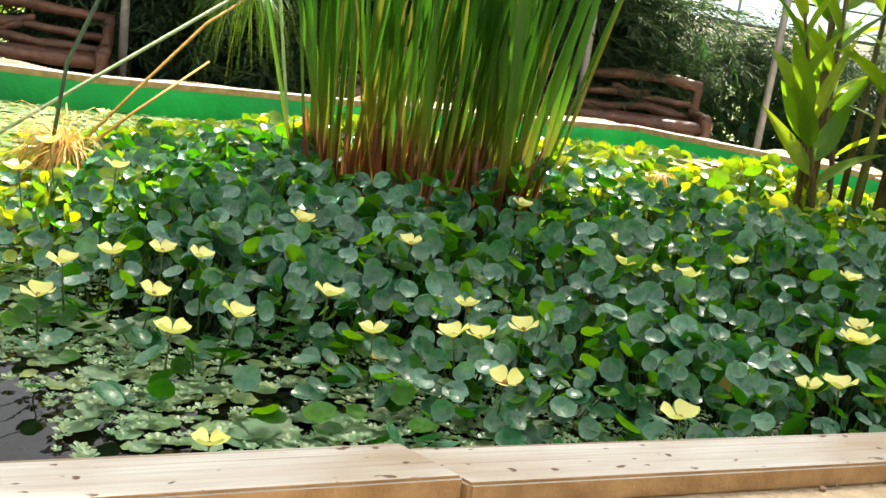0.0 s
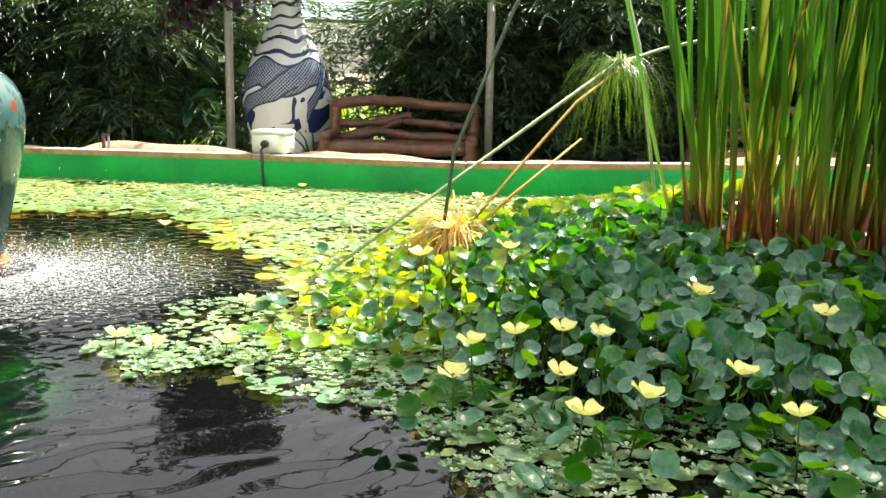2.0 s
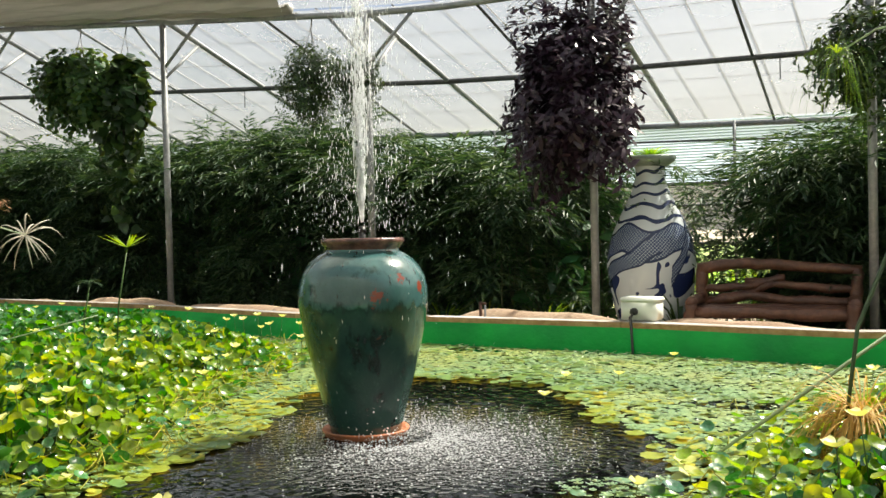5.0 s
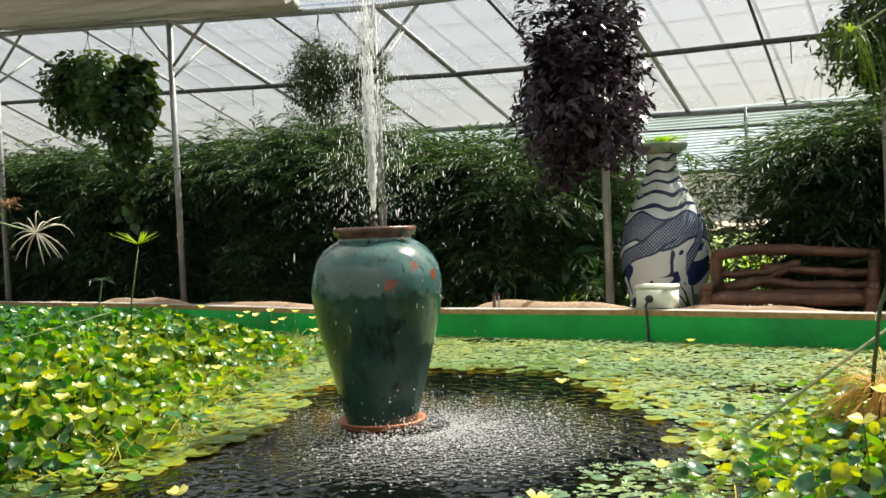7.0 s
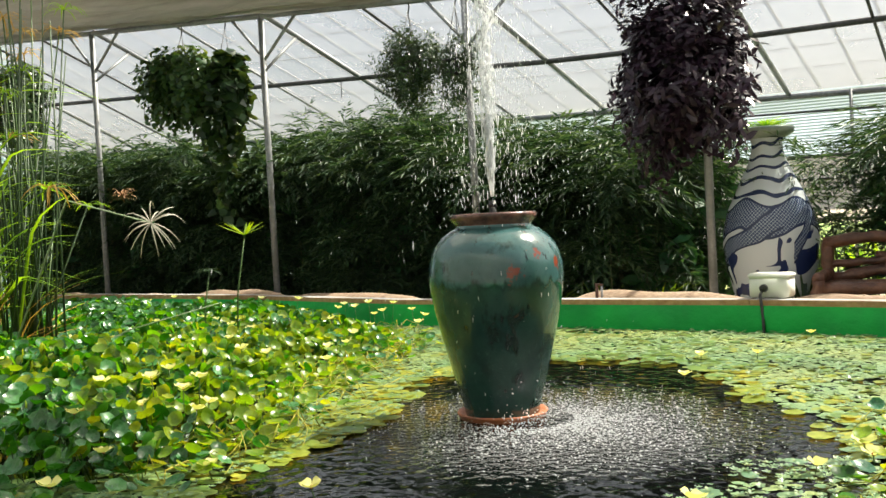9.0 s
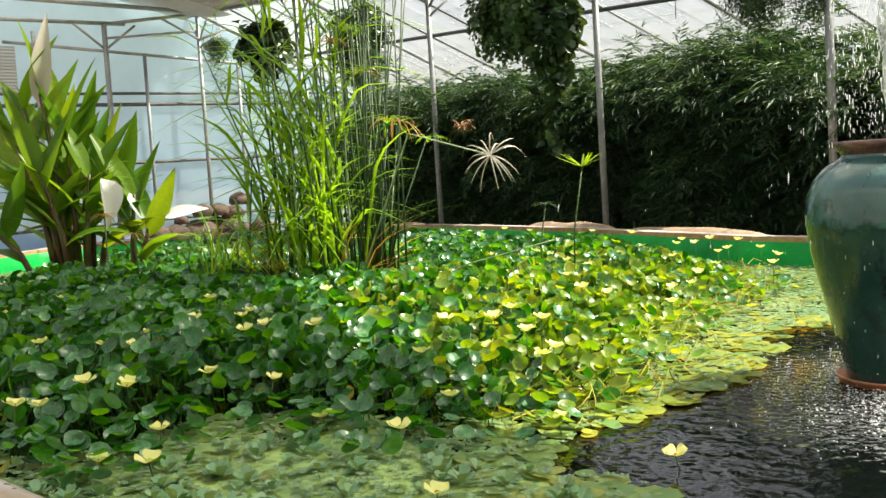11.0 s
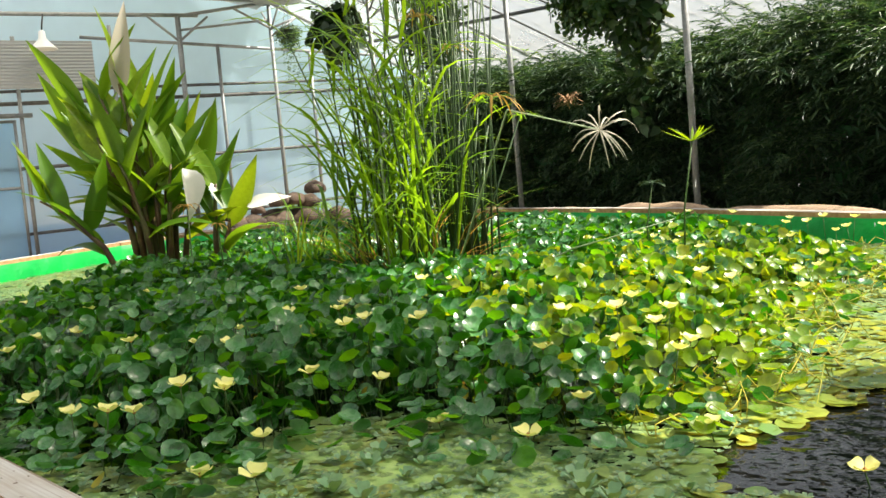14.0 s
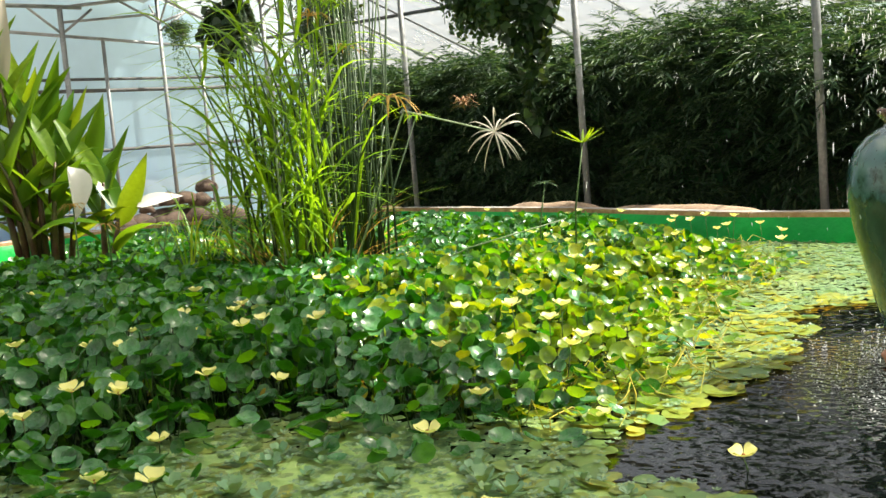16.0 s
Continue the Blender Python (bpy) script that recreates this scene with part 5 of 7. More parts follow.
        xs, ys = random_in(ring, 260, local)
        far_out = edge_distance(bed, xs, ys)
        k = (far_out < 0.30) & (local.uniform(0, 1, len(xs)) < np.clip(1.1 - far_out / 0.28, 0, 1)) & inside(POND, xs, ys) & (edge_distance(POND, xs, ys) > 0.07)
        k &= ~(inside(OPEN, xs, ys) & (edge_distance(OPEN, xs, ys) > 0.05))
        xs, ys = xs[k], ys[k]
        m = len(xs)
        T3 = np.stack([xs, ys, local.uniform(0.022, 0.075, m)], 1)
        R3 = spins(local, m, np.abs(local.normal(0.45, 0.3, m)))
        s3 = np.repeat(size * local.uniform(0.7, 1.15, (m, 1)), 3, 1)
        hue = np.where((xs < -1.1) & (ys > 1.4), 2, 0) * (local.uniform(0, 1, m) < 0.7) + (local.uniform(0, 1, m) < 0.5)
        for q, leaf_mat in ((0, LEAF if bed is NEAR_BED else LEAF_SUNLIT), (1, LEAF_NO_SHEEN), (2, LEAF_MARGIN_SUN), (3, LEAF_MARGIN_SUN)):
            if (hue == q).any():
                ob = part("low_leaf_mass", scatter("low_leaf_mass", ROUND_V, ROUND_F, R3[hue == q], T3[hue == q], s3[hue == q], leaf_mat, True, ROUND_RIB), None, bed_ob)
                ob.matrix_parent_inverse = inv
                ob["kind"] = "stuff"
        # old leaves that have turned yellow or brown, low between the others
        T2, tilt2, yaw2, s2 = bed_leaves(bed, 14, size, local, turn, facing)
        T2[:, 2] *= 0.55
        ob = part("old_leaf_mass", scatter("old_leaf_mass", FAR_V, FAR_F, spins(local, len(T2), tilt2, yaw2), T2, np.repeat(s2[:, None], 3, 1), YELLOWED), None, bed_ob)
        ob.matrix_parent_inverse = inv
        ob["kind"] = "stuff"


build_beds()


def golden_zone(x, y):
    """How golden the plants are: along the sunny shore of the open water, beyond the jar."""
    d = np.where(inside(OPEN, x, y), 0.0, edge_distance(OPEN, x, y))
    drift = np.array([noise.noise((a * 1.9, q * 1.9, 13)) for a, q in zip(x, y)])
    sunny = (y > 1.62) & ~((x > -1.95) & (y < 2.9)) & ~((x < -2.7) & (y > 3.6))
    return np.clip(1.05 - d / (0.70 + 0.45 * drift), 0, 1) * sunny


def build_golden_leaves():
    """Low yellow leaves and their tangle on the shore, under the green ones."""
    local = np.random.default_rng(77)
    shore = offset_poly(OPEN, 0.9)
    x, y = random_in(shore, 620, local)
    k = (local.uniform(0, 1, len(x)) < golden_zone(x, y)) & ~inside(OPEN, x, y) & (edge_distance(OPEN, x, y) > 0.10)
    x, y = x[k], y[k]
    m = len(x)
    T = np.stack([x, y, local.uniform(0.015, 0.13, m)], 1)
    s = np.repeat(local.uniform(0.012, 0.028, (m, 1)), 3, 1) * np.array([1, 0.8, 1])
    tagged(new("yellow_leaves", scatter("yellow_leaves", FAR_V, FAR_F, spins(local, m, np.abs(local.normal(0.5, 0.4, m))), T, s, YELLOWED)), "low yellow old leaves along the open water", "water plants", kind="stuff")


def build_floaters():
    """Pads and duckweed lying on the water wherever it is not open."""
    local = np.random.default_rng(8)
    x, y = random_in(POND, 1100, local)
    k = (local.uniform(0, 1, len(x)) < 0.45) | ((y < 3.2) & (x > -3.6) & (x < 2.0))
    x, y = x[k], y[k]
    edge = np.where(inside(OPEN, x, y), -1, 1) * edge_distance(OPEN, x, y)
    wob = np.array([0.12 * noise.noise((a * 3.1, b * 3.1, 0)) for a, b in zip(x, y)])
    k = (edge + wob > -0.05) & (edge_distance(POND, x, y) > 0.05) & (bed_height(x, y) < 0.085)
    x, y = x[k], y[k]
    m = len(x)
    T = np.stack([x, y, 0.004 + 0.006 * local.uniform(0, 1, m)], 1)
    drift = np.array([noise.noise((a * 1.3, q * 1.3, 3)) for a, q in zip(x, y)])
    fine = (drift > 0.02) | ((x > -0.02) & (y < 2.6))
    big = local.uniform(0, 1, m) < np.where(fine, 0.08, np.where((x > -0.75) & (y < 2.3), 0.62, np.where((y < 3.0) & (x > -3.4), 0.20, 0.30)))
    shore = np.clip(1.2 - edge_distance(OPEN, x, y) / 0.45, 0, 1) * (local.uniform(0, 1, m) < 0.34) * ((x < -1.9) | (y > 2.9))
    big |= shore > 0.6
    s = np.where(big, local.uniform(0.018, 0.038, m) * (1 + 0.45 * shore), local.uniform(0.008, 0.016, m))
    R3 = spins(local, m, np.abs(local.normal(0, 0.10, m)))
    S3 = np.stack([s, s * local.uniform(0.75, 1, m), s], 1)
    T[:, 2] += np.where(big, 0.0, 0.006)
    # near-rim pads take the colour with the sky glare in it
    cool = (x > -1.9) & (y < 3.0)
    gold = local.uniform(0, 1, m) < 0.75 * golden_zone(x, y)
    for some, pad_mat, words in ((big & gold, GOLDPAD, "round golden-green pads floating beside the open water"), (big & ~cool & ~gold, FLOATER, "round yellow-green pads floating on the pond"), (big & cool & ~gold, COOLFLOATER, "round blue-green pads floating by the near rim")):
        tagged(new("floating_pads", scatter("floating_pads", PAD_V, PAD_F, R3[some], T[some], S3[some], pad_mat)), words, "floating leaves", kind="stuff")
    tagged(new("floating_rosettes", scatter("floating_rosettes", WHORL_V, WHORL_F, R3[~big], T[~big], S3[~big], ROSETTE, False)), "small blue-green floating rosettes on the pond", "floating leaves", kind="stuff")
    # fine rosettes crowd the strip along the near rim
    x, y = random_in([(-1.6, 0.8), (0.0, 1.45), (2.0, 2.3), (2.0, 2.7), (0.0, 2.5), (-1.4, 2.6), (-1.7, 2.2)], 3000, local)
    edge = np.where(inside(OPEN, x, y), -1, 1) * edge_distance(OPEN, x, y)
    wob = np.array([noise.noise((a * 3.7, q * 3.7, 21)) for a, q in zip(x, y)])
    k = (edge + 0.05 * wob > 0.02) & (edge_distance(POND, x, y) > 0.05) & inside(POND, x, y) & (wob > np.where((x < -0.12) & (x > -0.75), 0.12, -0.18)) & (bed_height(x, y) < 0.12)
    x, y = x[k], y[k]
    m = len(x)
    s = local.uniform(0.006, 0.0125, m)
    T = np.stack([x, y, 0.008 + 0.012 * local.uniform(0, 1, m)], 1)
    tagged(new("floating_rosettes", scatter("floating_rosettes", WHORL_V, WHORL_F, spins(local, m, np.abs(local.normal(0, 0.25, m))), T, np.stack([s, s * 0.85, s], 1), MINT, False)), "small mint-green floating rosettes by the near rim", "floating leaves", kind="stuff")
    # duckweed: fine scraps that close the gaps
    x, y = random_in(POND, 2500, local)
    edge = np.where(inside(OPEN, x, y), -1, 1) * edge_distance(OPEN, x, y)
    k = edge > 0.02
    x, y, edge = x[k], y[k], edge[k]
    wob = np.array([noise.noise((a * 2.3, b * 2.3, 7)) for a, b in zip(x, y)])
    k = (edge + 0.3 * wob > 0.03) & (wob > -0.45) & ((x < -1.9) | (y > 3.0) | (local.uniform(0, 1, len(x)) < 0.22)) & (bed_height(x, y) < 0.085)
    x, y = x[k], y[k]
    m = len(x)
    T = np.stack([x, y, np.full(m, 0.003) + 0.002 * local.uniform(0, 1, m)], 1)
    s = local.uniform(0.010, 0.024, m)
    hexa = [(math.cos(a), math.sin(a), 0) for a in [math.pi / 3 * q for q in range(6)]]
    tagged(new("duckweed_carpet", scatter("duckweed_carpet", hexa, [(0, 1, 2, 3, 4, 5)], spins(local, m, np.zeros(m)), T, np.stack([s, s * 0.8, s], 1), DUCKWEED)),
           "carpet of tiny green duckweed on the water", "duckweed", kind="stuff")


build_floaters()
build_golden_leaves()


def build_lettuce():
    """Larger floating rosettes of broad wavy leaves among the algae by the near rim."""
    local = np.random.default_rng(15)
    x, y = random_in([(-3.6, 0.05), (-2.2, 0.62), (-2.25, 1.35), (-2.7, 1.40), (-3.15, 1.05), (-3.5, 0.6)], 75, local)
    tv, tf = [], []
    for k in range(9):
        w, o, up = 2.4 * k, len(tv), 0.12 + 0.09 * k
        c0, s0, r0 = math.cos(w), math.sin(w), 1.0 - 0.06 * k
        for q, half in ((0.05, 0.08), (0.45, 0.24), (0.85, 0.36), (1.0, 0.22)):
            for side in (-1, 0, 1):
                tv.append((r0 * q * c0 - side * half * s0, r0 * q * s0 + side * half * c0, up * q + 0.07 * abs(side) * q + 0.03 * (side == 0) * (q > 0.9)))
        tf += [(o + 3 * j + i, o + 3 * j + i + 1, o + 3 * j + i + 4, o + 3 * j + i + 3) for j in range(3) for i in range(2)]
    m = len(x)
    s = np.repeat(local.uniform(0.022, 0.050, (m, 1)), 3, 1)
    mesh = scatter("water_lettuce", tv, tf, spins(local, m, np.abs(local.normal(0, 0.12, m))), np.stack([x, y, np.full(m, 0.008)], 1), s, MINT)
    tagged(new("water_lettuce", mesh), "pale green floating rosettes of wavy leaves by the near rim", "floating leaves", kind="stuff")


build_lettuce()


def build_algae():
    """Smooth green scum with a ragged outline lying between the pads."""
    g, k, c = Geo(), 0, 0.035
    for i in range(150):
        for j in range(70):
            x, y = -4.4 + c * i, 0.0 + c * j
            d = min(math.hypot((x + 2.95) / 0.75, (y - 0.75) / 0.55), math.hypot((x + 2.4) / 0.4, (y - 1.3) / 0.3))
            if d + 0.55 * noise.noise((x * 4, y * 4, 9)) + 0.25 * noise.noise((x * 11, y * 11, 2)) > 0.8:
                continue
            if not inside(POND, x, y) or edge_distance(POND, x, y) < 0.06 or inside(OPEN, x, y):
                continue
            q = [(x + dx * c * 0.5 + 0.3 * c * noise.noise((x + dx * c, y + dy * c, 5)), y + dy * c * 0.5, 0.0045) for dx, dy in ((-1, -1), (1, -1), (1, 1), (-1, 1))]
            g.add(q, [(0, 1, 2, 3)])
    tagged(part("algae_film", g, ALGAE), "smooth light green algae film on the water", "algae", kind="stuff")


ALGAE = surf("algae_film", (0.26, 0.41, 0.11), (0.37, 0.50, 0.16), 40, 0.45, (0.16, 0.30, 0.08), 3, 0.2, 120)
build_algae()


def build_runners():
    """Yellow-green runners that creep out from the beds over the water."""
    r = random.Random(41)
    g = Geo()
    for bed, n in ((NEAR_BED[-9:-2], 40), (FAR_BED[6:13], 230)):
        for i in range(n):
            j = r.randrange(len(bed) - 1)
            p = Vector(bed[j]).lerp(Vector(bed[j + 1]), r.random())
            a, l = r.uniform(0, 2 * math.pi), r.uniform(0.08, 0.30)
            bend = r.uniform(-1.8, 1.8)
            p += Vector((r.gauss(0, 0.16), r.gauss(0, 0.16)))
            if inside(OPEN, p.x, p.y) or p.y < 1.2 and p.x < -2 and i % 4:
                continue
            pts = [(p.x + math.cos(a + bend * s) * l * (s - 0.5), p.y + math.sin(a + bend * s) * l * (s - 0.5), 0.018 + 0.09 * math.sin(s * math.pi) * r.random()) for s in (0, 0.25, 0.5, 0.75, 1)]
            g.tube(pts, [0.0014, 0.0020, 0.0020, 0.0017, 0.0010], 5, False)
    tagged(part("runner_stems", g, RUNNER), "yellow-green creeping stems at the edge of the leaf beds", "plant stems", kind="stuff")


RUNNER = leafy("runner_stem", (0.24, 0.30, 0.020), (0.40, 0.40, 0.026), (0.50, 0.38, 0.030), 0.15, 0.5, 1.0)
build_runners()


def petal_mesh():
    g = Geo()
    n, m = 6, 6
    for i in range(n + 1):
        s = i / n
        w = 0.034 * math.sin(min(1.0, s * 1.25) * math.pi * 0.55) ** 0.8 * (1.0 if s < 0.75 else 1 - 1.2 * (s - 0.75) ** 1.3)
        for j in range(m + 1):
            q = 2 * j / m - 1
            g.v.append((0.004 + 0.042 * s - 0.006 * q * q * s, w * q, 0.004 + 0.030 * s ** 1.3 - 0.010 * s ** 3 + 0.008 * q * q * s))
    g.f.extend((i * (m + 1) + j, (i + 1) * (m + 1) + j, (i + 1) * (m + 1) + j + 1, i * (m + 1) + j + 1) for i in range(n) for j in range(m))
    return g.mesh("petal", PETAL)


def build_flower(stem):
    f = tagged(empty("water_poppy"), "pale yellow three-petalled water poppy on a thin stalk", "flower", "water poppy flowers")
    pm = petal_mesh()
    for k in range(3):
        part("petal", pm, None, f, at=pose(0, 0, stem, 0, -6 + 9 * (k == 1), 120 * k + 8))
    part("flower_heart", Geo().lathe([(0.0, 0.016), (0.006, 0.013), (0.008, 0.006), (0.004, 0.0)], 8), STAMEN, f, at=Matrix.Translation((0, 0, stem)))
    part("stalk", Geo().tube([(0.012, -0.006, -0.01), (0.005, -0.002, stem * 0.5), (0, 0, stem + 0.004)], 0.0026, 6), STEM, f)
    return f


# where the flowers stand: by the near rim, in the far bed, and on the floating pads
NEAR_FLOWERS = [(-0.72, 2.16), (-0.64, 2.23), (-0.55, 2.28), (-0.48, 2.29), (-0.71, 2.02), (-0.52, 2.08), (-0.44, 1.94), (-0.34, 2.03), (-0.18, 2.18), (-0.32, 2.56),
                (-0.03, 2.52), (-0.05, 2.04), (0.13, 2.22), (0.12, 2.08), (0.16, 2.09), (0.25, 2.16), (0.2, 1.94), (0.23, 2.9), (0.52, 2.72), (0.5, 2.56), (0.59,
                2.55), (0.68, 2.54), (0.83, 2.68), (1.12, 2.69), (1.04, 2.39), (0.99, 2.33), (1.02, 2.3), (0.82, 2.07), (0.89, 2.09), (0.53, 1.9), (-1.02, 2.65),
                (-0.84, 2.74), (-1.05, 2.87)]
FAR_FLOWERS = [(-4.12, 0.9), (-3.66, 0.89), (-3.37, 0.99), (-3.13, 1.14), (-4.04, 0.51), (-3.7, 0.46), (-3.51, 0.54), (-3.26, 0.36), (-3.19, 0.48), (-3.8, 0.04),
                (-3.68, 0.13), (-3.58, 0.22), (-4.05, -0.07), (-3.5, -0.09), (-4.74, 0.02), (-4.32, 0.21), (-5.0, 0.15), (-4.86, -0.15), (-4.79, -0.23), (-5.38,
                -0.36), (-5.49, -0.24), (-5.95, -0.27), (-2.58, 1.04), (-3.45, 1.32), (-3.17, 1.32), (-3.43, 1.58), (-2.96, 1.55), (-4.25, 1.7), (-3.96, 1.64),
                (-5.02, 2.37), (-3.73, 1.74), (-3.58, 1.77), (-3.36, 1.7), (-4.28, 2.55), (-4.66, 2.56), (-4.23, 2.83), (-4.59, 3.22), (-8.66, 0.57), (-4.59, 1.02)]
RIM_FLOWERS = [(-9.0, 4.05), (-8.79, 4.15), (-8.5, 4.3), (-7.77, 4.42), (-7.63, 4.45), (-7.06, 4.44), (-6.16, 4.23), (-6.02, 4.32), (-6.48, 4.55), (-6.03, 4.46), (-5.49, 4.18),
               (-5.54, 4.13), (-5.91, 4.55), (-5.48, 4.43), (-5.0, 4.07), (-4.67, 3.79)]
PAD_FLOWERS = [(-2.75, 3.69), (-2.84, 4.44), (-3.0, 5.3), (-3.02, 4.23), (-1.71, 2.19), (-1.59, 2.19), (-1.42, 2.26), (-1.64, 2.68), (-1.64, 2.96), (-1.57, 2.86),
               (-2.57, 1.66), (-0.27, 1.68), (-2.1, 5.2), (-1.85, 5.3), (-1.2, 3.77), (-1.41, 3.54)]


def plant_flowers():
    r = random.Random(17)
    loose = []
    while len(loose) < 46:
        x, y = r.uniform(-6.2, -2.9), r.uniform(-0.7, 3.9)
        if inside(FAR_BED, x, y) and edge_distance(FAR_BED, x, y) > 0.06 and math.hypot(x + 6.15, y - 1.78) > 0.5:
            loose.append((x, y))
    kinds = {h: build_flower(h) for h in (0.05, 0.16, 0.20, 0.26, 0.32)}
    used = set()
    for spots, tall in ((NEAR_FLOWERS, None), (FAR_FLOWERS + loose, None), (RIM_FLOWERS, 0.26), (PAD_FLOWERS, 0.05)):
        for x, y in spots:
            want = tall or (min(0.30, max(0.09, 0.09 + (y - 1.75) * 0.17)) - 0.008 if x > -2 else min(0.225, 0.05 + float(bed_height(x, y))))
            h = min(kinds, key=lambda q: abs(q - want))
            s = r.uniform(0.60, 0.78)
            m = Matrix.Translation((x, y, want - h * s if tall is None else 0.0)) @ pose(0, 0, 0, r.uniform(-9, 9), r.uniform(-9, 9), r.uniform(0, 360)) @ Matrix.Scale(s, 4)
            if h in used:
                ob = copy_thing(kinds[h], m)
            else:
                ob = kinds[h]
                used.add(h)
            ob.matrix_world = m
    for h, ob in kinds.items():
        if h not in used:
            for q in (*ob.children, ob):
                bpy.data.objects.remove(q)


plant_flowers()


# ---------------------------------------------------------------- reeds and grasses
def blade_mesh(name, h, w, lean, twist, material, k=8, tip=0.10, droop=0.0):
    g = Geo()
    pts, wid = [], []
    for i in range(k + 1):
        s = i / k
        out = lean * s ** 1.5 + droop * max(0.0, s - 0.6) ** 2 * 3
        pts.append((out, 0.01 * math.sin(s * 5 + twist), h * s - droop * max(0.0, s - 0.55) ** 2 * h))
        wid.append(w * (0.75 + 0.5 * s if s < 0.5 else 1.0 - (1 - tip) * ((s - 0.5) / 0.5) ** 2))
    g.strip(pts, wid, (math.sin(twist), math.cos(twist), 0), 0.22)
    return g.mesh(name, material)


def build_reed_clump(cx, cy):
    """Flat fans of broad blades, sheathed in rust-brown at the foot, with gaps between the fans."""
    c = tagged(empty("reed_clump", Matrix.Translation((cx, cy, 0))), "tall clump of broad green reed blades with rust-brown bases", "reeds")
    r = random.Random(9)
    kinds = [blade_mesh("blade", r.uniform(1.35, 2.0), r.uniform(0.030, 0.054), r.uniform(0.0, 0.18), r.uniform(-0.5, 0.5), REED) for _ in range(20)]
    thin = [blade_mesh("blade", r.uniform(1.2, 1.8), r.uniform(0.018, 0.032), r.uniform(0.0, 0.22), r.uniform(-0.9, 0.9), REED) for _ in range(8)]
    short = [blade_mesh("sheath", r.uniform(0.24, 0.46), r.uniform(0.022, 0.042), r.uniform(0.0, 0.06), r.uniform(-0.7, 0.7), STRAWBROWN) for _ in range(8)]
    fans = [(-0.44, 0.05), (-0.36, -0.12), (-0.30, 0.20), (-0.17, -0.05), (-0.12, 0.25), (-0.03, -0.16), (0.06, 0.10), (0.13, -0.20), (0.22, 0.22), (0.29, -0.06), (0.36, -0.24), (0.40, 0.10), (0.47, -0.14)]
    for x0, y0 in fans:
        n = r.randint(6, 9)
        plane = r.uniform(-28, 28)
        for i in range(n):
            q = (i - (n - 1) / 2) / (n - 1)
            x, y = 0.70 * x0 + 0.12 * q * math.cos(radians(plane)), y0 + 0.13 * q * math.sin(radians(plane)) + r.gauss(0, 0.012)
            # each blade shows its broad side across the fan's plane
            m = pose(x, y, -0.02, r.uniform(-5, 5), 13 * q + 5 * x0 - 2 + r.uniform(-6, 6), plane + r.uniform(-18, 18))
            part("blade", r.choice(kinds), None, c, at=m)
        for i in range(3):
            part("blade", r.choice(thin), None, c, at=pose(0.76 * x0 + r.gauss(0, 0.05), y0 + r.gauss(0, 0.05), -0.02, r.uniform(-7, 7), r.uniform(-8, 8) + 8 * x0, r.uniform(0, 360)))
        for i in range(11):
            part("sheath", r.choice(short), None, c, at=pose(0.74 * x0 + r.gauss(0, 0.05), y0 + r.gauss(0, 0.045), -0.02, r.uniform(-5, 5), r.uniform(-9, 9) + 8 * x0, r.uniform(-40, 40)))
    return c


STRAWBROWN = leafy("rust_sheath", (0.12, 0.040, 0.022), (0.21, 0.085, 0.040), (0.33, 0.20, 0.09), 0.2, 0.6, 1.0, per_object=True)
build_reed_clump(-0.08, 3.50)


def build_fallen_blades():
    """Dead reed leaves that lie in a sheaf over the near bed, towards the canna."""
    r = random.Random(23)
    sheaf = tagged(empty("fallen_reed_leaves", Matrix.Translation((1.10, 4.70, 0.26))), "sheaf of dead brown reed leaves lying over the near bed", "dead reeds")
    for i in range(15):
        a, side = r.gauss(0, 0.07), r.gauss(0, 0.10)
        length = r.uniform(0.55, 1.05)
        pts = [Vector((side + a * q * length + 0.42 * q * length, 0.5 * side - 0.72 * q * length, 0.02 * i / 15 + 0.05 * math.sin(q * 3.0) - 0.09 * q * q + r.gauss(0, 0.004))) for q in spread(-0.1, 1, 7)]
        g = Geo()
        for k, p in enumerate(pts):
            w = r.uniform(0.007, 0.010) * math.sin(math.pi * min(0.97, (k + 0.6) / 7)) ** 0.6
            g.v += [tuple(p + Vector((w, 0.6 * w, 0))), tuple(p + Vector((0, 0, 0.5 * w))), tuple(p - Vector((w, 0.6 * w, 0)))]
        g.f.extend((3 * k + j, 3 * k + j + 1, 3 * k + j + 4, 3 * k + j + 3) for k in range(6) for j in range(2))
        part("dead_blade", g, STRAWBROWN if i % 3 else STRAW, sheaf)


build_fallen_blades()


def umbel(g, c, n, length, droop, w, seed, up=0.2, toward=None):
    """Fine rays that spring from one point and bend over, all round or mostly toward one side."""
    r = random.Random(seed)
    for i in range(n):
        a = r.uniform(0, 2 * math.pi) if toward is None else r.gauss(toward, 0.85)
        l = length * r.uniform(0.6, 1.1)
        rise, fall = up * r.uniform(-0.2, 1.3), droop * r.uniform(0.5, 1.25)
        pts = []
        for k in range(6):
            s = k / 5
            pts.append((c[0] + math.cos(a + 0.3 * s * math.sin(i)) * l * s * (1 - 0.35 * s * fall), c[1] + math.sin(a + 0.3 * s * math.sin(i)) * l * s * (1 - 0.35 * s * fall), c[2] + rise * l * s * 2 * (1 - s * 0.6) - fall * l * s * s))
        g.strip(pts, [w, w, w, w * 0.9, w * 0.7, w * 0.3], (math.sin(a), -math.cos(a), 0), 0.1)
    return g


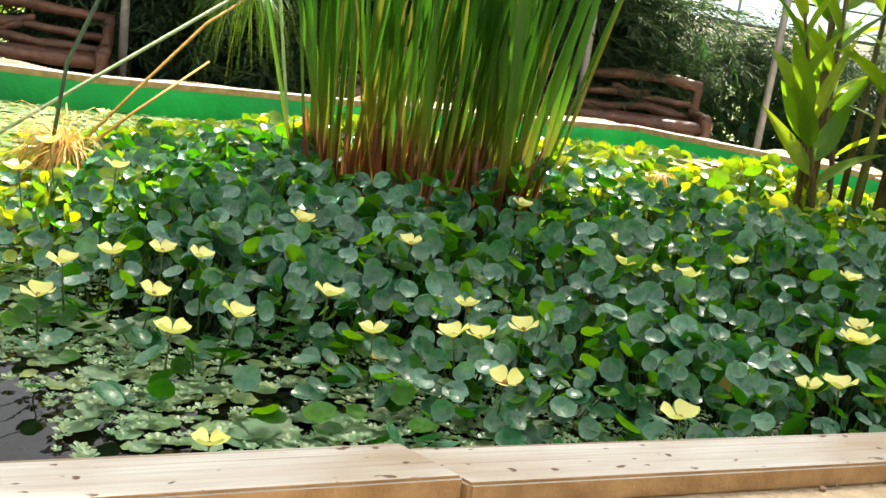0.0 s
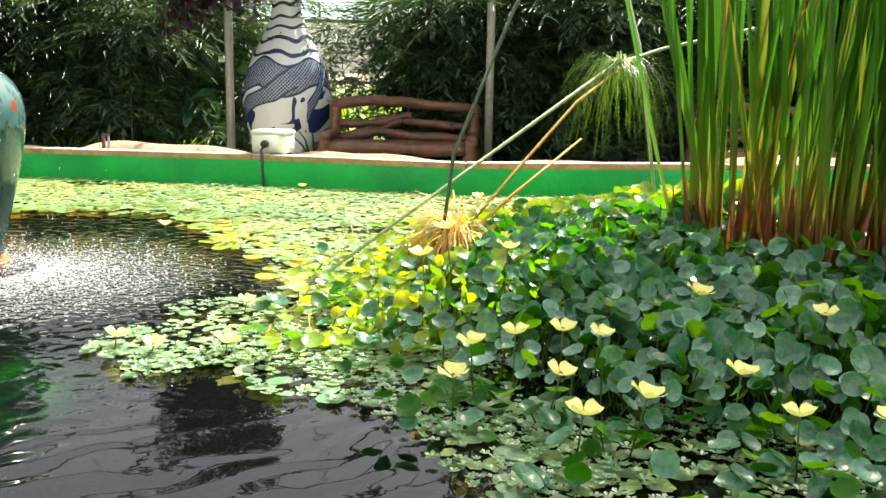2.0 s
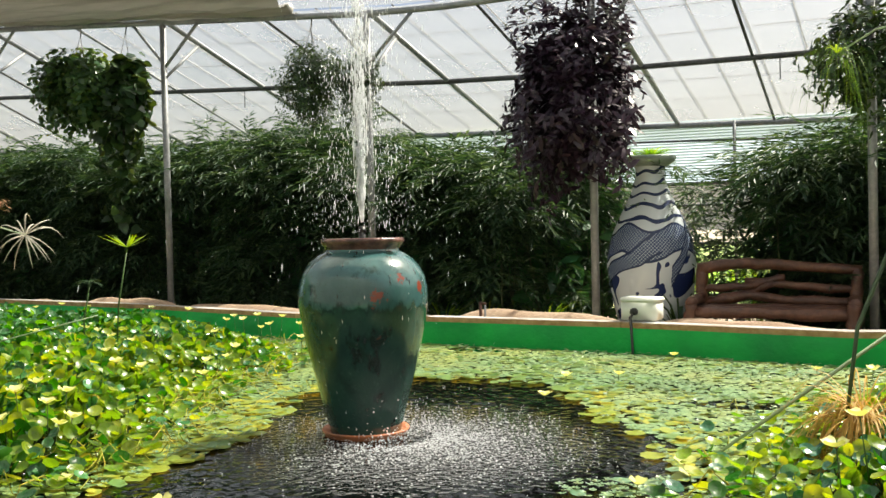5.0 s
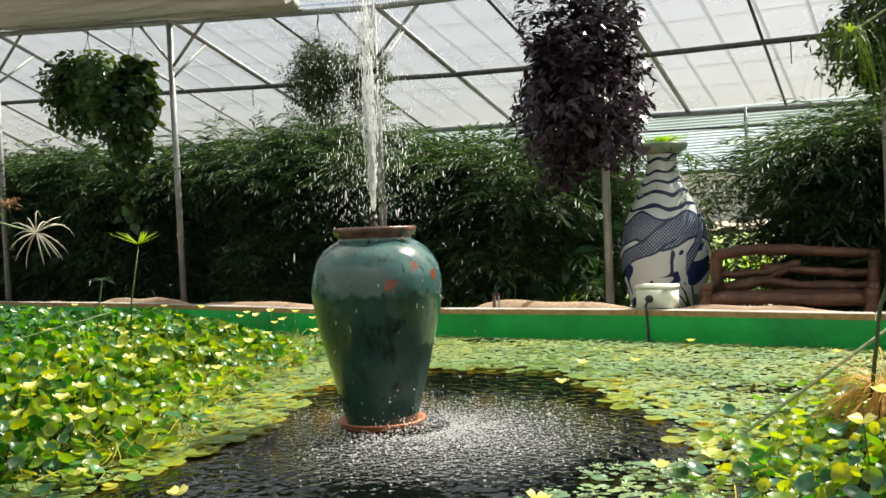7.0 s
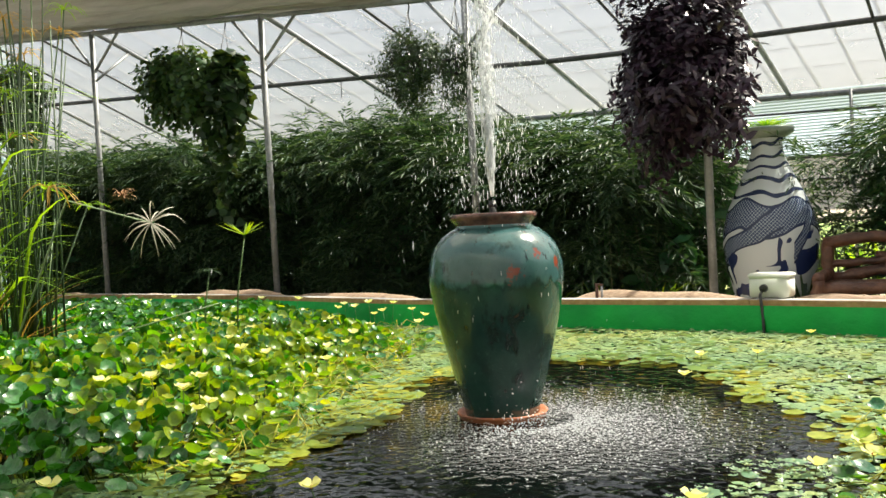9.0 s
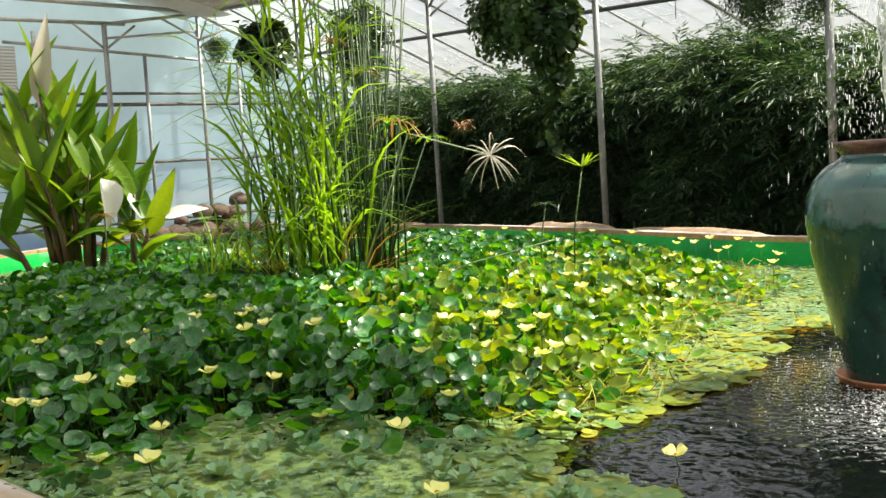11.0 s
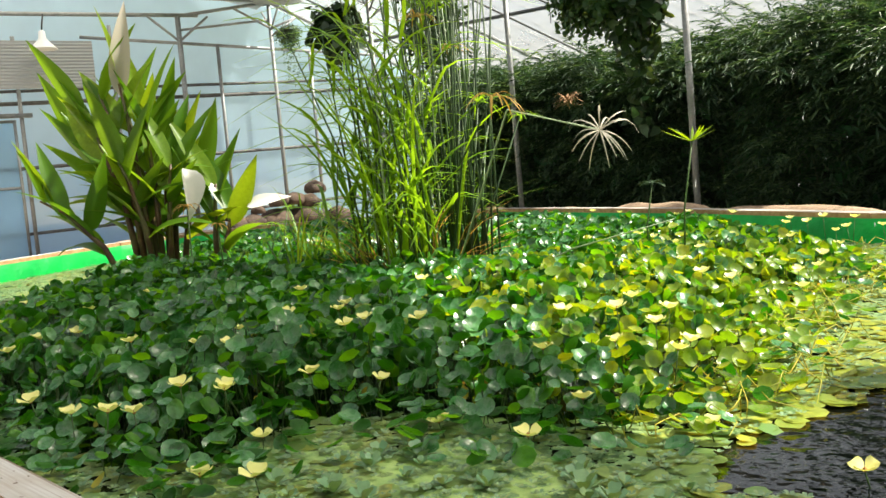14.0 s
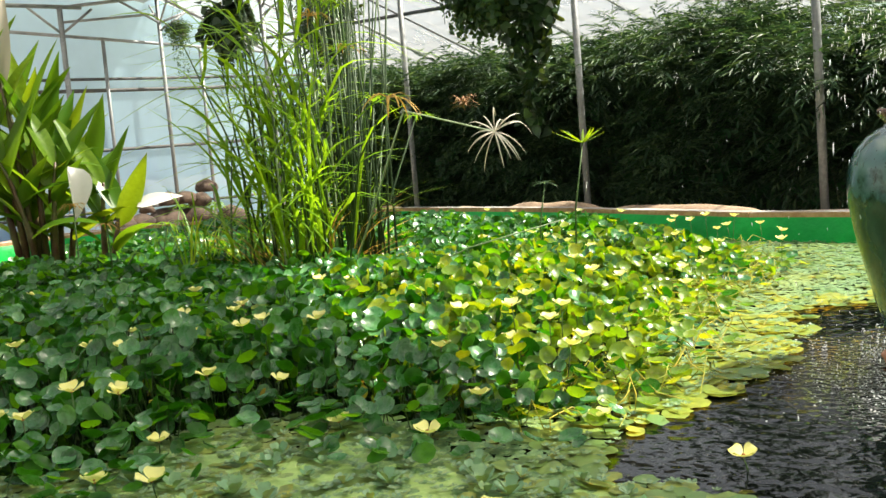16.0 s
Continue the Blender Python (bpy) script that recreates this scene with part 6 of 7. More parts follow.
def ray_mesh(length, droop, w, up, material, name="ray"):
    pts = [(length * s * (1 - 0.35 * s * max(0.0, droop)), 0, up * length * s * 2 * (1 - s * 0.6) - droop * length * s * s) for s in (0, 0.2, 0.4, 0.6, 0.8, 1.0)]
    return Geo().strip(pts, [w * 0.6, w, w, w * 0.95, w * 0.7, w * 0.15], (0, 1, 0), 0.18).mesh(name, material)


def star(parent, top, n, length, droop, w, seed, material, up=0.3, tip=None):
    """A head of n narrow rays, each a part of its stem."""
    r = random.Random(seed)
    kinds = [ray_mesh(length * r.uniform(0.65, 1.1), droop * r.uniform(0.5, 1.4), w, up * r.uniform(0.2, 1.5), material) for _ in range(4)]
    for i in range(n):
        part("ray", r.choice(kinds), None, parent, at=Matrix.Translation(top) @ (tip or Matrix()) @ pose(0, 0, 0, 0, 0, 360 * i / n + r.uniform(-14, 14)))


def build_papyrus():
    p = tagged(empty("papyrus"), "bowed papyrus stalks with a drooping feathery green head", "papyrus")
    part("stalk", Geo().tube([(-1.705, 3.19, -0.02), (-1.32, 3.72, 0.36), (-0.9, 4.32, 0.775), (-0.75, 4.62, 0.85), (-0.2, 4.3, 0.95)], [0.006, 0.007, 0.008, 0.008, 0.009], 7), STALKGREEN, p, "grey-green round stalk")
    part("stalk", Geo().tube([(-1.28, 3.42, 0.10), (-1.15, 3.75, 0.35), (-1.0, 4.1, 0.62), (-0.84, 4.4, 0.80)], [0.005, 0.006, 0.007, 0.006], 7), STRAW, p, "dry ochre stalk")
    part("stalk", Geo().tube([(-1.30, 3.36, 0.0), (-1.27, 3.44, 0.45), (-1.16, 3.72, 0.95), (-1.0, 4.0, 1.45)], [0.006, 0.007, 0.007, 0.005], 7), DARKSTALK, p, "dark green upright stalk")
    part("stalk", Geo().tube([(-1.32, 3.40, 0.05), (-1.12, 3.65, 0.28), (-0.95, 4.0, 0.48)], [0.006, 0.006, 0.004], 6), STRAW, p)
    g = umbel(Geo(), (-0.90, 4.37, 0.78), 190, 0.36, 1.05, 0.0026, 3, 0.35)
    part("ray_mass", g, THREAD, p, "drooping head of thread-like green rays")["kind"] = "stuff"
    return p


THREAD = leafy("papyrus_thread", (0.050, 0.130, 0.018), (0.085, 0.190, 0.022), (0.160, 0.240, 0.035), 0.30, 0.4, 1.5, through_tint=(1.3, 1.1, 0.4))
STALKGREEN = surf("pale_stalk", (0.26, 0.36, 0.20), (0.36, 0.44, 0.26), 12, 0.5)
DARKSTALK = surf("dark_stalk", (0.03, 0.06, 0.03), (0.06, 0.10, 0.04), 12, 0.5)
build_papyrus()
t = tagged(empty("dry_papyrus_head", Matrix.Translation((-1.33, 3.42, 0.02))), "fallen golden dry papyrus head lying on the leaves", "dry plant")
rr = random.Random(5)
kinds = [umbel(Geo(), (0, 0, 0), 1, 0.36, 0.85, 0.0048, 50 + q, 0.60, 0.0).mesh("ray", STRAW) for q in range(14)]
for q in range(210):
    part("ray", rr.choice(kinds), None, t, at=Matrix.Translation((0.08, 0.0, 0.14)) @ pose(0, 0, 0, rr.gauss(0, 6), rr.gauss(6, 7), math.degrees(rr.gauss(3.5, 0.9))))
part("broken_stalk", Geo().tube([(0.08, 0.0, 0.17), (0.12, 0.03, 0.08), (0.15, 0.05, 0.0)], 0.006, 6), STRAW, t)
t = tagged(empty("dry_papyrus_head", Matrix.Translation((0.80, 3.68, 0.22))), "small dry brown papyrus head among the leaves", "dry plant")
part("ray_mass", umbel(Geo(), (0, 0, 0.10), 70, 0.12, 1.0, 0.004, 6, 0.3), STRAW, t)["kind"] = "stuff"


def build_grass_clump(cx, cy):
    c = tagged(empty("sedge_clump", Matrix.Translation((cx, cy, 0))), "tall airy clump of leafy canes and papyrus stems", "sedge")
    r = random.Random(31)
    kinds = [blade_mesh("blade", r.uniform(0.4, 1.3), r.uniform(0.010, 0.022), r.uniform(0.08, 0.5), r.uniform(-0.9, 0.9), GRASSBLADE, 9, 0.05, r.uniform(0.0, 0.8)) for _ in range(20)]
    for i in range(40):
        a, q = r.uniform(0, 2 * math.pi), math.sqrt(r.uniform(0, 1))
        part("blade", r.choice(kinds), None, c, at=pose(0.26 * q * math.cos(a), 0.30 * q * math.sin(a) - 0.06, 0.0, r.uniform(-6, 6), r.uniform(-2, 8), math.degrees(a) + r.uniform(-60, 60)))
    # canes with arching leaves at their joints
    leaves = [blade_mesh("leaf", r.uniform(0.28, 0.55), r.uniform(0.016, 0.030), r.uniform(0.12, 0.34), r.uniform(-0.4, 0.4), GRASSBLADE, 8, 0.04, r.uniform(0.2, 0.9)) for _ in range(12)]
    for i in range(36):
        x, y = r.gauss(0, 0.15), -0.14 + r.gauss(0, 0.15)
        h = r.uniform(0.8, 2.15)
        lx, ly = r.gauss(0.0, 0.10) * h, r.gauss(-0.03, 0.09) * h
        st = part("stem", Geo().tube([(x, y, 0), (x + lx * 0.3, y + ly * 0.3, h * 0.5), (x + lx, y + ly, h)], [0.0075, 0.006, 0.003], 6), STALKGREEN if i % 3 == 0 else STEM, c)
        for k in range(8):
            s = 0.22 + 0.78 * (k + r.uniform(0.2, 0.8)) / 8
            part("leaf", r.choice(leaves), None, st, at=Matrix.Translation((x + lx * s ** 1.4, y + ly * s ** 1.4, h * s)) @ pose(0, 0, 0, r.uniform(-12, 12), r.uniform(8, 34), 137 * k + r.uniform(-40, 40)))
    dry = [blade_mesh("dry_blade", r.uniform(0.3, 0.6), r.uniform(0.008, 0.014), r.uniform(0.1, 0.35), r.uniform(-0.8, 0.8), STRAW, 6, 0.05, 0.3) for _ in range(5)]
    for i in range(44):
        a, q = r.uniform(0, 2 * math.pi), r.uniform(0.3, 1)
        part("dry_blade", r.choice(dry), None, c, at=pose(0.26 * q * math.cos(a), 0.28 * q * math.sin(a) - 0.04, 0.0, 0, r.uniform(0, 14), math.degrees(a)))
    for i in range(44):
        x, y = 0.05 + r.gauss(0, 0.13), 0.22 + r.gauss(0, 0.095)
        h = r.uniform(0.9, 2.45)
        lx, ly = r.gauss(0.0, 0.10), r.gauss(0.02, 0.10)
        st = part("stem", Geo().tube([(x, y, 0), (x + lx * 0.4, y + ly * 0.4, h * 0.5), (x + lx, y + ly, h)], [0.0075, 0.006, 0.004], 6), DARKSTALK if i % 3 else STEM, c)
        if i % 2 == 0:
            star(st, (x + lx, y + ly, h), 13, 0.17, 0.45, 0.009, 100 + i, STRAW if i % 6 == 0 else GRASSBLADE, 0.35)
    return c


build_grass_clump(-6.15, 1.78)


def papyrus_star(name, foot, mid, top, n, length, w, material, label, droop, seed, tip=None):
    p = tagged(empty(name), label, "papyrus")
    part("stalk", Geo().tube([foot, mid, top], [0.006, 0.005, 0.004], 6), STEM if material is not PALELEAF else STALKGREEN, p)
    star(p, top, n, length, droop, w, seed, material, 0.3, tip)
    return p


papyrus_star("papyrus", (-5.35, 1.62, 0.0), (-4.85, 1.84, 0.95), (-4.38, 2.04, 0.82), 19, 0.215, 0.006, PALELEAF, "arching papyrus stem with a bleached star head", 0.75, 71, pose(0, 0, 0, 0, 60, -30))
t = tagged(part("seed_tuft", umbel(Geo(), (-4.50, 1.97, 0.94), 60, 0.075, 0.3, 0.006, 76, 0.8), surf("brown_seed", (0.22, 0.12, 0.06), (0.34, 0.20, 0.10), 60, 0.8)), "small brown seed tuft of a papyrus", "papyrus seeds")
papyrus_star("papyrus", (-5.06, 2.80, 0.0), (-5.09, 2.84, 0.42), (-5.05, 2.88, 0.75), 13, 0.145, 0.013, LEAF_MARGIN_SUN, "upright papyrus stem with a yellow-green star head", -0.25, 72)
papyrus_star("papyrus", (-5.18, 2.68, 0.0), (-5.22, 2.70, 0.34), (-5.18, 2.72, 0.56), 12, 0.11, 0.010, BASKETLEAF, "short dark papyrus stem beside a brighter one", 0.3, 73)
papyrus_star("papyrus", (-5.5, 1.70, 0.0), (-5.1, 1.70, 0.75), (-4.70, 1.72, 1.0), 12, 0.17, 0.011, STRAW, "papyrus stem with a dry pale star head", 0.6, 74)
tagged(part("fallen_stem", Geo().tube([(-5.3, 1.9, 0.12), (-4.95, 2.15, 0.30), (-4.55, 2.45, 0.42)], [0.005, 0.004, 0.003], 6), STALKGREEN), "pale bent grass stem leaning over the leaves", "stem")


def build_tall_papyrus():
    p = tagged(empty("papyrus"), "tall arching papyrus with a hanging head of fine threads", "papyrus")
    top = (-2.15, 5.67, 1.76)
    part("stalk", Geo().tube([(-0.85, 5.35, 0.0), (-1.02, 5.5, 0.9), (-1.25, 5.62, 1.6), (-1.65, 5.70, 1.90), (-1.95, 5.70, 1.87), top], [0.010, 0.009, 0.008, 0.007, 0.006, 0.005], 7), STALKGREEN, p)
    part("thread_mass", umbel(Geo(), top, 80, 0.46, 1.3, 0.0015, 91, 0.5), THREAD, p, "hanging fine green threads")["kind"] = "stuff"
    star(p, top, 9, 0.09, 0.2, 0.010, 92, LEAF_MARGIN_SUN, 0.6)
    return p


build_tall_papyrus()


# ---------------------------------------------------------------- cannas
def canna_leaf(length, width, bend, material, curl=0.18):
    g = Geo()
    k, m = 9, 4
    for i in range(k + 1):
        s = i / k
        w = width * math.sin(math.pi * min(1.0, s) ** 0.70) ** 0.9 * (1 - 0.25 * s)
        x, z = length * math.sin(bend * s) / max(bend, 0.01), length * (1 - math.cos(bend * s)) / max(bend, 0.01)
        for j in range(m + 1):
            q = 2 * j / m - 1
            g.v.append((z - abs(q) * w * curl, w * q / 2, x))
    g.f.extend((i * (m + 1) + j, (i + 1) * (m + 1) + j, (i + 1) * (m + 1) + j + 1, i * (m + 1) + j + 1) for i in range(k) for j in range(m))
    return g.mesh("leaf", material)


def build_canna(cx, cy, across, stems, seed, label, leaf_l=(0.42, 0.68), leaf_w=(0.10, 0.165), pale=(), thick=1.0, bare=0.36):
    """Stems that fan out along one line; each carries its leaves in two ranks, the low ones bowed over, the top ones upright."""
    c = tagged(empty("canna_plant", Matrix.Translation((cx, cy, 0))), label, "canna")
    r = random.Random(seed)
    kinds = [canna_leaf(r.uniform(*leaf_l), r.uniform(*leaf_w), q, CANNA) for q in (0.10, 0.2, 0.3, 0.45, 0.6, 0.8, 1.0, 1.2)]
    bleached = canna_leaf(leaf_l[1], leaf_w[1], 0.25, PALELEAF)
    ax = Vector((*across, 0)).normalized()
    turn = math.degrees(math.atan2(ax.y, ax.x))
    for i, (foot, lean, h, n) in enumerate(stems):
        deep = r.uniform(-0.14, 0.14)
        p = ax * foot + Vector((-ax.y, ax.x, 0)) * deep
        d = ax * lean + Vector((-ax.y, ax.x, 0)) * (deep * 0.8 + r.gauss(0, 0.05))
        st = part("stem", Geo().tube([p, p + d * 0.28 + Vector((0, 0, h * 0.5)), p + d * 0.7 + Vector((0, 0, h * 0.85)), p + d + Vector((0, 0, h))], [thick * q for q in (0.026, 0.020, 0.013, 0.007)], 8), CANNASTEM, c)
        n += 3
        for j in range(n):
            s = bare + (1 - bare) * (j + 0.5) / n
            way = 1 if (j + i) % 2 else -1
            if lean < -0.3 and j % 3:
                way = -1
            tilt = 62 - 50 * s + r.uniform(-10, 14)
            low = s < 0.62
            leaf = kinds[r.randrange(4, 8)] if low else kinds[r.randrange(0, 5)]
            at_s = p + d * (0.56 * s if s < 0.5 else 0.28 + 1.44 * (s - 0.5)) + Vector((0, 0, h * s))
            mm = Matrix.Translation(at_s) @ pose(0, 0, 0, 0, 0, turn + (0 if way > 0 else 180) + r.uniform(-32, 32)) @ pose(0, 0, 0, 0, tilt, 0) @ pose(0, 0, 0, 0, 0, r.choice((-1, 1)) * r.uniform(15, 75) * (0.5 if low else 1.0))
            part("leaf", leaf, None, st, at=mm)
        if i in pale:
            mm = Matrix.Translation(p + d + Vector((0, 0, h * 0.94))) @ pose(0, 0, 0, 0, 0, turn + 10) @ pose(0, 0, 0, 0, 6, 0) @ pose(0, 0, 0, 0, 0, 80)
            part("leaf", bleached, None, st, "bleached grey-green dead leaf", at=mm)
    return c


build_canna(-7.96, 0.30, (0.278, 0.958), ((-0.14, -0.52, 0.72, 5), (-0.10, -0.42, 1.12, 5), (-0.05, -0.34, 1.34, 5), (-0.02, -0.20, 1.42, 4), (0.02, -0.10, 1.48, 4), (0.07, 0.02, 1.20, 4),
                                          (0.10, 0.14, 1.02, 4), (0.16, 0.22, 0.84, 4), (0.44, 0.06, 0.74, 2), (0.50, 0.12, 0.56, 1), (0.0, -0.02, 0.60, 2), (0.05, -0.16, 0.95, 3), (0.03, -0.04, 1.22, 4), (0.09, 0.05, 1.08, 4), (0.13, 0.09, 0.90, 4), (0.0, -0.13, 1.30, 4)),
            5, "broad-leaved green canna with reddish stems in the pond", pale=(4,))
tagged(part("dead_leaf", canna_leaf(0.36, 0.21, 0.45, WHITELEAF, 0.42), None, None, "", Matrix.Translation((-7.46, 0.54, 0.86)) @ pose(0, 0, 0, 0, 0, 40) @ pose(0, 0, 0, 0, 166, 0)), "bleached white dead leaf hanging in the canna", "leaf")
tagged(part("dead_leaf", canna_leaf(0.32, 0.12, 0.5, WHITELEAF, 0.22), None, None, "", Matrix.Translation((-7.62, 0.95, 0.56)) @ pose(0, 0, 0, 0, 0, 74) @ pose(0, 0, 0, 0, 72, 0) @ pose(0, 0, 0, 0, 0, 50)), "bleached pale leaf lying low in the canna", "leaf")
build_canna(1.60, 3.90, (1.0, 0.0), ((-0.22, -0.20, 0.95, 4), (-0.19, -0.10, 1.25, 5), (-0.15, -0.08, 1.40, 4), (-0.11, -0.12, 1.55, 4), (-0.06, 0.0, 1.30, 4), (-0.03, -0.04, 1.50, 3), (0.01, 0.02, 1.42, 3), (0.04, 0.08, 1.60, 4), (0.07, 0.0, 1.35, 3),
                                     (0.10, 0.12, 1.52, 4), (0.14, 0.10, 1.30, 3), (0.17, 0.24, 1.45, 4), (0.21, 0.20, 1.2, 4), (-0.04, -0.10, 0.8, 2), (0.09, 0.06, 0.85, 2), (-0.17, -0.16, 0.62, 3)),
            6, "tall green canna with brown stems near the reeds", (0.24, 0.42), (0.055, 0.095), thick=0.60, bare=0.50)


def build_umbrella_sedges():
    """Small umbrella sedges and bent grass between the canna and the tall clump."""
    r = random.Random(58)
    for i in range(16):
        x, y = r.uniform(-7.5, -6.3), r.uniform(0.45, 1.65)
        h = r.uniform(0.28, 0.62)
        dx, dy = r.gauss(0, 0.10), r.gauss(0, 0.10)
        papyrus_star("umbrella_sedge", (x, y, 0.0), (x + dx * 0.4, y + dy * 0.4, h * 0.6), (x + dx, y + dy, h), r.randint(9, 14), r.uniform(0.10, 0.17), 0.008, (GRASSBLADE, STEM, STRAW)[0 if i % 5 else 2],
                     "small umbrella sedge between the canna and the tall clump" if i % 5 else "small dried umbrella sedge between the canna and the tall clump", 0.5, 300 + i)
    for i in range(5):
        x, y = r.uniform(-7.0, -6.35), r.uniform(0.8, 1.5)
        build_tuft(Matrix.Translation((x, y, 0.0)), 9, r.uniform(0.6, 1.1), 0.012, 0.5, GRASSBLADE, "loose tuft of long arching grass in the pond", 80 + i)


# ---------------------------------------------------------------- hanging baskets
LANCE_V = [(-0.5, 0, 0), (-0.15, 0.16, 0.03), (-0.15, -0.16, 0.03), (0.25, 0.10, 0.01), (0.25, -0.10, 0.01), (0.5, 0, -0.06)]
LANCE_F = [(0, 2, 1), (1, 2, 3), (2, 4, 3), (3, 4, 5)]


# a broad pointed vine leaf, folded a little
HEART_V = [(-0.45, 0, 0), (-0.40, 0.30, 0.05), (-0.40, -0.30, 0.05), (-0.05, 0.38, 0.02), (-0.05, -0.38, 0.02), (0.28, 0.18, -0.04), (0.28, -0.18, -0.04), (0.58, 0, -0.12)]
HEART_F = [(0, 2, 1), (1, 2, 3), (2, 4, 3), (3, 4, 5), (4, 6, 5), (5, 6, 7)]


def build_basket(u, z, rx, rz, n, size, material, hook_z, label, seed, trail=0.0, v=0.0, yv=0.8, leaf=None, strings=()):
    """A hanging pot hidden in a ball of foliage with trailing shoots."""
    b = tagged(empty("hanging_basket", Matrix.Translation(at(u, v, z))), label, "hanging basket", "hanging baskets")
    local = np.random.default_rng(seed)
    n = int(n * 2.2)
    d = local.normal(0, 1, (n, 3))
    d /= np.linalg.norm(d, axis=1)[:, None]
    rad = local.uniform(0.45, 1.0, n) ** 0.6
    lump = np.array([1 + 0.70 * noise.noise((q[0] * 1.7 + seed, q[1] * 1.7, q[2] * 1.7)) + 0.25 * noise.noise((q[0] * 5 + seed, q[1] * 5, q[2] * 5)) for q in d])
    T = d * (rad * lump)[:, None] * np.array([rx, rx * yv, rz])
    T[:, 2] -= trail * np.maximum(0, -d[:, 2]) * local.uniform(0, 1, n) ** 2
    tilt = np.arccos(np.clip(d[:, 2], -1, 1)) * 0.55 + local.normal(0, 0.45, n)
    yaw = np.arctan2(d[:, 1], d[:, 0]) + np.pi / 2 + local.normal(0, 0.6, n)
    s = size * local.uniform(0.6, 1.25, n)
    tv, tf = leaf or (LANCE_V, LANCE_F)
    mesh = scatter("foliage", tv, tf, spins(local, n, tilt, yaw), T, np.repeat(s[:, None], 3, 1), material)
    ob = part("foliage", mesh, None, b)
    ob["kind"] = "stuff"
    # shoots that hang below, each a stem set with leaves
    for dx, length, wide, m in strings:
        t = np.sort(local.uniform(0, 1, m))
        sway = 0.06 * np.sin(t * 5 + dx * 9)
        T = np.stack([dx * UX + sway + local.normal(0, wide, m), dx * UY + local.normal(0, wide, m), 0.05 - t * length], 1)
        mesh = scatter("shoot", tv, tf, spins(local, m, local.normal(1.1, 0.4, m)), T, np.repeat(size * local.uniform(0.6, 1.1, (m, 1)), 3, 1), material)
        part("shoot", mesh, None, b)["kind"] = "stuff"
    part("pot", Geo().lathe([(0.0, -0.08), (0.10, -0.08), (0.14, 0.06), (0.15, 0.07), (0.12, 0.06), (0.0, 0.05)], 20), BLACK, b, "dark plastic pot")
    top = hook_z - z
    for k in range(3):
        a = 2.1 * k
        part("hanger_wire", Geo().tube([(0.13 * math.cos(a), 0.13 * math.sin(a), 0.05), (0, 0, top - 0.12)], 0.004, 5), DARKPIPE, b)
    part("hook", Geo().tube([(0, 0, top - 0.13), (0.02, 0, top - 0.06), (0, 0, top)], 0.008, 6), DARKPIPE, b)
    return b


build_basket(-1.28, 2.62, 0.60, 0.33, 2300, 0.075, VINELEAF, 3.29, "large green small-leaved plant in a hanging basket", 1, 0.28, leaf=(HEART_V, HEART_F), strings=((-0.50, 0.55, 0.05, 40), (-0.30, 0.7, 0.06, 60), (-0.05, 0.6, 0.07, 70), (0.15, 0.8, 0.06, 70), (0.40, 0.75, 0.06, 60)))
build_basket(-0.58, 2.50, 0.30, 0.32, 260, 0.160, BASKETLEAF, 3.25, "broad-leaved climbing plant hanging by a post", 12, 0.5, leaf=(HEART_V, HEART_F), strings=((-0.15, 1.65, 0.10, 110), (0.05, 1.2, 0.09, 60), (-0.32, 1.0, 0.08, 60)))
build_basket(1.92, 2.38, 0.38, 0.35, 4200, 0.042, BASKETLEAF, 3.02, "small-leaved dense green ball in a hanging basket", 2, 0.25)
build_basket(2.46, 2.28, 0.27, 0.28, 1900, 0.042, BASKETLEAF, 3.0, "small-leaved trailing plant hanging by the jet", 22, 0.2)
build_basket(4.62, 2.05, 0.66, 0.72, 3600, 0.115, PURPLE, 2.93, "big dark purple leafy plant in a hanging basket", 3, 0.25)
build_basket(7.00, 2.10, 0.36, 0.40, 1300, 0.09, BASKETLEAF, 2.93, "dark green leafy plant in a hanging basket", 4, 0.2)
build_basket(-8.46, 3.22, 0.30, 0.16, 700, 0.05, VINELEAF, 3.90, "grey-green string plant trailing from a hanging basket", 5, 0.2, -0.3, strings=((-0.28, 0.55, 0.015, 60), (-0.16, 0.85, 0.015, 90), (-0.04, 0.7, 0.015, 75), (0.08, 0.95, 0.015, 95), (0.2, 0.8, 0.015, 80), (0.3, 0.5, 0.015, 50)))
build_basket(-6.72, 3.08, 0.48, 0.28, 620, 0.15, BASKETLEAF, 3.76, "dark green leafy plant in a hanging basket", 6, 0.45, -0.3, leaf=(HEART_V, HEART_F), strings=((-0.1, 0.75, 0.07, 50),))
build_basket(-4.50, 2.75, 0.52, 0.50, 1700, 0.11, BASKETLEAF, 3.57, "dark green trailing plant in a hanging basket", 7, 0.5)


# ---------------------------------------------------------------- bamboo hedge
HEDGE_START = -5.6


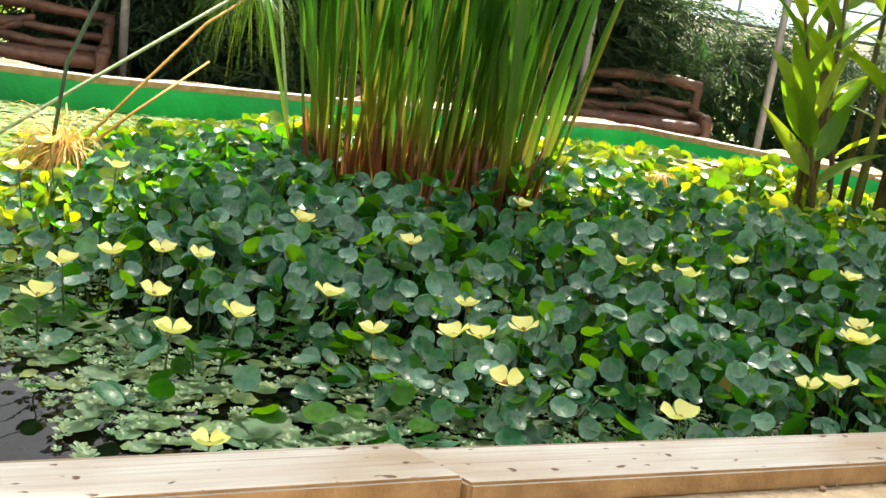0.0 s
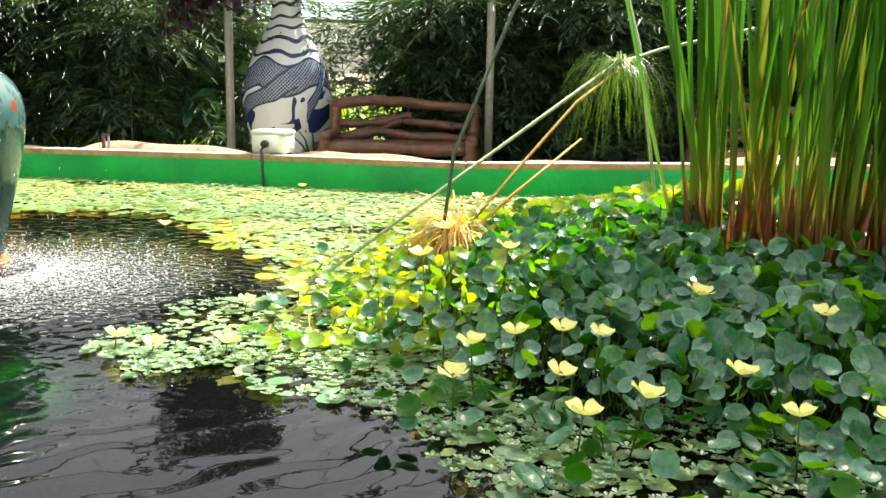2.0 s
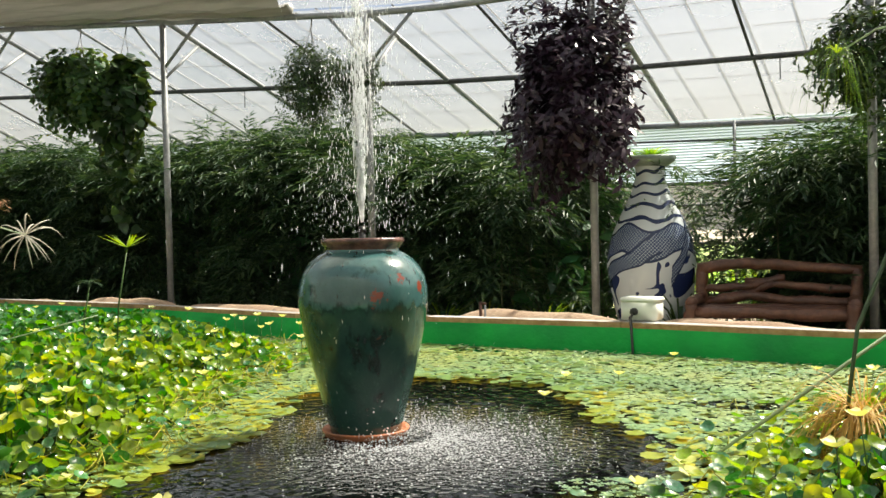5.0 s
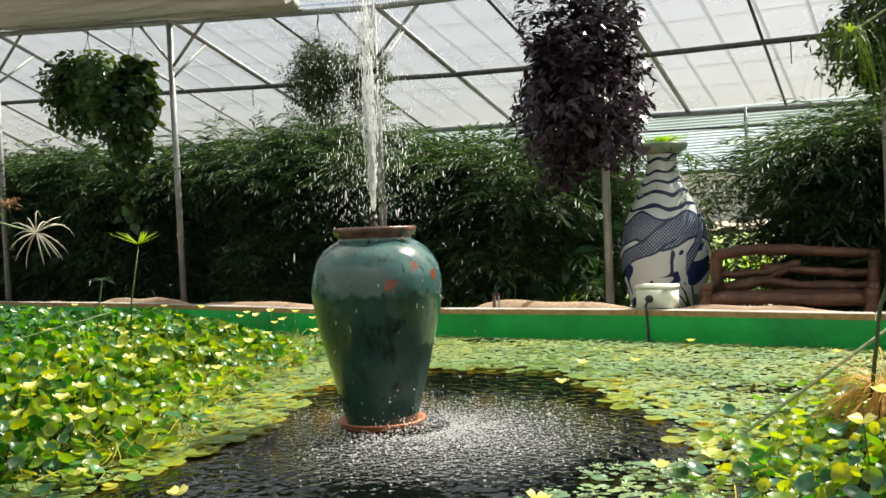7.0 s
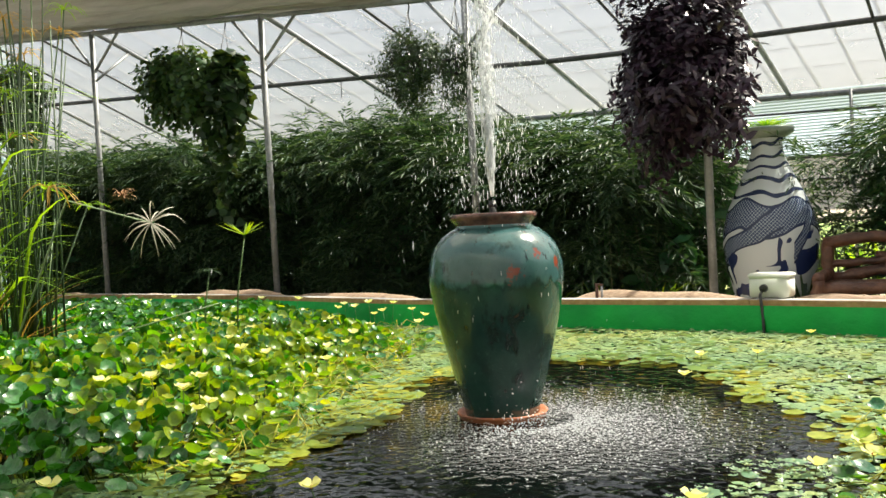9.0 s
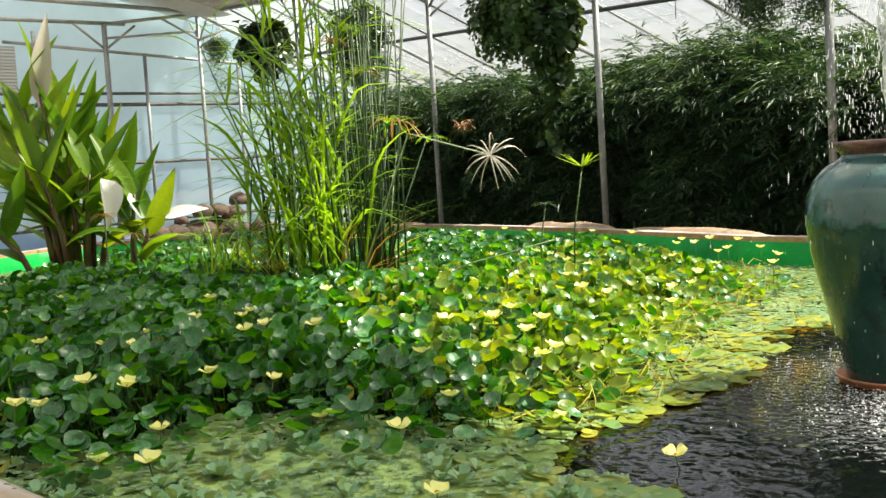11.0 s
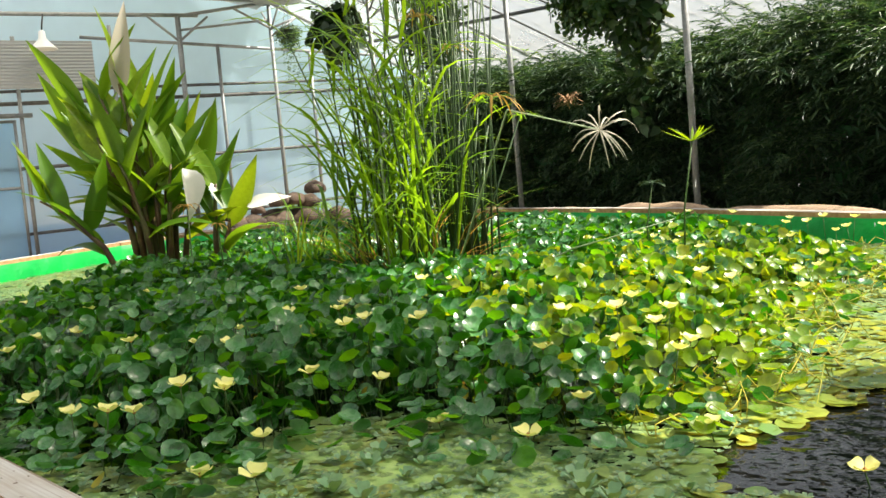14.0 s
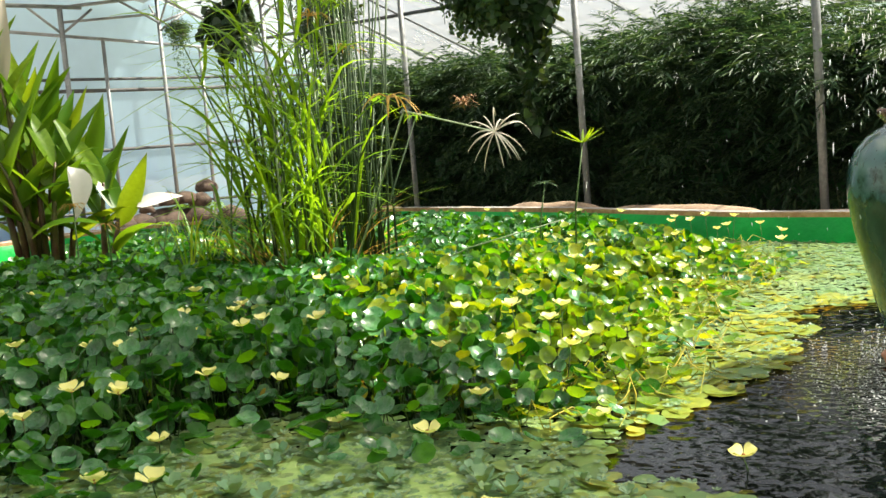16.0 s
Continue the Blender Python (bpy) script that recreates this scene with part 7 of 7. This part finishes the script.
def spray_template(seed, leaves=11, length=0.34):
    """An arching twig with slim leaves to both sides, drooping at the tips: vertices and quads."""
    r = random.Random(seed)
    v, f = [], []
    for i in range(leaves):
        s = 0.15 + 0.85 * i / (leaves - 1)
        c = Vector((length * s, 0.03 * math.sin(3 * s + seed), 0.10 * s - 0.19 * s * s))
        side = (1 if i % 2 else -1) * (i < leaves - 1)
        d = Vector((0.75 + r.uniform(-0.2, 0.2), side * r.uniform(0.45, 0.95), -0.28 + r.uniform(-0.35, 0.30))).normalized()
        l = r.uniform(0.095, 0.160)
        a = d.cross(Vector((0, 0, 1))).normalized() * l * 0.085
        tip = c + d * l + Vector((0, 0, -0.15 * l))
        o = len(v)
        v += [tuple(c), tuple(c + d * l * 0.42 + a), tuple(tip), tuple(c + d * l * 0.42 - a)]
        f.append((o, o + 1, o + 2, o + 3))
    return v, f


SPRAYS = [spray_template(q) for q in (1, 2, 3)]


def build_bamboo(u, v, h, w, seed, n=1300, label="dense dark green bamboo growing along the wall", size=1.0, inner=420):
    b = tagged(empty("bamboo", Matrix.Translation(at(u, v, FLOOR_Z))), label, "bamboo", "bamboo hedge")
    local = np.random.default_rng(seed)
    r = random.Random(seed)
    H = h - FLOOR_Z
    tips = []
    for i in range(12):
        x, y = r.gauss(0, w * 0.36), r.gauss(0, 0.22)
        lx, ly = r.gauss(0, 0.28), r.gauss(-0.10, 0.20)
        hh = H * r.uniform(0.76, 1.0)
        pts = [(x + lx * s ** 1.6, y + ly * s ** 1.6, hh * s - 0.10 * s ** 4) for s in (0, 0.3, 0.6, 0.85, 1.0)]
        part("culm", Geo().tube(pts, [0.008, 0.008, 0.006, 0.004, 0.002], 6), CULM, b)
        tips.append(pts)
    # sprays spring in drooping tiers from lumps along the culms, dark hollows under each tier
    lumps = []
    for pts in tips:
        for q in range(4):
            s = min(1.0, 0.10 + 0.30 * (q + r.random()))
            j = min(3, int(s * 4))
            c = Vector(pts[j]).lerp(Vector(pts[j + 1]), s * 4 - j)
            lumps.append((c + Vector((r.gauss(0, 0.12), r.gauss(-0.08, 0.15), -0.04)), r.uniform(0.20, 0.46)))
    T, yaw, dip = [], [], []
    for i in range(n):
        c, rad = r.choice(lumps)
        a, e = r.uniform(0, 2 * math.pi), math.asin(r.uniform(-0.10, 1.0))
        T.append((c.x + math.cos(a) * math.cos(e) * rad * 0.6, c.y + math.sin(a) * math.cos(e) * rad * 0.6, max(0.08, c.z + math.sin(e) * rad * 0.6)))
        yaw.append(a + r.gauss(0, 0.5))
        dip.append(-0.5 * e + r.gauss(0.10, 0.25))
    T, yaw, dip = np.array(T), np.array(yaw), np.array(dip)
    lx = np.stack([np.cos(yaw) * np.cos(dip), np.sin(yaw) * np.cos(dip), -np.sin(dip)], 1)
    ly = np.stack([-np.sin(yaw), np.cos(yaw), np.zeros(n)], 1)
    R = np.stack([lx, ly, np.cross(lx, ly)], 2)
    s = size * local.uniform(0.7, 1.25, n)
    for q, (tv, tf) in enumerate(SPRAYS):
        k = np.arange(n) % 3 == q
        ob = part("leaf_mass", scatter("leaf_mass", tv, tf, R[k], T[k], np.repeat(s[k, None], 3, 1), BAMBOO, False), None, b)
        ob["kind"] = "stuff"
    # broad leaves added inside the clump to block light coming through it
    if inner:
        x, y = local.normal(0, w * 0.5, inner), local.normal(0.14, 0.15, inner)
        z = H * local.uniform(0.02, 0.80, inner)
        m = scatter("heart_mass", LANCE_V, LANCE_F, spins(local, inner, local.normal(1.3, 0.4, inner), local.normal(0, 0.7, inner)), np.stack([x, y, z], 1), np.repeat(local.uniform(0.20, 0.32, (inner, 1)), 3, 1) * np.array([1, 1.3, 1]), SHADELEAF)
        part("heart_mass", m, None, b)["kind"] = "stuff"
    return b


def hedge_top(u):
    """The hedge's rough outline along the wall."""
    return float(np.interp(u, (-5.6, -3.9, -0.7, 0.3, 1.0, 1.7, 2.2, 3.4, 4.4, 6.5, 9.0, 12.0), (2.06, 2.04, 1.97, 2.06, 2.14, 1.95, 1.78, 1.72, 1.68, 1.70, 1.92, 1.85)))


r = random.Random(77)
for start, stop in ((HEDGE_START, 4.2), (6.5, 11.9)):
    u = start
    while u < stop:
        build_bamboo(u, 1.12 + r.uniform(-0.2, 0.2), hedge_top(u) - 0.08 + r.uniform(-0.22, 0.06), 0.72, int(u * 31) + 500)
        build_bamboo(u + 0.35, 1.95 + r.uniform(-0.2, 0.2), hedge_top(u + 0.35) + 0.04 + r.uniform(-0.16, 0.08), 0.62, int(u * 37) + 900, 700)
        u += 0.71
for i in range(6):
    build_bamboo(12.3 + i * 0.75, 1.3 + 0.3 * (i % 2), 0.92 + 0.16 * (i % 3), 0.8, 2500 + i, 640, "low dark green shrub growing along the wall", 0.8, 150)
# shrub rows added behind the hedge, blocking the light that showed through below
for i in range(int((4.9 - HEDGE_START) / 0.78)):
    uu = HEDGE_START + i * 0.78
    build_bamboo(uu, 2.7, 0.95 + 0.1 * math.sin(i * 1.7), 0.9, 3100 + i, 220, "low dark shrub added behind the hedge to block light at its foot", 1.3, 240)
for i in range(7):
    build_bamboo(7.2 + i * 0.78, 2.7, 0.90 + 0.1 * math.sin(i * 1.7), 0.9, 3200 + i, 220, "low dark shrub added behind the hedge to block light at its foot", 1.3, 240)
build_bamboo(5.25, 1.9, 0.85, 0.5, 2700, 260, "low bright bamboo behind the tall vase", 1.0, 0)


# small plants at the foot of the hedge and in the vase's mouth
def build_tuft(m, n, h, w, lean, material, label, seed, name="grass_tuft"):
    t = tagged(empty(name, m), label, "plant")
    rr = random.Random(seed)
    g = Geo()
    for i in range(n):
        a = rr.uniform(0, 2 * math.pi)
        l, hh = lean * rr.uniform(0.3, 1.2), h * rr.uniform(0.5, 1.1)
        pts = [(math.cos(a) * l * s ** 1.4, math.sin(a) * l * s ** 1.4, hh * (s - 0.35 * s ** 3)) for s in (0, 0.3, 0.6, 0.85, 1.0)]
        g.strip(pts, [w, w, w * 0.9, w * 0.6, w * 0.1], (-math.sin(a), math.cos(a), 0), 0.15)
    part("blade_mass", g, material, t)["kind"] = "stuff"
    return t


build_tuft(Matrix.Translation(at(5.20, 0.55, FLOOR_Z + 1.69)), 150, 0.13, 0.012, 0.27, GRASSBLADE, "low green plant growing in the vase mouth", 1, "vase_plant")
build_tuft(Matrix.Translation(at(5.52, 0.25, FLOOR_Z)), 46, 0.75, 0.022, 0.45, BASKETLEAF, "dark strap-leaved plant between vase and bench", 2)
for i, (uu, vv) in enumerate(((3.6, 0.45), (3.1, 0.5), (4.2, 0.5), (0.9, 0.5), (-2.0, 0.5), (6.1, 0.9))):
    build_tuft(Matrix.Translation(at(uu, vv, FLOOR_Z)), 40, 0.55, 0.014, 0.40, GRASSBLADE, "green grass tuft at the foot of the bamboo", 10 + i)
build_umbrella_sedges()
for i in range(9):
    build_tuft(Matrix.Translation(at(4.5 + 0.36 * i, 4.4 + 0.3 * (i % 3), FLOOR_Z)), 70, 0.95, 0.020, 0.45, GRASSBLADE, "sunlit tall grass outside the greenhouse wall", 120 + i)
